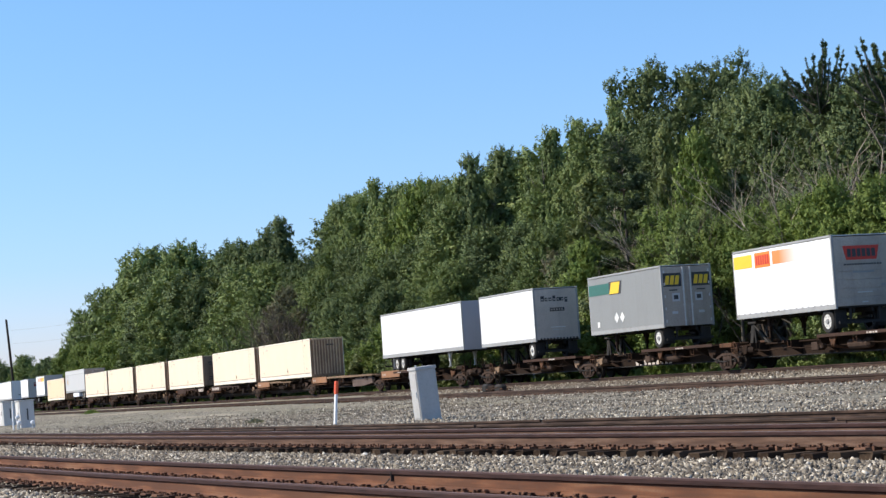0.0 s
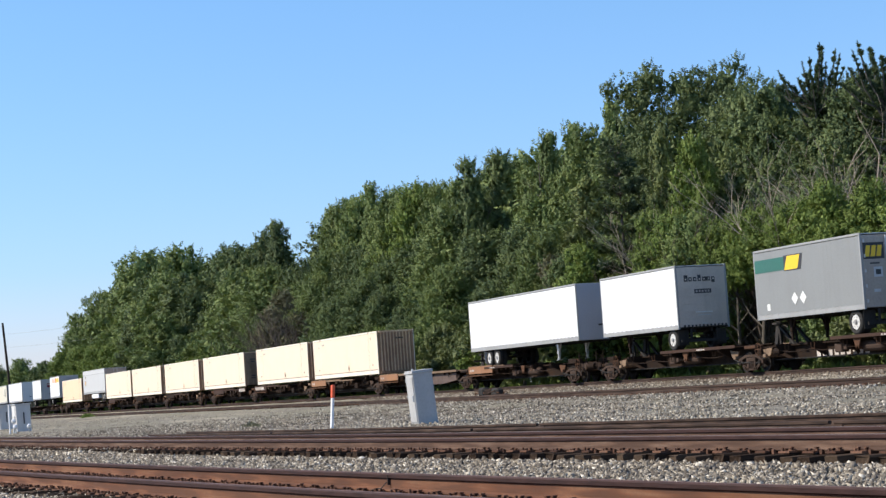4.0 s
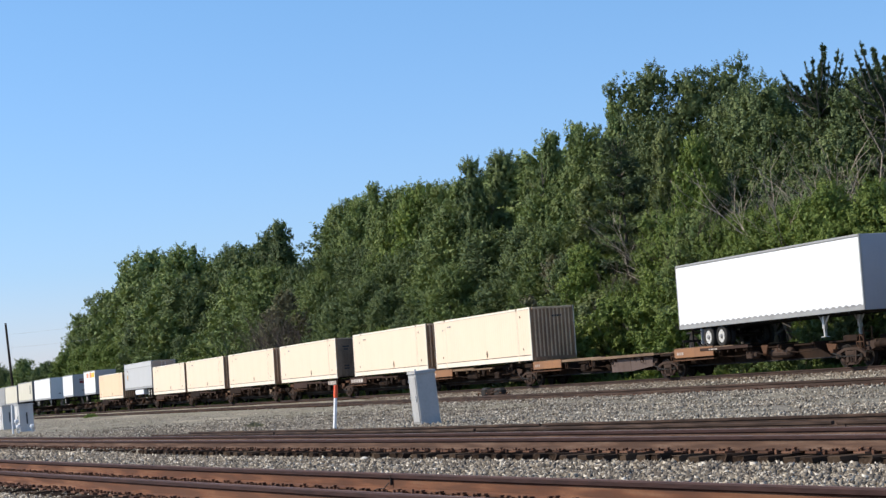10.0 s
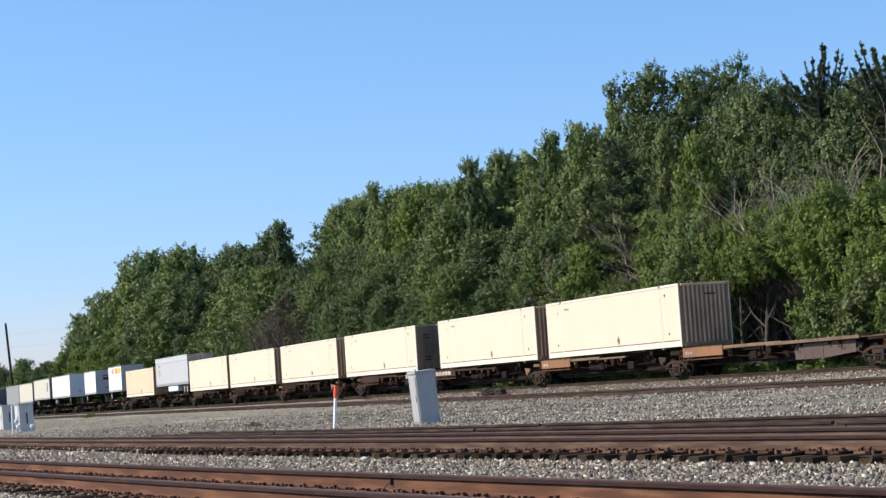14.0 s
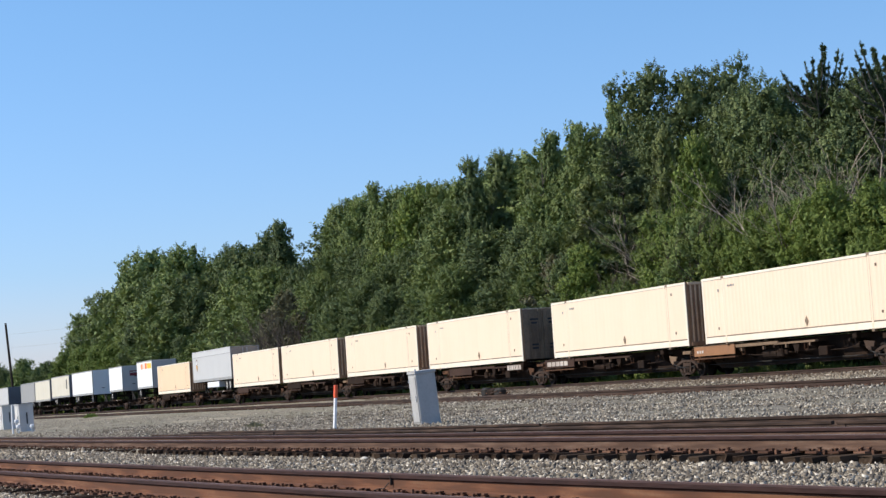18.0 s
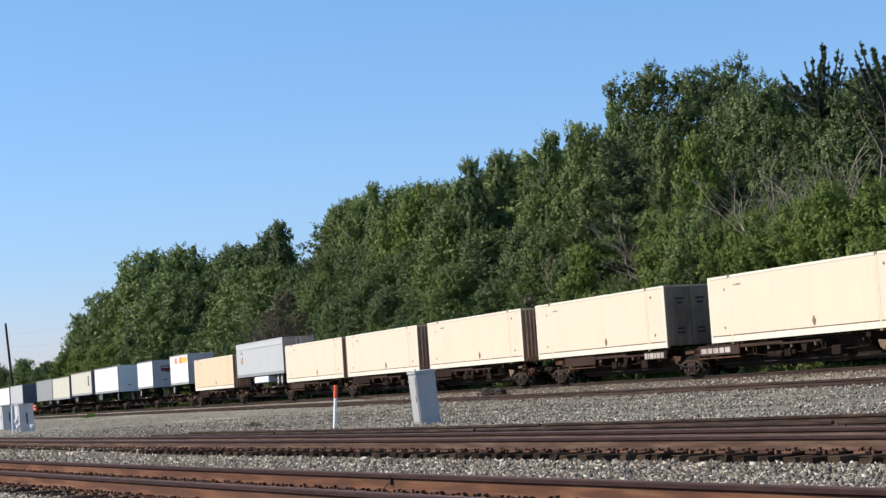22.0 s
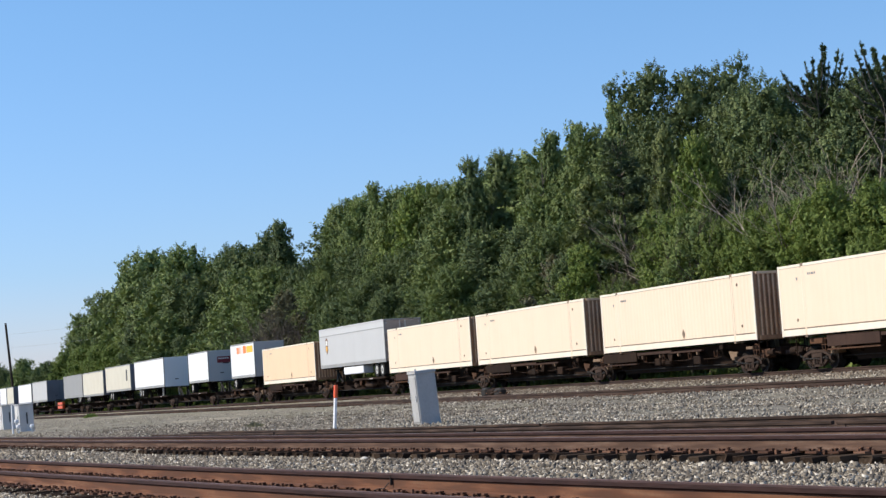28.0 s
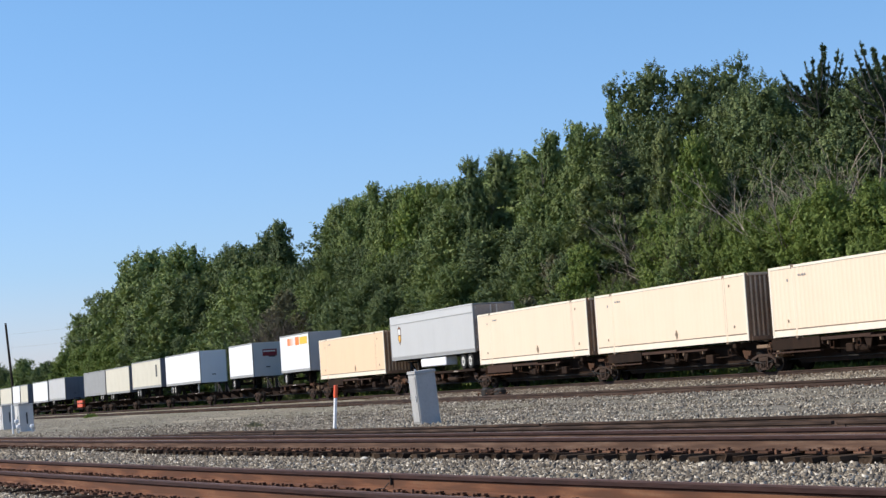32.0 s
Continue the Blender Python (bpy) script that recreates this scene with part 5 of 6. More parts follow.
def bare_tree(seed, h, n, mat):
    """A dead or leafless tree: crooked stems that fork into twigs."""
    rnd = random.Random(seed)
    bm = fresh()
    tree = empty("dead_tree", pose(0, 0, 0))
    for k in range(n):
        a = 2 * math.pi * k / n + rnd.uniform(-0.3, 0.3)
        stack = [(Vector((0.2 * math.cos(a), 0.2 * math.sin(a), 0)), Vector((math.cos(a) * rnd.uniform(0.25, 0.7), math.sin(a) * rnd.uniform(0.25, 0.7), 1)).normalized(), h * 0.28, h * 0.0115, 0)]
        while stack:
            p, d, ln, r, depth = stack.pop()
            # a limb of three crooked pieces, each thinner than the last
            for piece in range(3 if depth < 3 else 2):
                e = p + d * ln / (3 if depth < 3 else 2)
                rod(bm, p, e, r, r * 0.84, 5 if depth < 2 else 3)
                p, r = e, r * 0.84
                d = (d + Vector((rnd.gauss(0, 0.13), rnd.gauss(0, 0.13), rnd.uniform(-0.02, 0.12)))).normalized()
                if depth < 4 and piece and rnd.random() < 0.75:
                    side = (d + Vector((rnd.uniform(-0.8, 0.8), rnd.uniform(-0.8, 0.8), rnd.uniform(-0.1, 0.3)))).normalized()
                    stack.append((e, side, ln * rnd.uniform(0.45, 0.7), r * 0.55, depth + 1 if depth < 2 else depth + 2))
            if depth < 4:
                for _ in range(2):
                    nd = (d + Vector((rnd.uniform(-0.75, 0.75), rnd.uniform(-0.75, 0.75), rnd.uniform(-0.1, 0.3)))).normalized()
                    stack.append((p, nd, ln * rnd.uniform(0.55, 0.85), r * 0.72, depth + 1))
    part("trunk", bm, mat, tree)
    return tree


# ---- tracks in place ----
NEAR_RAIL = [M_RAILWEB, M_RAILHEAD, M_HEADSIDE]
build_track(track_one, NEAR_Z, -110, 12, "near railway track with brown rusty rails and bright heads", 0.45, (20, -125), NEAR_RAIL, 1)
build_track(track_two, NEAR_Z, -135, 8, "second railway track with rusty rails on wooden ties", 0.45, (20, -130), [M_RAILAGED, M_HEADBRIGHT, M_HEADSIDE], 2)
build_track(siding, SIDE_Z, -420, 0, "empty siding with dull brown rails in stone ballast", 0.5, (-38, -185), [M_RAILDULL, M_RAILDULL], 3)
build_track(train_line, TRAIN_Z, -700, 120, "raised track under the train with rusty rails", 0.5, (-50, -199), [M_RAILDULL, M_RAILDULL], 4)


def loose_near(x):
    u = x / 1.07
    return 1.07 * (0.000965 * u * u + 0.18365 * u + 18.8)


def loose_far(x):
    u = max(x, -66) / 1.07
    return 1.07 * (0.00255 * u * u + 0.3474 * u + 24.2)


for line, x0 in ((loose_near, -61.9), (loose_far, -62.2)):
    string = tagged(empty("loose_rail", pose(0, 0, 0)), "loose dark rail string lying on the stone beside the track", "rail", "loose rails")
    while x0 < -6:
        x1 = min(-6, x0 + 11.9)
        ob = new("rail_length", rail_mesh("rail_length", line, 0, 0.645, x0, x1 - 0.12, 2.0, [M_RAILDULL, M_RAILDULL]))
        ob.parent = string
        bm = fresh()
        box(bm, x1 - 0.40, x1 + 0.28, line(x1) - 0.045, line(x1) - 0.02, 0.49, 0.585)
        part("joint_bar", bm, M_RAILDULL, string)
        x0 = x1


# ---- the train in place ----
ribbed_box = container("container", M_CREAM, M_CREAM_RAIL, False, "cream container with finely ribbed sides and a brown end", -162.5, 0.010)
copy_load(ribbed_box, -219.4)
smooth_box = container("container", M_CREAM, M_CREAM_RAIL, False, "smooth cream container with a brown ribbed end", -180.35)
for x in (-237.7, -254.95):
    copy_load(smooth_box, x)
container("container", M_CREAM, M_CREAM_RAIL, True, "cream container with grimy grey doors at its front", -201.05)
container("container", M_CREAM_WARM, M_CREAM_RAIL, False, "peach-cream container behind a grey trailer", -289.6)

yellow = trailer("trailer", 8.4, M_WHITE, True, 1, "white short trailer with yellow, red and fading orange stripe", -76.5, door_skin=M_GREYDOOR, rollup=True)
part("stripe", box(fresh(), 0.12, 1.75, -HALF - 0.006, -HALF + 0.002, 4.46, 5.03), M_YELLOWMARK, yellow, "yellow stripe")
part("emblem", box(fresh(), 2.0, 3.35, -HALF - 0.006, -HALF + 0.002, 4.40, 5.06), M_ORANGEMARK, yellow, "orange-red emblem")
bars(yellow, M_REDMARK, 2.12, 4.52, (0.14,) * 6, 0.42, -HALF - 0.008, 0.06)
part("stripe", box(fresh(), 3.55, 5.9, -HALF - 0.006, -HALF + 0.002, 4.46, 5.03), M_FADE, yellow, "orange stripe that fades out")
part("emblem", cross_plate(fresh(), [(-0.72, 4.22), (0.72, 4.22), (0.86, 4.80), (-0.86, 4.80)], 8.4, 8.406), M_REDMARK, yellow, "dark red rear emblem")
end_bars(yellow, M_INK, 8.4, [(-0.66 + 0.23 * k, 4.34, 0.18, 0.34) for k in range(6)])
end_bars(yellow, M_INK, 8.4, [(-0.85 + 0.13 * k, 4.0, 0.09, 0.07) for k in range(14)])
end_bars(yellow, M_REAR, 8.4, [(-0.45, 3.68, 1.0, 0.08), (0.85, 3.1, 0.2, 0.12)])

grey = trailer("trailer", 8.6, M_GREY, True, 1, "grey short trailer with a green stripe and yellow emblem", -92.4, top=M_MIDGREY, face=M_GREY, door_skin=M_GREYDOOR)
part("stripe", plate(fresh(), [(0.1, 4.28), (2.6, 4.28), (2.6, 4.84), (0.1, 4.84)], -HALF - 0.008, -HALF + 0.002), M_GREENSTRIPE, grey, "dark green stripe")
part("emblem_field", plate(fresh(), [(2.6, 4.22), (3.95, 4.22), (4.15, 4.88), (2.6, 4.88)], -HALF - 0.008, -HALF + 0.002), M_INK, grey)
part("emblem", plate(fresh(), [(2.62, 4.26), (3.7, 4.26), (3.95, 4.84), (2.9, 4.84)], -HALF - 0.012, -HALF - 0.004), M_YELLOWMARK, grey, "slanted yellow emblem")
for q in (3.3, 3.98):
    part("diamond_placard", plate(fresh(), [(q, 2.75), (q + 0.27, 3.02), (q, 3.29), (q - 0.27, 3.02)], -HALF - 0.008, -HALF + 0.002), M_WHITEINK, grey, "white diamond placard")
part("placard", box(fresh(), 0.95, 1.2, -HALF - 0.008, -HALF + 0.002, 2.62, 2.9), M_WHITEINK, grey)
for h in (-1, 1):
    y0, y1 = sorted((h * 0.29, h * 1.26))
    part("emblem_field", box(fresh(), 8.6, 8.607, y0, y1, 4.22, 4.88), M_INK, grey, "dark rear emblem band")
    for k in range(3):
        q = h * 0.78 + (k - 1) * 0.27
        part("emblem", cross_plate(fresh(), [(q - 0.15, 4.32), (q + 0.06, 4.32), (q + 0.14, 4.76), (q - 0.05, 4.76)], 8.607, 8.613), M_YELLOWMARK, grey, "slanted yellow mark")
    end_bars(grey, M_ALU, 8.6, [(h * 0.62 - 0.2, 3.5, 0.4, 0.4), (h * 0.72 - 0.15, 2.9, 0.3, 0.12)])
    end_bars(grey, M_INK, 8.6, [(h * 0.75 - 0.22, 4.02, 0.44, 0.06)])
    end_bars(grey, M_INK, 8.602, [(h * 0.62 - 0.12, 3.6, 0.24, 0.2)])

road = trailer("trailer", 8.55, M_WHITE, True, 1, "white short trailer with grey roll-up door and dark lettering bars", -108.55, ribs=True, door_skin=M_ROLLUP, rollup=True)
for k, (w, h) in enumerate(((0.2, 0.3), (0.17, 0.2), (0.17, 0.2), (0.17, 0.3), (0.24, 0.2), (0.17, 0.2), (0.17, 0.27))):
    end_bars(road, M_INK, 8.55, [(-0.92 + k * 0.245, 4.5 - (0.08 if k == 6 else 0), w, h)])
end_bars(road, M_ROLLUP, 8.556, [(-0.87 + k * 0.245, 4.56, 0.08, 0.08) for k in range(7)])
end_bars(road, M_INK, 8.55, [(-0.4, 3.92, 0.9, 0.2)])
end_bars(road, M_STENCIL, 8.562, [(-0.34 + 0.16 * k, 3.97, 0.1, 0.1) for k in range(5)])
end_bars(road, M_WHITEINK, 8.575, [(-0.42, 3.0, 0.9, 0.05)])
end_bars(road, M_INK, 8.575, [(-1.1 + 0.2 * k, 2.34, 0.1, 0.09) for k in range(12)])

trailer("trailer", 16.2, M_WHITE, False, 2, "long plain white trailer with white wheel discs", -127.9, face=M_FACE, top=M_DULLRAIL, leg=M_GALV, gear=0.75)

parcel = trailer("trailer", 16.2, M_PARCEL, True, 2, "pale grey long trailer with a small brown shield", -271.85, z0=2.26, z1=5.25, top=M_LIGHTGREY, door_skin=M_GREYDOOR, face=M_DOOR, skirt=(5.8, 10.6, M_WHITE), gear=1.0, axle_at=1.3)
part("emblem", plate(fresh(), [(1.65, 3.62), (1.95, 3.3), (2.25, 3.62), (2.25, 4.42), (1.95, 4.56), (1.65, 4.42)], -HALF - 0.008, -HALF + 0.002), M_BROWNMARK, parcel, "brown shield")
part("emblem_field", plate(fresh(), [(1.72, 3.98), (2.18, 3.98), (2.18, 4.3), (1.95, 4.38), (1.72, 4.3)], -HALF - 0.012, -HALF - 0.004), M_WHITEINK, parcel, "white upper half of the shield")
part("emblem_foot", plate(fresh(), [(1.76, 3.66), (1.95, 3.45), (2.14, 3.66), (2.14, 3.9), (1.76, 3.9)], -HALF - 0.012, -HALF - 0.004), M_AMBERMARK, parcel, "amber lower half of the shield")
part("upper_band", box(fresh(), 0.1, 16.08, -HALF - 0.004, -HALF + 0.008, 4.72, 5.14), M_LIGHTGREY, parcel, "paler upper band")
part("band_line", box(fresh(), 0.1, 16.08, -HALF - 0.006, -HALF + 0.008, 4.67, 4.715), M_MIDGREY, parcel, "dark line below the band")

for x, sl in ((-301.2, True), (-319.4, False)):
    pup = trailer("trailer", 8.75, M_WHITE, False, 1, "white short trailer with a red emblem on its grey nose", x, z1=5.3 if sl else 5.22, face=M_PARCEL)
    part("emblem", box(fresh(), 8.75, 8.765, -0.45, 0.85, 4.0, 4.6), M_MAROON, pup, "dark red nose emblem")
    end_bars(pup, M_WHITEINK, 8.765, [(-0.36 + 0.22 * k, 4.36, 0.17, 0.12) for k in range(5)])
    end_bars(pup, M_INK, 8.75, [(0.1, 3.9, 0.6, 0.1)])
    if sl:
        part("stripe", box(fresh(), 2.4, 4.6, -HALF - 0.006, -HALF + 0.002, 4.42, 5.0), M_FADE, pup, "fading orange stripe")
        part("emblem", box(fresh(), 4.8, 5.9, -HALF - 0.006, -HALF + 0.002, 4.40, 5.05), M_ORANGEMARK, pup, "orange-red emblem")
        part("stripe", box(fresh(), 6.1, 8.3, -HALF - 0.006, -HALF + 0.002, 4.42, 5.0), M_YELLOWMARK, pup, "yellow stripe")

trailer("trailer", 16.5, M_WHITE, False, 2, "long white trailer with a blue-grey front wall", -348.3, face=M_WHITE, z1=5.35, z0=2.2, leg=M_GALV)
marked = trailer("trailer", 16.4, M_OFFWHITE, False, 2, "long off-white trailer with a dark upright mark", -367.4, face=M_NAVY, z1=5.3, z0=2.25)
part("emblem", box(fresh(), 13.7, 14.5, -HALF - 0.008, -HALF + 0.002, 3.4, 4.7), M_INK, marked)
trailer("trailer", 15.5, M_OFFWHITE, False, 2, "aged cream trailer with plain sides", -384.8, face=M_NAVY, z0=2.0, z1=5.1)
trailer("trailer", 16.0, M_MIDGREY, True, 2, "dull grey trailer with ribbed sides", -401.5, z0=2.05, z1=5.1, ribs=True, door_skin=M_MIDGREY)
trailer("trailer", 15.3, M_PARCEL, False, 2, "pale grey trailer with a dark slate front", -433.3, face=M_NAVY, z0=1.95, z1=5.05, ribs=True)
trailer("trailer", 15.5, M_WHITE, False, 2, "plain white trailer with dark front", -450.3, face=M_NAVY, z0=1.85, z1=5.0)
trailer("trailer", 8.5, M_OFFWHITE, False, 1, "short aged white trailer, plain sides", -465.1, face=M_NAVY, z0=2.0, z1=4.95)
trailer("trailer", 8.9, M_WHITE, False, 1, "short plain white trailer, grey front", -475.0, face=M_REAR, z0=2.0, z1=5.0)
trailer("trailer", 15.4, M_OFFWHITE, False, 2, "long aged white trailer, plain sides", -492.1, face=M_NAVY, z0=2.0, z1=4.9)

LABEL = "dark brown articulated spine car with tan ledges"
first_car = spine_car([-61.5, -78.3, -93.9, -108.7], ["van", "van", "van"], [M_BROWNPANEL], LABEL)
bars(first_car, M_STENCIL, -27.9, 0.52, (0.3,) * 9, 0.26, -0.342, 0.17)
spine_car([-113.5, -130.1, -147.8, -165.2, -183.2, -198.9], ["van", "bare", "box", "box", "box"], [M_ORANGE, M_ORANGE, M_ORANGE, M_BROWNPANEL, M_BROWNPANEL], "brown articulated spine car with orange side panels")
spine_car([-204.7, -221.0, -238.0, -255.3, -272.2, -289.3], ["box", "box", "box", "van", "box"], [M_SILL, M_SILL, M_BROWNPANEL], LABEL)
spine_car([-293.4, -311.1, -330.0, -349.5, -368.5, -384.5], ["van"] * 5, [M_BROWNPANEL], LABEL)
fourth_car = spine_car([-389.0, -402.0, -418.0, -434.0, -451.0, -467.0], ["van"] * 5, [M_BROWNPANEL], LABEL)
part("tool_box", box(fresh(), -19.6, -15.4, -1.28, -0.9, 0.7, 1.62, 0.04), M_POSTRED, fourth_car, "orange-red box")
spine_car([-471.5, -476.0, -492.5, -509.0], ["bare", "van", "van"], [M_BROWNPANEL], LABEL)


# ---- beside the tracks ----
def lean(x, y, rx, ry, rz):
    return pose(x, y, ground_z(x, y) - 0.02, rx, ry, rz)


def signal_cabinet():
    c = tagged(empty("signal_cabinet", lean(-56.3, 19.7, 4.0, 0, 6)), "leaning grey metal signal cabinet with a capped roof", "cabinet")
    w, d, h = 0.27, 0.335, 1.62
    part("body", box(fresh(), -w, w, -d, d, 0.02, h, 0.012), M_CAB, c)
    bm = box(fresh(), -w - 0.03, w + 0.03, -d - 0.03, d + 0.03, h - 0.02, h + 0.05, 0.015)
    box(bm, -w - 0.02, w + 0.02, -d - 0.02, d + 0.02, h + 0.05, h + 0.08, 0.01)
    part("roof_cap", bm, M_CAB, c)
    door = part("door", box(fresh(), -w + 0.04, w - 0.04, -d - 0.022, -d - 0.002, 0.12, h - 0.1, 0.006), M_CAB, c)
    part("handle", box(fresh(), 0.14, 0.18, -d - 0.05, -d - 0.02, 0.75, 0.95, 0.005), M_GALV, door)
    for z in (0.3, 0.85, 1.35):
        part("hinge", rod(fresh(), (-w + 0.05, -d - 0.03, z), (-w + 0.05, -d - 0.03, z + 0.1), 0.012, n=6), M_GALV, door)
    part("plinth", box(fresh(), -w + 0.04, w - 0.04, -d + 0.04, d - 0.04, -0.15, 0.04), M_BLACK, c)
    part("lifting_eye", rod(fresh(), (0, -0.2, h + 0.07), (0, -0.2, h + 0.14), 0.03, n=8), M_GALV, c)


signal_cabinet()


def marker_post(x, y, h, band, label, rx, ry):
    m = tagged(empty("marker_post", lean(x, y, rx, ry, 10)), label, "marker post")
    part("pole", box(fresh(), -0.055, 0.055, -0.04, 0.04, -0.1, h - band, 0.012), M_POSTWHITE, m, "white lower part")
    if band:
        part("head", box(fresh(), -0.07, 0.07, -0.05, 0.05, h - band, h, 0.018), M_POSTRED, m, "orange-red top")


marker_post(-59.7, 17.7, 1.44, 0.42, "white marker post with an orange-red top", -5.6, 0)


def bungalow(x, y, w, d, h, turn, label):
    c = tagged(empty("signal_bungalow", lean(x, y, 1.5, 0, turn)), label, "signal box")
    part("body", box(fresh(), -w / 2, w / 2, -d / 2, d / 2, 0, h, 0.02), M_BUNGALOW, c)
    part("roof", box(fresh(), -w / 2 - 0.06, w / 2 + 0.06, -d / 2 - 0.06, d / 2 + 0.06, h, h + 0.07, 0.02), M_GALV, c)
    door = part("door", box(fresh(), -w * 0.3, w * 0.3, -d / 2 - 0.03, -d / 2, 0.12, h - 0.12, 0.01), M_BUNGALOW, c)
    part("handle", box(fresh(), w * 0.2, w * 0.24, -d / 2 - 0.07, -d / 2 - 0.03, h * 0.45, h * 0.6), M_GALV, door)
    # a dark slot in the wall, added as a thin dark strip
    part("dark_slot", box(fresh(), w / 2, w / 2 + 0.015, -0.02, 0.07, h * 0.3, h * 0.72), M_INK, c, "dark upright slot, drawn as a thin strip")
    part("plinth", box(fresh(), -w / 2 + 0.05, w / 2 - 0.05, -d / 2 + 0.05, d / 2 - 0.05, -0.3, 0.02), M_BLACK, c)


bungalow(-126.9, 16.78, 1.0, 0.95, 1.75, 8, "grey metal signal bungalow beside the track")
bungalow(-158.2, 19.55, 1.3, 1.1, 1.9, 8, "pale grey signal bungalow further down the track")
marker_post(-117.5, 14.8, 1.75, 0.0, "plain white marker post", 0, 0)
for x, y, h in ((-118.5, 15.27, 0.42), (-121.0, 16.42, 0.38), (-119.5, 15.3, 0.75)):
    v = tagged(empty("vent_pipe", lean(x, y, 0, 0, 0)), "short white capped pipe standing in the stone", "pipe", "capped pipes")
    part("stem", rod(fresh(), (0, 0, -0.1), (0, 0, h), 0.05, n=10), M_GALV, v)
    part("cap", lathe(fresh(), [(-0.13, 0.04), (-0.09, 0.125), (0.0, 0.145), (0.09, 0.125), (0.13, 0.04)], 14), M_POSTWHITE, v, "white cap", at=pose(0, 0, h, 90))


def switch_stand(x, y):
    s = tagged(empty("switch_stand", lean(x, y, 0, 0, 0)), "low dark switch stand with levers beside the siding", "switch stand")
    part("base", box(fresh(), -0.7, 0.7, -0.25, 0.25, 0, 0.16, 0.03), M_SILL, s)
    part("housing", lathe(box(fresh(), -0.45, 0.5, -0.22, 0.22, 0.16, 0.52, 0.08), [(-0.3, 0.0), (-0.3, 0.2), (0.3, 0.2), (0.3, 0.0)], 12), M_SILL, s)
    part("motor_cover", box(fresh(), -1.3, -0.5, -0.24, 0.2, 0.1, 0.62, 0.12), M_BLACK, s)
    part("motor_cover", box(fresh(), 0.6, 1.5, -0.24, 0.2, 0.1, 0.56, 0.12), M_BLACK, s)
    part("lever", rod(fresh(), (0.2, -0.22, 0.3), (1.3, -0.25, 0.42), 0.035, n=8), M_TRUCK, s)
    part("throw_rod", rod(fresh(), (-0.4, 0.2, 0.1), (-0.6, 2.6, 0.12), 0.03, n=6), M_RUST, s)
    for q, w in ((-2.6, 0.8), (1.2, 1.0), (2.7, 0.7)):
        part("rod_cover", box(fresh(), q, q + w, -0.3, 0.15, 0.02, 0.14 + 0.1 * (w > 0.9), 0.03), M_SILL, s)
    for q in (-2.0, -1.1, 1.0, 2.2):
        part("crank", rod(rod(fresh(), (q, -0.15, 0.05), (q + 0.25, -0.18, 0.34), 0.04, n=6), (q + 0.25, -0.18, 0.34), (q + 0.75, -0.2, 0.3), 0.03, n=6), M_RUST, s)
    part("pipe_rod", rod(fresh(), (-3.2, -0.32, 0.16), (3.6, -0.32, 0.18), 0.03, n=6), M_RAILDULL, s)


switch_stand(-96.5, 37.6)


def utility_pole(x, y, h):
    p = tagged(empty("utility_pole", lean(x, y, 3.5, 0, 0)), "dark leaning wooden utility pole behind the train", "utility pole")
    part("shaft", rod(fresh(), (0, 0, -0.5), (0, 0, h), 0.29, 0.2, 10), M_POLE, p)
    for z in (h - 4.2, h - 2.0):
        part("insulator", rod(fresh(), (0, -0.2, z), (0, -0.2, z + 0.2), 0.06, n=8), M_GALV, p)
    return p


utility_pole(-366.5, 46.9, 18.2)
for z0, z1 in ((14.1, 17.2), (16.6, 19.8)):
    bm = tube(fresh(), [(-366.8 + 7.5 * k, 46.7 + 2.75 * k, z0 + (z1 - z0) * k / 12 - 5.5 * k / 12 * (1 - k / 12)) for k in range(6)], 0.014, 4)
    tagged(part("overhead_wire", bm, M_REAR), "thin overhead wire running from the pole into the trees", "wire", "overhead wires")


def guyed_pole(x, y, h):
    """A weathered pole with a guy wire, standing at the wood's edge."""
    p = tagged(empty("utility_pole", pose(x, y, ground_z(x, y))), "weathered grey wooden pole with a guy wire among bushes", "utility pole")
    part("shaft", rod(fresh(), (0, 0, -0.3), (0, 0, h), 0.12, 0.09, 10), M_BARK, p)
    part("guy_wire", rod(fresh(), (0, 0, h - 0.6), (2.1, -0.3, -0.1), 0.02, n=5), M_GALV, p)


guyed_pole(-116.6, 47.9, 5.4)


# ---- the wood behind the train ----
CANOPY = [(-448.8, 13.8), (-412, 12.1), (-409.5, 11.3), (-384.7, 10.1), (-369.3, 12.7), (-337.5, 18.6), (-306.1, 20.3), (-297.3, 23.5), (-281.1, 24.2), (-256, 22.5), (-249.8, 22.6), (-232.9, 20.3), (-215.5, 19.4), (-207.4, 19.6), (-191.7, 19.8), (-190, 17.2), (-187.6, 17.4), (-184.1, 18.2), (-179.1, 20.2), (-173.7, 19.7), (-168.6, 19.7), (-164.5, 19.7),
          (-160.1, 20.5), (-154.7, 19.2), (-149.6, 19.3), (-144.6, 19.1), (-135.4, 19.3), (-129.3, 18.8), (-125.9, 18.5), (-122.8, 19.5), (-118.4, 19.4), (-115.3, 19.7), (-110.4, 19.9), (-107.3, 20.3), (-104.6, 19.5), (-100.7, 19.3), (-98.1, 18.7), (-96.1, 17.4), (-94.1, 17.8), (-92.2, 17.5), (-89.9, 16.5), (-86.8, 16.5), (-83, 16.1), (-60, 14), (-30, 13)]


def canopy(x, y):
    """Height of the wood's skyline where the line of sight passes (x, y)."""
    k = 54.0 / y
    h = min(np.interp(x * k + s, [a for a, _ in CANOPY], [b for _, b in CANOPY]) for s in (-4.5, -2, 0, 2, 4.5))
    return float(EYE.z + (h - EYE.z) / k)


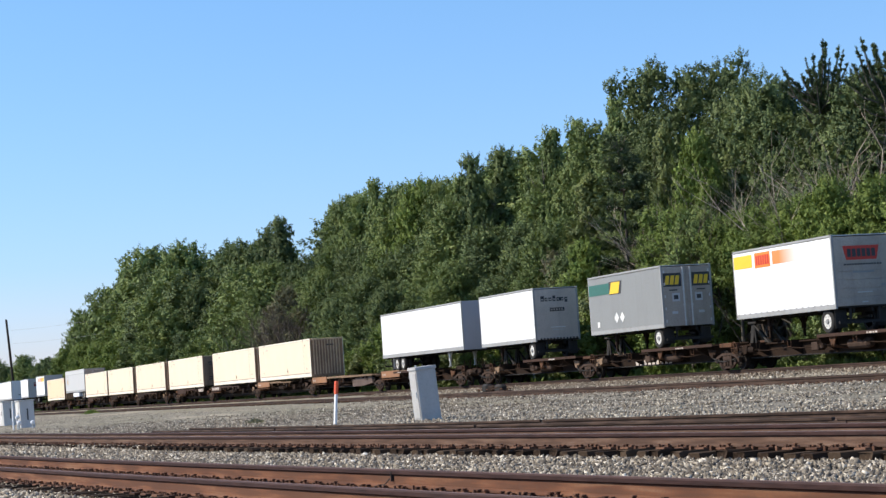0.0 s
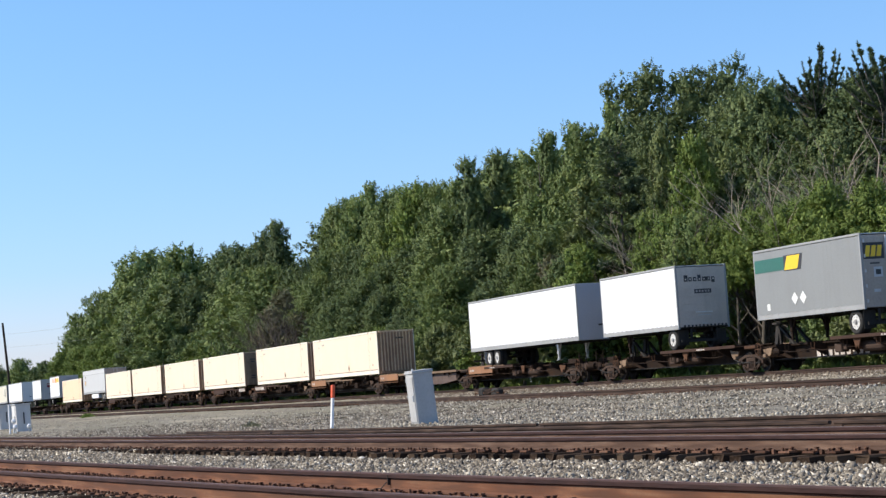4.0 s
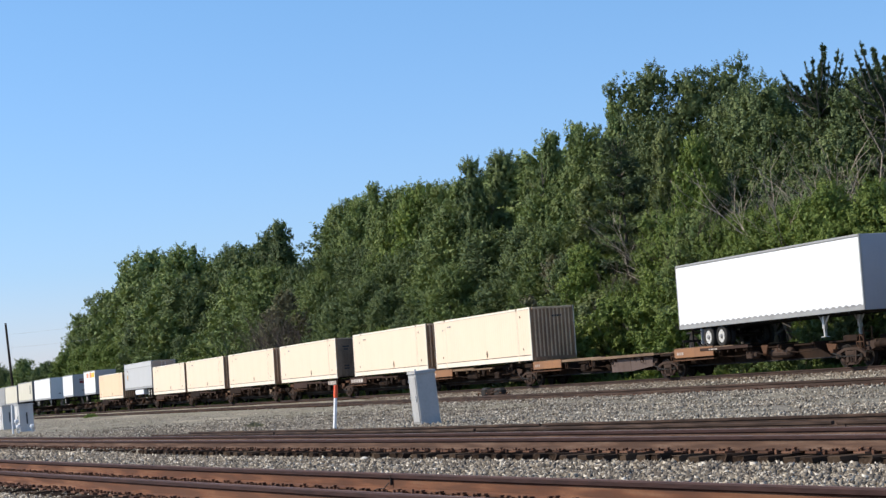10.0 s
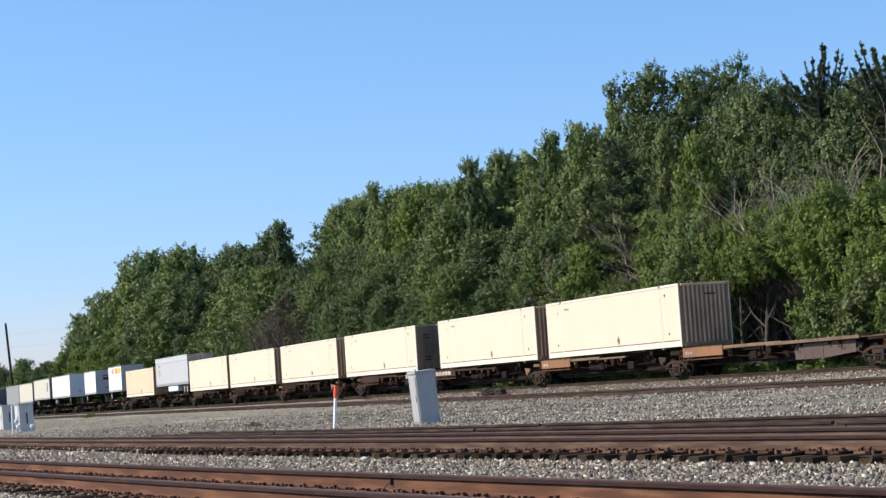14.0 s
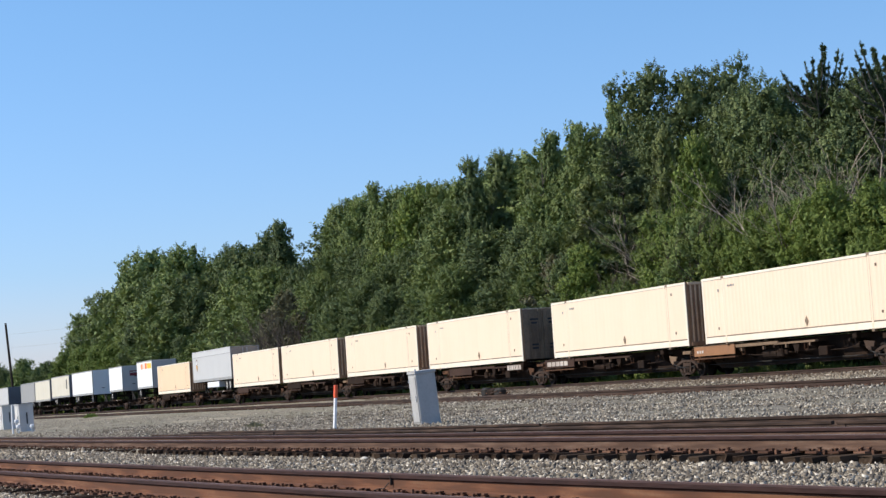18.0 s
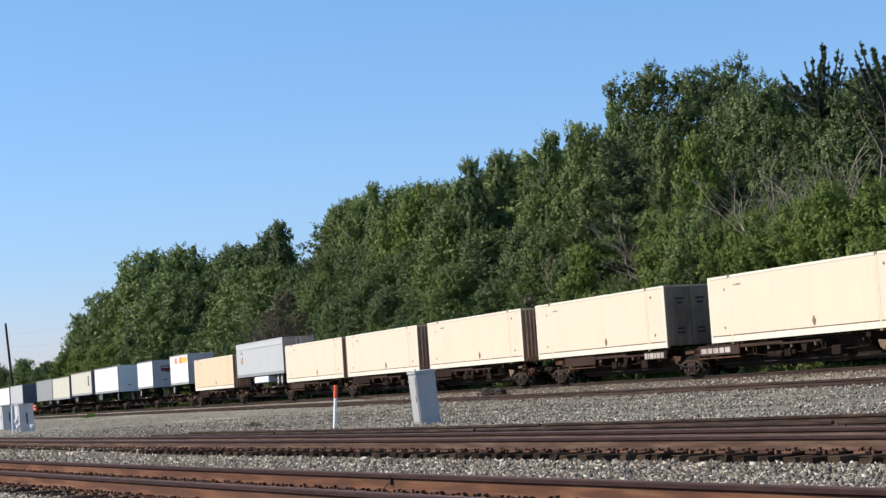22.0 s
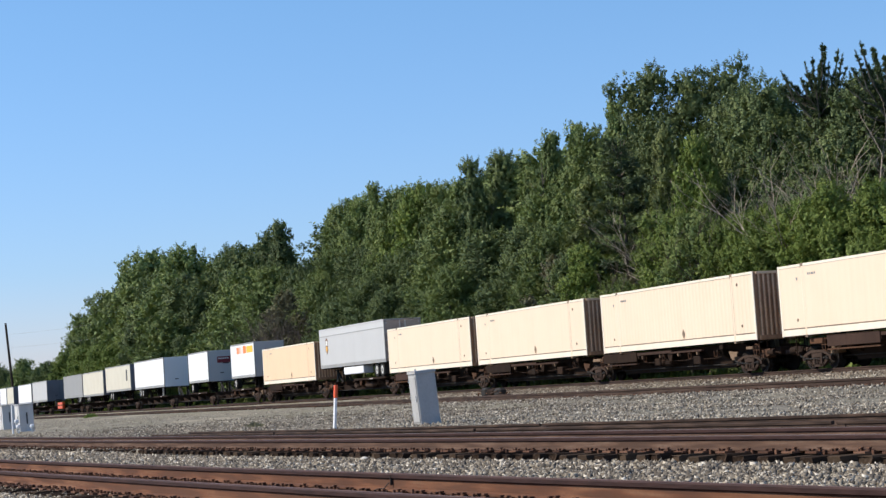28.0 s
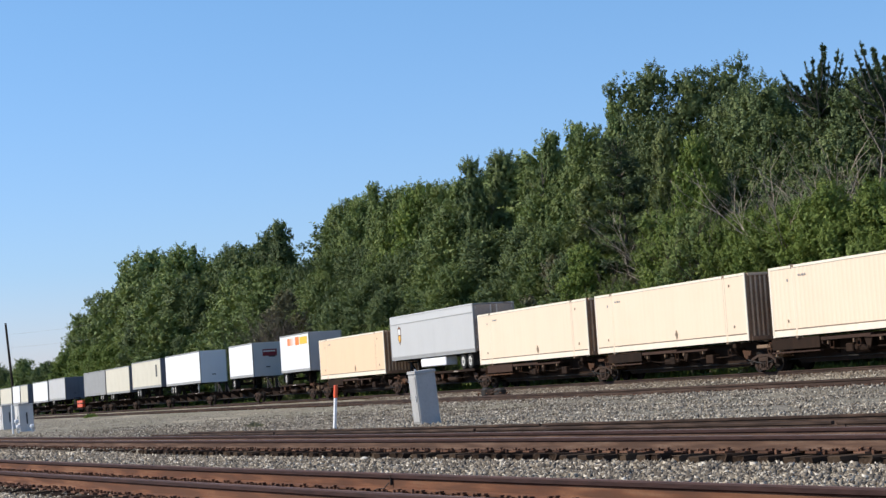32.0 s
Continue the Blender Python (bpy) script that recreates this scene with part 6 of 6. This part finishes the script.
def wood():
    base = [broadleaf(11, 16, 7.5, 42, 42000, 0.145, M_LEAF, billow=0.088, up=0.8), broadleaf(12, 16, 6.2, 40, 36000, 0.145, M_LEAF_OLIVE, billow=0.09, up=1.0, shape="cone"), broadleaf(13, 16, 9.0, 48, 46000, 0.145, M_LEAF, billow=0.092, up=0.6),
            broadleaf(14, 16, 7.8, 44, 40000, 0.16, M_LEAF_BRIGHT, 0.06, 0.085, up=0.45), broadleaf(15, 16, 5.2, 36, 30000, 0.145, M_LEAF, billow=0.09, up=1.0, shape="cone")]
    far = [broadleaf(21, 16, 7.0, 44, 21000, 0.21, M_LEAF_DARK, 0.08, 0.085), broadleaf(22, 16, 9.0, 54, 25000, 0.21, M_LEAF, 0.08, 0.085), broadleaf(23, 16, 6.0, 40, 19000, 0.21, M_LEAF_DARK, 0.08, 0.085),
           broadleaf(24, 16, 9.0, 50, 22000, 0.22, M_LEAF_BRIGHT, 0.05, 0.085)]
    bush = [broadleaf(31, 6, 6.0, 34, 16000, 0.145, M_LEAF_BRIGHT, 0.0, 0.11, 0.4), broadleaf(32, 6, 5.0, 28, 13000, 0.145, M_LEAF, 0.0, 0.11, 0.4), broadleaf(33, 6, 5.5, 30, 14000, 0.145, M_LEAF_OLIVE, 0.0, 0.11, 0.4)]
    dark = tagged(broadleaf(17, 16, 8.0, 44, 38000, 0.145, M_LEAF_DARK, billow=0.09, up=0.6), "dark green broadleaf tree with the wood's shade put into its leaf colour", "tree", "trees of the wood")
    pointed = tagged(broadleaf(18, 16, 7.0, 46, 36000, 0.16, M_LEAF_DARK, billow=0.09, up=1.1, shape="cone"), "dark green tree with a pointed crown", "tree", "trees of the wood")
    canopy_tree = tagged(broadleaf(16, 16, 9.0, 34, 34000, 0.16, M_LEAF_BRIGHT, 0.62, 0.075, up=0.45), "fresh green tree with a dark hollow under its crown", "tree", "trees of the wood")
    oak = tagged(broadleaf(19, 22, 11.0, 62, 66000, 0.15, M_LEAF_DARK, 0.42, 0.068, 0.6, "wide", 0.18), "tall spreading tree with sky showing through its crown", "tree", "trees of the wood")
    hollow = tagged(broadleaf(20, 16, 8.5, 38, 34000, 0.16, M_LEAF_DARK, 0.5, 0.09, up=0.6), "dark green tree with a high crown over shade", "tree", "trees of the wood")
    width = dict(zip(base + far + [dark], (7.5, 6.2, 9.0, 7.8, 5.2, 7.0, 9.0, 6.0, 9.0, 8.0)))
    labels = ["tall broadleaf tree with a dense green crown", "olive-green tree with upright leafy shoots", "wide dark green broadleaf tree", "fresh bright green broadleaf tree", "slender green tree with a narrow crown"]
    for t, l in zip(base, labels):
        tagged(t, l, "tree", "trees of the wood")
    for t in far:
        tagged(t, "green broadleaf tree far down the line", "tree", "trees of the wood")
    for t, l in zip(bush, ("bright green bush at the wood's edge", "dark green bush at the wood's edge", "olive-green bush at the wood's edge")):
        t.name = "bush"
        tagged(t, l, "bush", "bushes along the wood")
    rnd = random.Random(5)
    used = set()

    def plant(kind, x, y, h, squash=1.0):
        sc = h / (6.0 if kind in bush else 22.0 if kind == oak else 16.0)
        m = pose(x, y, ground_z(x, y) - 0.15, rnd.uniform(-4, 4), rnd.uniform(-4, 4), rnd.uniform(0, 360)) @ Matrix.Diagonal((sc * squash, sc * squash, sc, 1))
        if kind in used:
            copy_thing(kind, m @ Matrix.Diagonal([1 / s for s in kind.scale] + [1]))
        else:
            used.add(kind)
            kind.matrix_basis = m

    # crowns that make the skyline: x, y, height of the top, width of the crown's tip
    grove = [(-507.0, 61, 15.4, 7), (-473.0, 62, 13.7, 6.5), (-454.9, 61, 14.6, 4.1), (-437.6, 62, 12.8, 3.1), (-364.0, 60, 19.9, 4.0), (-347.0, 61, 23.0, 5.0), (-333.7, 62, 24.7, 4.5),
             (-299.2, 60, 25.9, 6.8), (-275.8, 61, 24.7, 5.4), (-260.7, 62, 22.7, 3.6), (-244.3, 60, 21.6, 1.8), (-239.3, 61, 21.0, 2.0), (-233.6, 62, 22.4, 2.5)]
    upright = [(-205.4, 63, 22.6, 1.6), (-196.6, 61, 22.3, 1.9), (-199.7, 64, 23.6, 3.1), (-177.8, 60, 22.7, 1.7), (-181.3, 63, 22.0, 1.9), (-170.5, 61, 21.5, 2.1),
               (-172.1, 64, 21.0, 2.7), (-157.3, 60, 20.1, 1.6), (-150.9, 63, 21.2, 1.7), (-143.5, 61, 19.8, 1.6), (-148.2, 64, 21.3, 1.6), (-136.4, 60, 21.5, 1.6), (-138.1, 63, 22.4, 1.8), (-130.6, 61, 22.8, 1.5)]
    shoulder = [(-193.0, 61, 21.8, 3.2), (-187.2, 61, 21.6, 3.2), (-176.0, 61, 21.0, 3.2), (-166.5, 61, 20.4, 3.2), (-158.6, 61, 19.6, 3.0), (-143.5, 62, 19.6, 2.8), (-134.0, 62, 20.6, 2.6), (-129.0, 62, 20.8, 2.4)]
    rounded = [(-108.9, 61, 19.8, 1.9), (-103.5, 60, 19.6, 2.3), (-104.5, 62, 18.9, 1.9), (-92.9, 60, 17.4, 3.2), (-98.0, 60, 16.0, 2.8), (-102.0, 60, 17.0, 2.6), (-84.2, 60, 16.6, 3.0)]
    for row, kinds in ((grove, far[:3]), (upright, (base[0], base[1], base[4])), (shoulder, (base[0], base[2])), (rounded, (dark,))):
        for x, y, top, tip in row:
            h = top - ground_z(x, y)
            want = tip * 2.5 * 16 / h
            kind = min(kinds, key=lambda q: abs(width[q] - want) + rnd.uniform(0, 1.6))
            plant(kind, x, y, h, min(1.2, max(0.85, want / width[kind])))
    for x, y, top, wide in ((-219.6, 61, 22.7, 1.0), (-150.6, 59, 21.0, 0.8), (-152.3, 61, 21.6, 0.9)):
        plant(pointed, x, y, top - ground_z(x, y), wide)
    plant(base[3], -171.5, 60.5, 20.4, 0.8)
    for x, y, h in ((-330.0, 50.5, 9.0), (-323.0, 49.8, 10.6), (-314.0, 50.4, 11.2), (-305.0, 49.8, 11.0), (-297.0, 50.4, 10.8), (-289.0, 49.8, 10.6), (-281.0, 50.2, 10.2), (-273.0, 50.4, 9.0)):
        plant(far[3], x, y, h, 1.15)
    plant(oak, -117.2, 60.0, 22.2, 0.9)
    # lower ranks that fill the wood below them
    for y, gap, lo, hi in ((53.0, 6.0, 0.42, 0.66), (57.0, 4.6, 0.62, 0.86), (67.0, 4.2, 0.88, 0.97)):
        x = -62.0
        while x > {53.0: -335, 57.0: -358, 67.0: -410}[y]:
            yy = y + rnd.uniform(-1.5, 1.5) + (3.5 if y < 60 and x > -117 else 0)
            top = canopy(x, yy) - ground_z(x, yy)
            grown = top * rnd.uniform(lo, hi) * (0.88 if x * 54 / yy < -285 else 1.0)
            if y > 60 and -147 < x < -116:
                grown *= 0.8
            if y > 60 and -241 < x < -222:
                grown *= 0.78
            if x > -215 and (y < 60 or x > -140):
                if y > 54 or x < -117 and abs(x + 186) > 6:
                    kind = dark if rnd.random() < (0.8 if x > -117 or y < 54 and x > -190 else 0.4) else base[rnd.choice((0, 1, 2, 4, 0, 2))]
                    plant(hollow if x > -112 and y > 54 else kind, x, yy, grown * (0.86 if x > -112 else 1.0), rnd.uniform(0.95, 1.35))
                x -= gap * rnd.uniform(0.75, 1.25)
            else:
                plant(far[3 if y < 54 and x < -320 else rnd.randrange(3)], x, yy, grown, rnd.uniform(1.0, 1.5))
                x -= gap * 1.25 * rnd.uniform(0.75, 1.25)
    # fresh young trees along the front: x, y, height of the top
    for k, (x, y, top) in enumerate([(-111.1, 50.6, 10.2), (-102.0, 51.2, 11.3), (-95.2, 50.2, 10.4), (-98.6, 51.0, 10.8), (-90.0, 50.6, 10.0), (-92.6, 50.8, 9.8), (-86.1, 51.2, 9.9), (-81.1, 50.2, 10.5), (-83.6, 50.8, 9.9),
                                     (-78.5, 50.6, 10.3), (-74.0, 50.4, 10.0), (-103.8, 49.2, 7.2), (-77.3, 49.2, 7.2), (-108.2, 49.8, 7.6)]):
        plant(canopy_tree if -93 < x < -83 else base[(3, 3, 0, 3, 3, 2)[k % 6]], x, y, top - ground_z(x, y), (0.95, 0.9, 1.1, 0.85)[k % 4])
    x = -40.0
    while x > -270:
        if -93.5 < x < -82:
            plant(bush[1], x, 49.6, rnd.uniform(1.8, 2.8), 1.4)
        else:
            plant(bush[rnd.randrange(3)], x, 49.0 + rnd.uniform(-0.8, 1.2), rnd.uniform(3.6, 6.2) * (0.7 if abs(x + 112) < 5 else 1), rnd.uniform(0.9, 1.2))
        x -= rnd.uniform(3.0, 4.6) if x > -170 else 6.5
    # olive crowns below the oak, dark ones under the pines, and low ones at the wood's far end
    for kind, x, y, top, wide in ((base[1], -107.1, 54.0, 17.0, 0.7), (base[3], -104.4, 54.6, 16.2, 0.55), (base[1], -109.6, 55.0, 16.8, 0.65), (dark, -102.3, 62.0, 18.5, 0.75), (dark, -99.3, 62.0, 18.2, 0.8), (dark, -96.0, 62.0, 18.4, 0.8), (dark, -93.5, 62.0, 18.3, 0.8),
                                 (far[0], -431.0, 61.0, 11.6, 1.2), (far[2], -412.5, 60.0, 12.4, 1.2), (far[0], -503.0, 62.0, 13.0, 1.3), (far[2], -484.0, 62.0, 12.8, 1.3)):
        plant(kind, x, y, top - ground_z(x, y), wide)
    # pines that stand out of the wood
    pine = tagged(plume_pine(41, 21.0, 5.0, 26, 11), "dark pine with upswept boughs above the wood", "pine tree", "pines")
    for k, (x, y, top, turn, wide) in enumerate(((-97.9, 60, 20.2, 20, 0.9), (-90.6, 60, 19.0, 205, 1.1), (-94.3, 61, 18.2, 250, 0.8), (-97.2, 62, 18.4, 70, 0.8))):
        h = top - ground_z(x, y)
        m = pose(x, y, ground_z(x, y), 0, 0, turn) @ Matrix.Diagonal((wide, wide, h / 21.0, 1))
        if k == 0:
            pine.matrix_basis = m
            first = Matrix.Diagonal((1, 1, 21.0 / h, 1))
        else:
            copy_thing(pine, m @ first)
    spruce = tagged(conifer(42, 15.0, 7.4, 12, 15, 0.32), "dark conifer with drooping tiers of boughs", "pine tree", "pines")
    spruce.matrix_basis = pose(-110.6, 52.8, ground_z(-110, 52), 0, 0, 60)
    # leafless trees
    dead = tagged(bare_tree(51, 12, 3, M_DEADWOOD), "leafless grey tree at the wood's edge", "dead tree", "leafless trees")
    dead.matrix_basis = pose(-86.3, 54.5, ground_z(-86, 54), 0, 0, 0) @ Matrix.Scale(1.5, 4)
    for x, y, sc, a in ((-91.0, 54.5, 1.4, 100), (-95.1, 54.5, 1.25, 200), (-103.9, 54.5, 1.35, 40), (-107.6, 54.5, 1.4, 150), (-81.6, 54.8, 1.35, 300)):
        copy_thing(dead, pose(x, y, ground_z(x, y), 0, 0, a) @ Matrix.Scale(sc / 1.5, 4))
    brush = tagged(bare_tree(52, 10, 6, M_BRUSH), "tangle of brown dead stems and twigs", "dead tree", "leafless trees")
    brush.matrix_basis = pose(-105.8, 51.4, ground_z(-105, 51), 0, 0, 0) @ Matrix.Scale(1.1, 4)
    for x, y, sc, a in ((-103.8, 51.6, 0.95, 80), (-107.6, 51.8, 1.0, 140), (-187.0, 50.6, 1.45, 40), (-183.6, 50.4, 1.35, 110), (-180.2, 50.6, 1.3, 170), (-191.0, 50.4, 1.25, 290), (-195.0, 50.8, 1.2, 20),
                        (-92.5, 55.4, 1.3, 30), (-97.4, 55.4, 1.35, 120), (-101.6, 55.2, 1.3, 210), (-88.2, 55.4, 1.25, 310), (-106.2, 55.0, 1.3, 250), (-90.4, 53.6, 1.3, 75), (-94.8, 53.4, 1.35, 165), (-96.4, 54.0, 1.45, 350), (-99.4, 53.2, 1.3, 235), (-101.0, 52.8, 1.25, 10), (-93.2, 52.8, 1.2, 130)):
        copy_thing(brush, pose(x, y, ground_z(x, y), 0, 0, a) @ Matrix.Scale(sc / 1.1, 4))
    dry = tagged(broadleaf(35, 6, 3.2, 24, 9000, 0.09, M_LEAF_DRY, 0.15), "half-dry brownish bush at the wood's edge", "bush", "bushes along the wood")
    dry.name = "bush"
    dry.matrix_basis = pose(-119.8, 52.0, ground_z(-119, 52), 0, 0, 0) @ Matrix.Scale(1.55, 4)
    for x, y, sc in ((-185.5, 50.8, 1.9), (-190.5, 50.9, 1.7), (-104.6, 52.6, 1.6)):
        copy_thing(dry, pose(x, y, ground_z(x, y), 0, 0, x * 7) @ Matrix.Scale(sc / 1.55, 4))


wood()


def stones(name, n, region, size, seed, label, mat=None, patchy=False, lift=0.0):
    """Loose angular stones over a region, each a skewed block."""
    rnd = np.random.RandomState(seed)
    xy = region(rnd, n)
    if patchy:
        keep = np.array([noise.noise(Vector((x * 0.22, y * 0.7, seed))) + 0.5 * noise.noise(Vector((x * 0.9, y * 1.6, seed))) for x, y in xy]) > rnd.uniform(-0.5, 0.4, n)
        xy = xy[keep]
    z = np.array([ground_z(x, y) for x, y in xy])
    octa = np.array([(1, 0, 0), (-1, 0, 0), (0, 1, 0), (0, -1, 0), (0, 0, 1), (0, 0, -1)], float)
    tris = np.array([(0, 2, 4), (2, 1, 4), (1, 3, 4), (3, 0, 4), (2, 0, 5), (1, 2, 5), (3, 1, 5), (0, 3, 5)])
    n = len(xy)
    s = size * rnd.uniform(0.6, 1.5, (n, 1, 1)) * rnd.uniform(0.3, 1.65, (n, 1, 3)) * 1.3
    v = (octa[None] + rnd.uniform(-0.46, 0.46, (n, 6, 3))) * s
    q = rnd.normal(size=(n, 4))
    q /= np.linalg.norm(q, axis=1)[:, None]
    w, x, y, zz = q.T
    R = np.stack([1 - 2 * (y * y + zz * zz), 2 * (x * y - zz * w), 2 * (x * zz + y * w), 2 * (x * y + zz * w), 1 - 2 * (x * x + zz * zz), 2 * (y * zz - x * w),
                  2 * (x * zz - y * w), 2 * (y * zz + x * w), 1 - 2 * (x * x + y * y)], 1).reshape(n, 3, 3)
    v = np.einsum("nij,nkj->nki", R, v)
    v += np.stack([xy[:, 0], xy[:, 1], z + lift + size * rnd.uniform(-0.1, 0.75, n)], 1)[:, None]
    f = (tris[None] + (np.arange(n) * 6)[:, None, None]).reshape(-1, 3)
    ob = new(name, raw_mesh(name, v.reshape(-1, 3), f, mat or M_STONE))
    return tagged(ob, label, "ballast", kind="stuff")


def between(line_a, da, line_b, db, x0, x1, bias=1.0):
    def region(rnd, n):
        xs = x1 + (x0 - x1) * rnd.uniform(0, 1, n) ** bias
        f = rnd.uniform(0, 1, n)
        ya = np.array([line_a(x) for x in xs]) + da
        yb = np.array([line_b(x) for x in xs]) + db
        return np.stack([xs, ya + (yb - ya) * f], 1)
    return region


stones("ballast_stones", 92000, between(track_one, 0.9, track_two, -1.15, -46, -9, 1.0), 0.0195, 61, "loose pale grey ballast stones between the near tracks")
stones("ballast_stones", 26000, between(track_one, -2.6, track_one, -0.85, -40, -12, 1.0), 0.021, 62, "loose grey ballast stones beside the nearest track")
stones("ballast_stones", 16000, between(track_two, -3.5, track_two, -0.9, -95, -45, 1.3), 0.03, 63, "grey ballast stones further along the track")
stones("ballast_stones", 90000, between(loose_far, 0.3, siding, -1.0, -92, -34, 1.0), 0.022, 64, "grey ballast stones on the slope below the siding", None, True)
stones("ballast_stones", 20000, between(loose_far, 1.5, siding, -1.2, -66, -34, 1.0), 0.021, 70, "paler crushed stones high on the slope", M_STONE_PALE, True, 0.012)
stones("ballast_stones", 30000, between(siding, 1.0, train_line, -2.0, -120, -50, 1.0), 0.026, 65, "grey ballast stones between siding and train track")
stones("ballast_stones", 26000, between(train_line, -2.2, train_line, 1.6, -130, -50, 1.0), 0.034, 68, "rust-stained brown ballast stones along the train's track", M_STONE_RUSTY)
stones("ballast_stones", 15000, between(siding, -1.35, siding, 1.2, -110, -40, 1.0), 0.028, 69, "rust-stained stones about the siding's rails", M_STONE_RUSTY)
stones("ballast_stones", 12000, between(track_two, 3.2, siding, -1.2, -110, -62, 1.0), 0.022, 66, "small tan and grey stones along the gravel lane")
stones("ballast_stones", 9000, between(track_two, -0.6, track_two, 0.6, -46, -14, 1.0), 0.024, 67, "grey stones between the rails")


stones("ballast_stones", 9000, between(track_two, 3.0, siding, -1.3, -250, -105, 1.0), 0.022, 84, "scattered tan and dark stones on the gravel lane", None, True)
for x0, x1, a, b, n, lift, seed in ((-46, -12, -1.85, -1.36, 13000, 0.015, 81), (-100, -46, -1.8, -1.2, 14000, 0.03, 82), (-46, -14, 1.05, 1.5, 6000, 0.05, 83)):
    stones("ballast_stones", n, between(track_two, a, track_two, b, x0, x1, 1.0), 0.02 if x1 > -40 else 0.028, seed, "ballast stones heaped against the tie ends", None, False, lift)


def grass(n, place, tall, mat, seed, label, blade=0.07):
    """Grass and weeds: bent blades at the places that place() deals out."""
    rnd = np.random.RandomState(seed)
    x, y, tall_by = place(rnd, n)
    z = np.array([ground_z(a, b) for a, b in zip(x, y)])
    h = rnd.uniform(0.2, 1.0, n) * tall * tall_by
    a = rnd.uniform(0, math.pi, n)
    d = np.stack([np.cos(a), np.sin(a), np.zeros(n)], 1) * blade
    p = np.stack([x, y, z], 1)
    tip = p + np.stack([rnd.normal(size=n) * h * 0.3, rnd.normal(size=n) * h * 0.3, h], 1)
    mid = (p + tip) / 2 + d * 1.6
    v = np.stack([p - d * 0.4, mid, tip, (p + tip) / 2 - d * 1.6], 1).reshape(-1, 3)
    f = np.arange(n * 4).reshape(-1, 4)
    tagged(new("weeds", raw_mesh("weeds", v, f, mat)), label, "grass", kind="stuff")


def beyond_train(rnd, n):
    x = -40 - 190 * rnd.uniform(0, 1, n) ** 1.4
    y = rnd.uniform(44.9, 49.0, n)
    return x, y, np.where(y > 46.5, 1.2, 0.85)


def tufts(spots, spread):
    def place(rnd, n):
        k = rnd.randint(0, len(spots), n)
        c = np.array(spots)[k]
        r = rnd.normal(size=(n, 2)) * spread
        return c[:, 0] + r[:, 0] * 2.5, c[:, 1] + r[:, 1], np.exp(-(r ** 2).sum(1) / (2 * spread ** 2)) + 0.2
    return place


def verge(rnd, n):
    """A ragged strip behind the second track."""
    x = -58 - 62 * rnd.uniform(0, 1, n)
    keep = np.array([noise.noise(Vector((a * 0.35, 3.0, 0))) for a in x])
    y = np.array([track_two(a) for a in x]) + rnd.uniform(1.7, 2.9, n)
    return x, y, np.clip(keep * 1.5 + 0.45, 0.05, 1.2)


grass(12000, beyond_train, 0.75, M_LEAF_BRIGHT, 71, "green grass and weeds beyond the train's track")
grass(700, tufts([(-222.0, 36.6), (-219.0, 36.5)], 0.3), 0.4, M_LEAF_BRIGHT, 72, "yellow-green weeds on the gravel lane")
grass(350, tufts([(-75.0, 19.0), (-78.5, 19.8)], 0.2), 0.2, M_LEAF_DRY, 73, "dry brown weed clumps on the gravel", 0.02)
grass(2600, verge, 0.2, M_LEAF_DRY, 74, "dry weeds and litter behind the second track", 0.025)


def bond_wire(x):
    """A rail joint with its bond wire, on the far rail of the nearest track."""
    y = track_one(x) + 0.755
    j = tagged(empty("bond_wire", pose(x, y - 0.03, NEAR_Z, 0, 0, heading(track_one, x))), "thin dark bond wire hanging at a rail joint", "wire")
    part("joint_gap", box(fresh(), -0.006, 0.006, -0.008, 0.02, -0.12, -0.02), M_BLACK, j)
    part("wire", rod(rod(fresh(), (0, -0.02, -0.09), (-0.05, -0.06, -0.15), 0.006, n=5), (-0.05, -0.06, -0.15), (-0.28, -0.08, -0.17), 0.006, n=5), M_BLACK, j)


bond_wire(-18.6)


def boulder(x, y, r, seed):
    """A pale stone larger than the ballast."""
    rnd = random.Random(seed)
    bm = fresh()
    bmesh.ops.create_icosphere(bm, subdivisions=2, radius=r)
    for v in bm.verts:
        v.co = Vector((v.co.x * 1.35, v.co.y, v.co.z * 0.8)) * (1 + 0.25 * noise.noise(v.co * 9 + Vector((seed, 0, 0)))) + Vector((rnd.uniform(-1, 1), rnd.uniform(-1, 1), rnd.uniform(-1, 1))) * r * 0.05
    ob = part("pale_rock", bm, M_PALESTONE)
    ob.matrix_basis = pose(x, y, ground_z(x, y) + r * 0.55, 0, 0, rnd.uniform(0, 360))
    tagged(ob, "large pale rock lying on the ballast", "rock", "pale rocks")



boulder(-30.9, 9.65, 0.062, 3)
boulder(-36.4, 9.55, 0.042, 8)
boulder(-29.8, 9.1, 0.035, 11)


# ---- what moves ----
def motions():
    for ob, x in MOVING:
        walk(ob, [(float(t), at_train(x + travel(t))) for t in range(33)])
    n = 236
    times = [32.0 * i / n for i in range(n + 1)]
    for w, q in WHEELSETS:
        walk(w, [(t, pose(q, 0, 0.455, 0, math.degrees(travel(round(t * FPS) / FPS) / 0.455), 0)) for t in times])


motions()
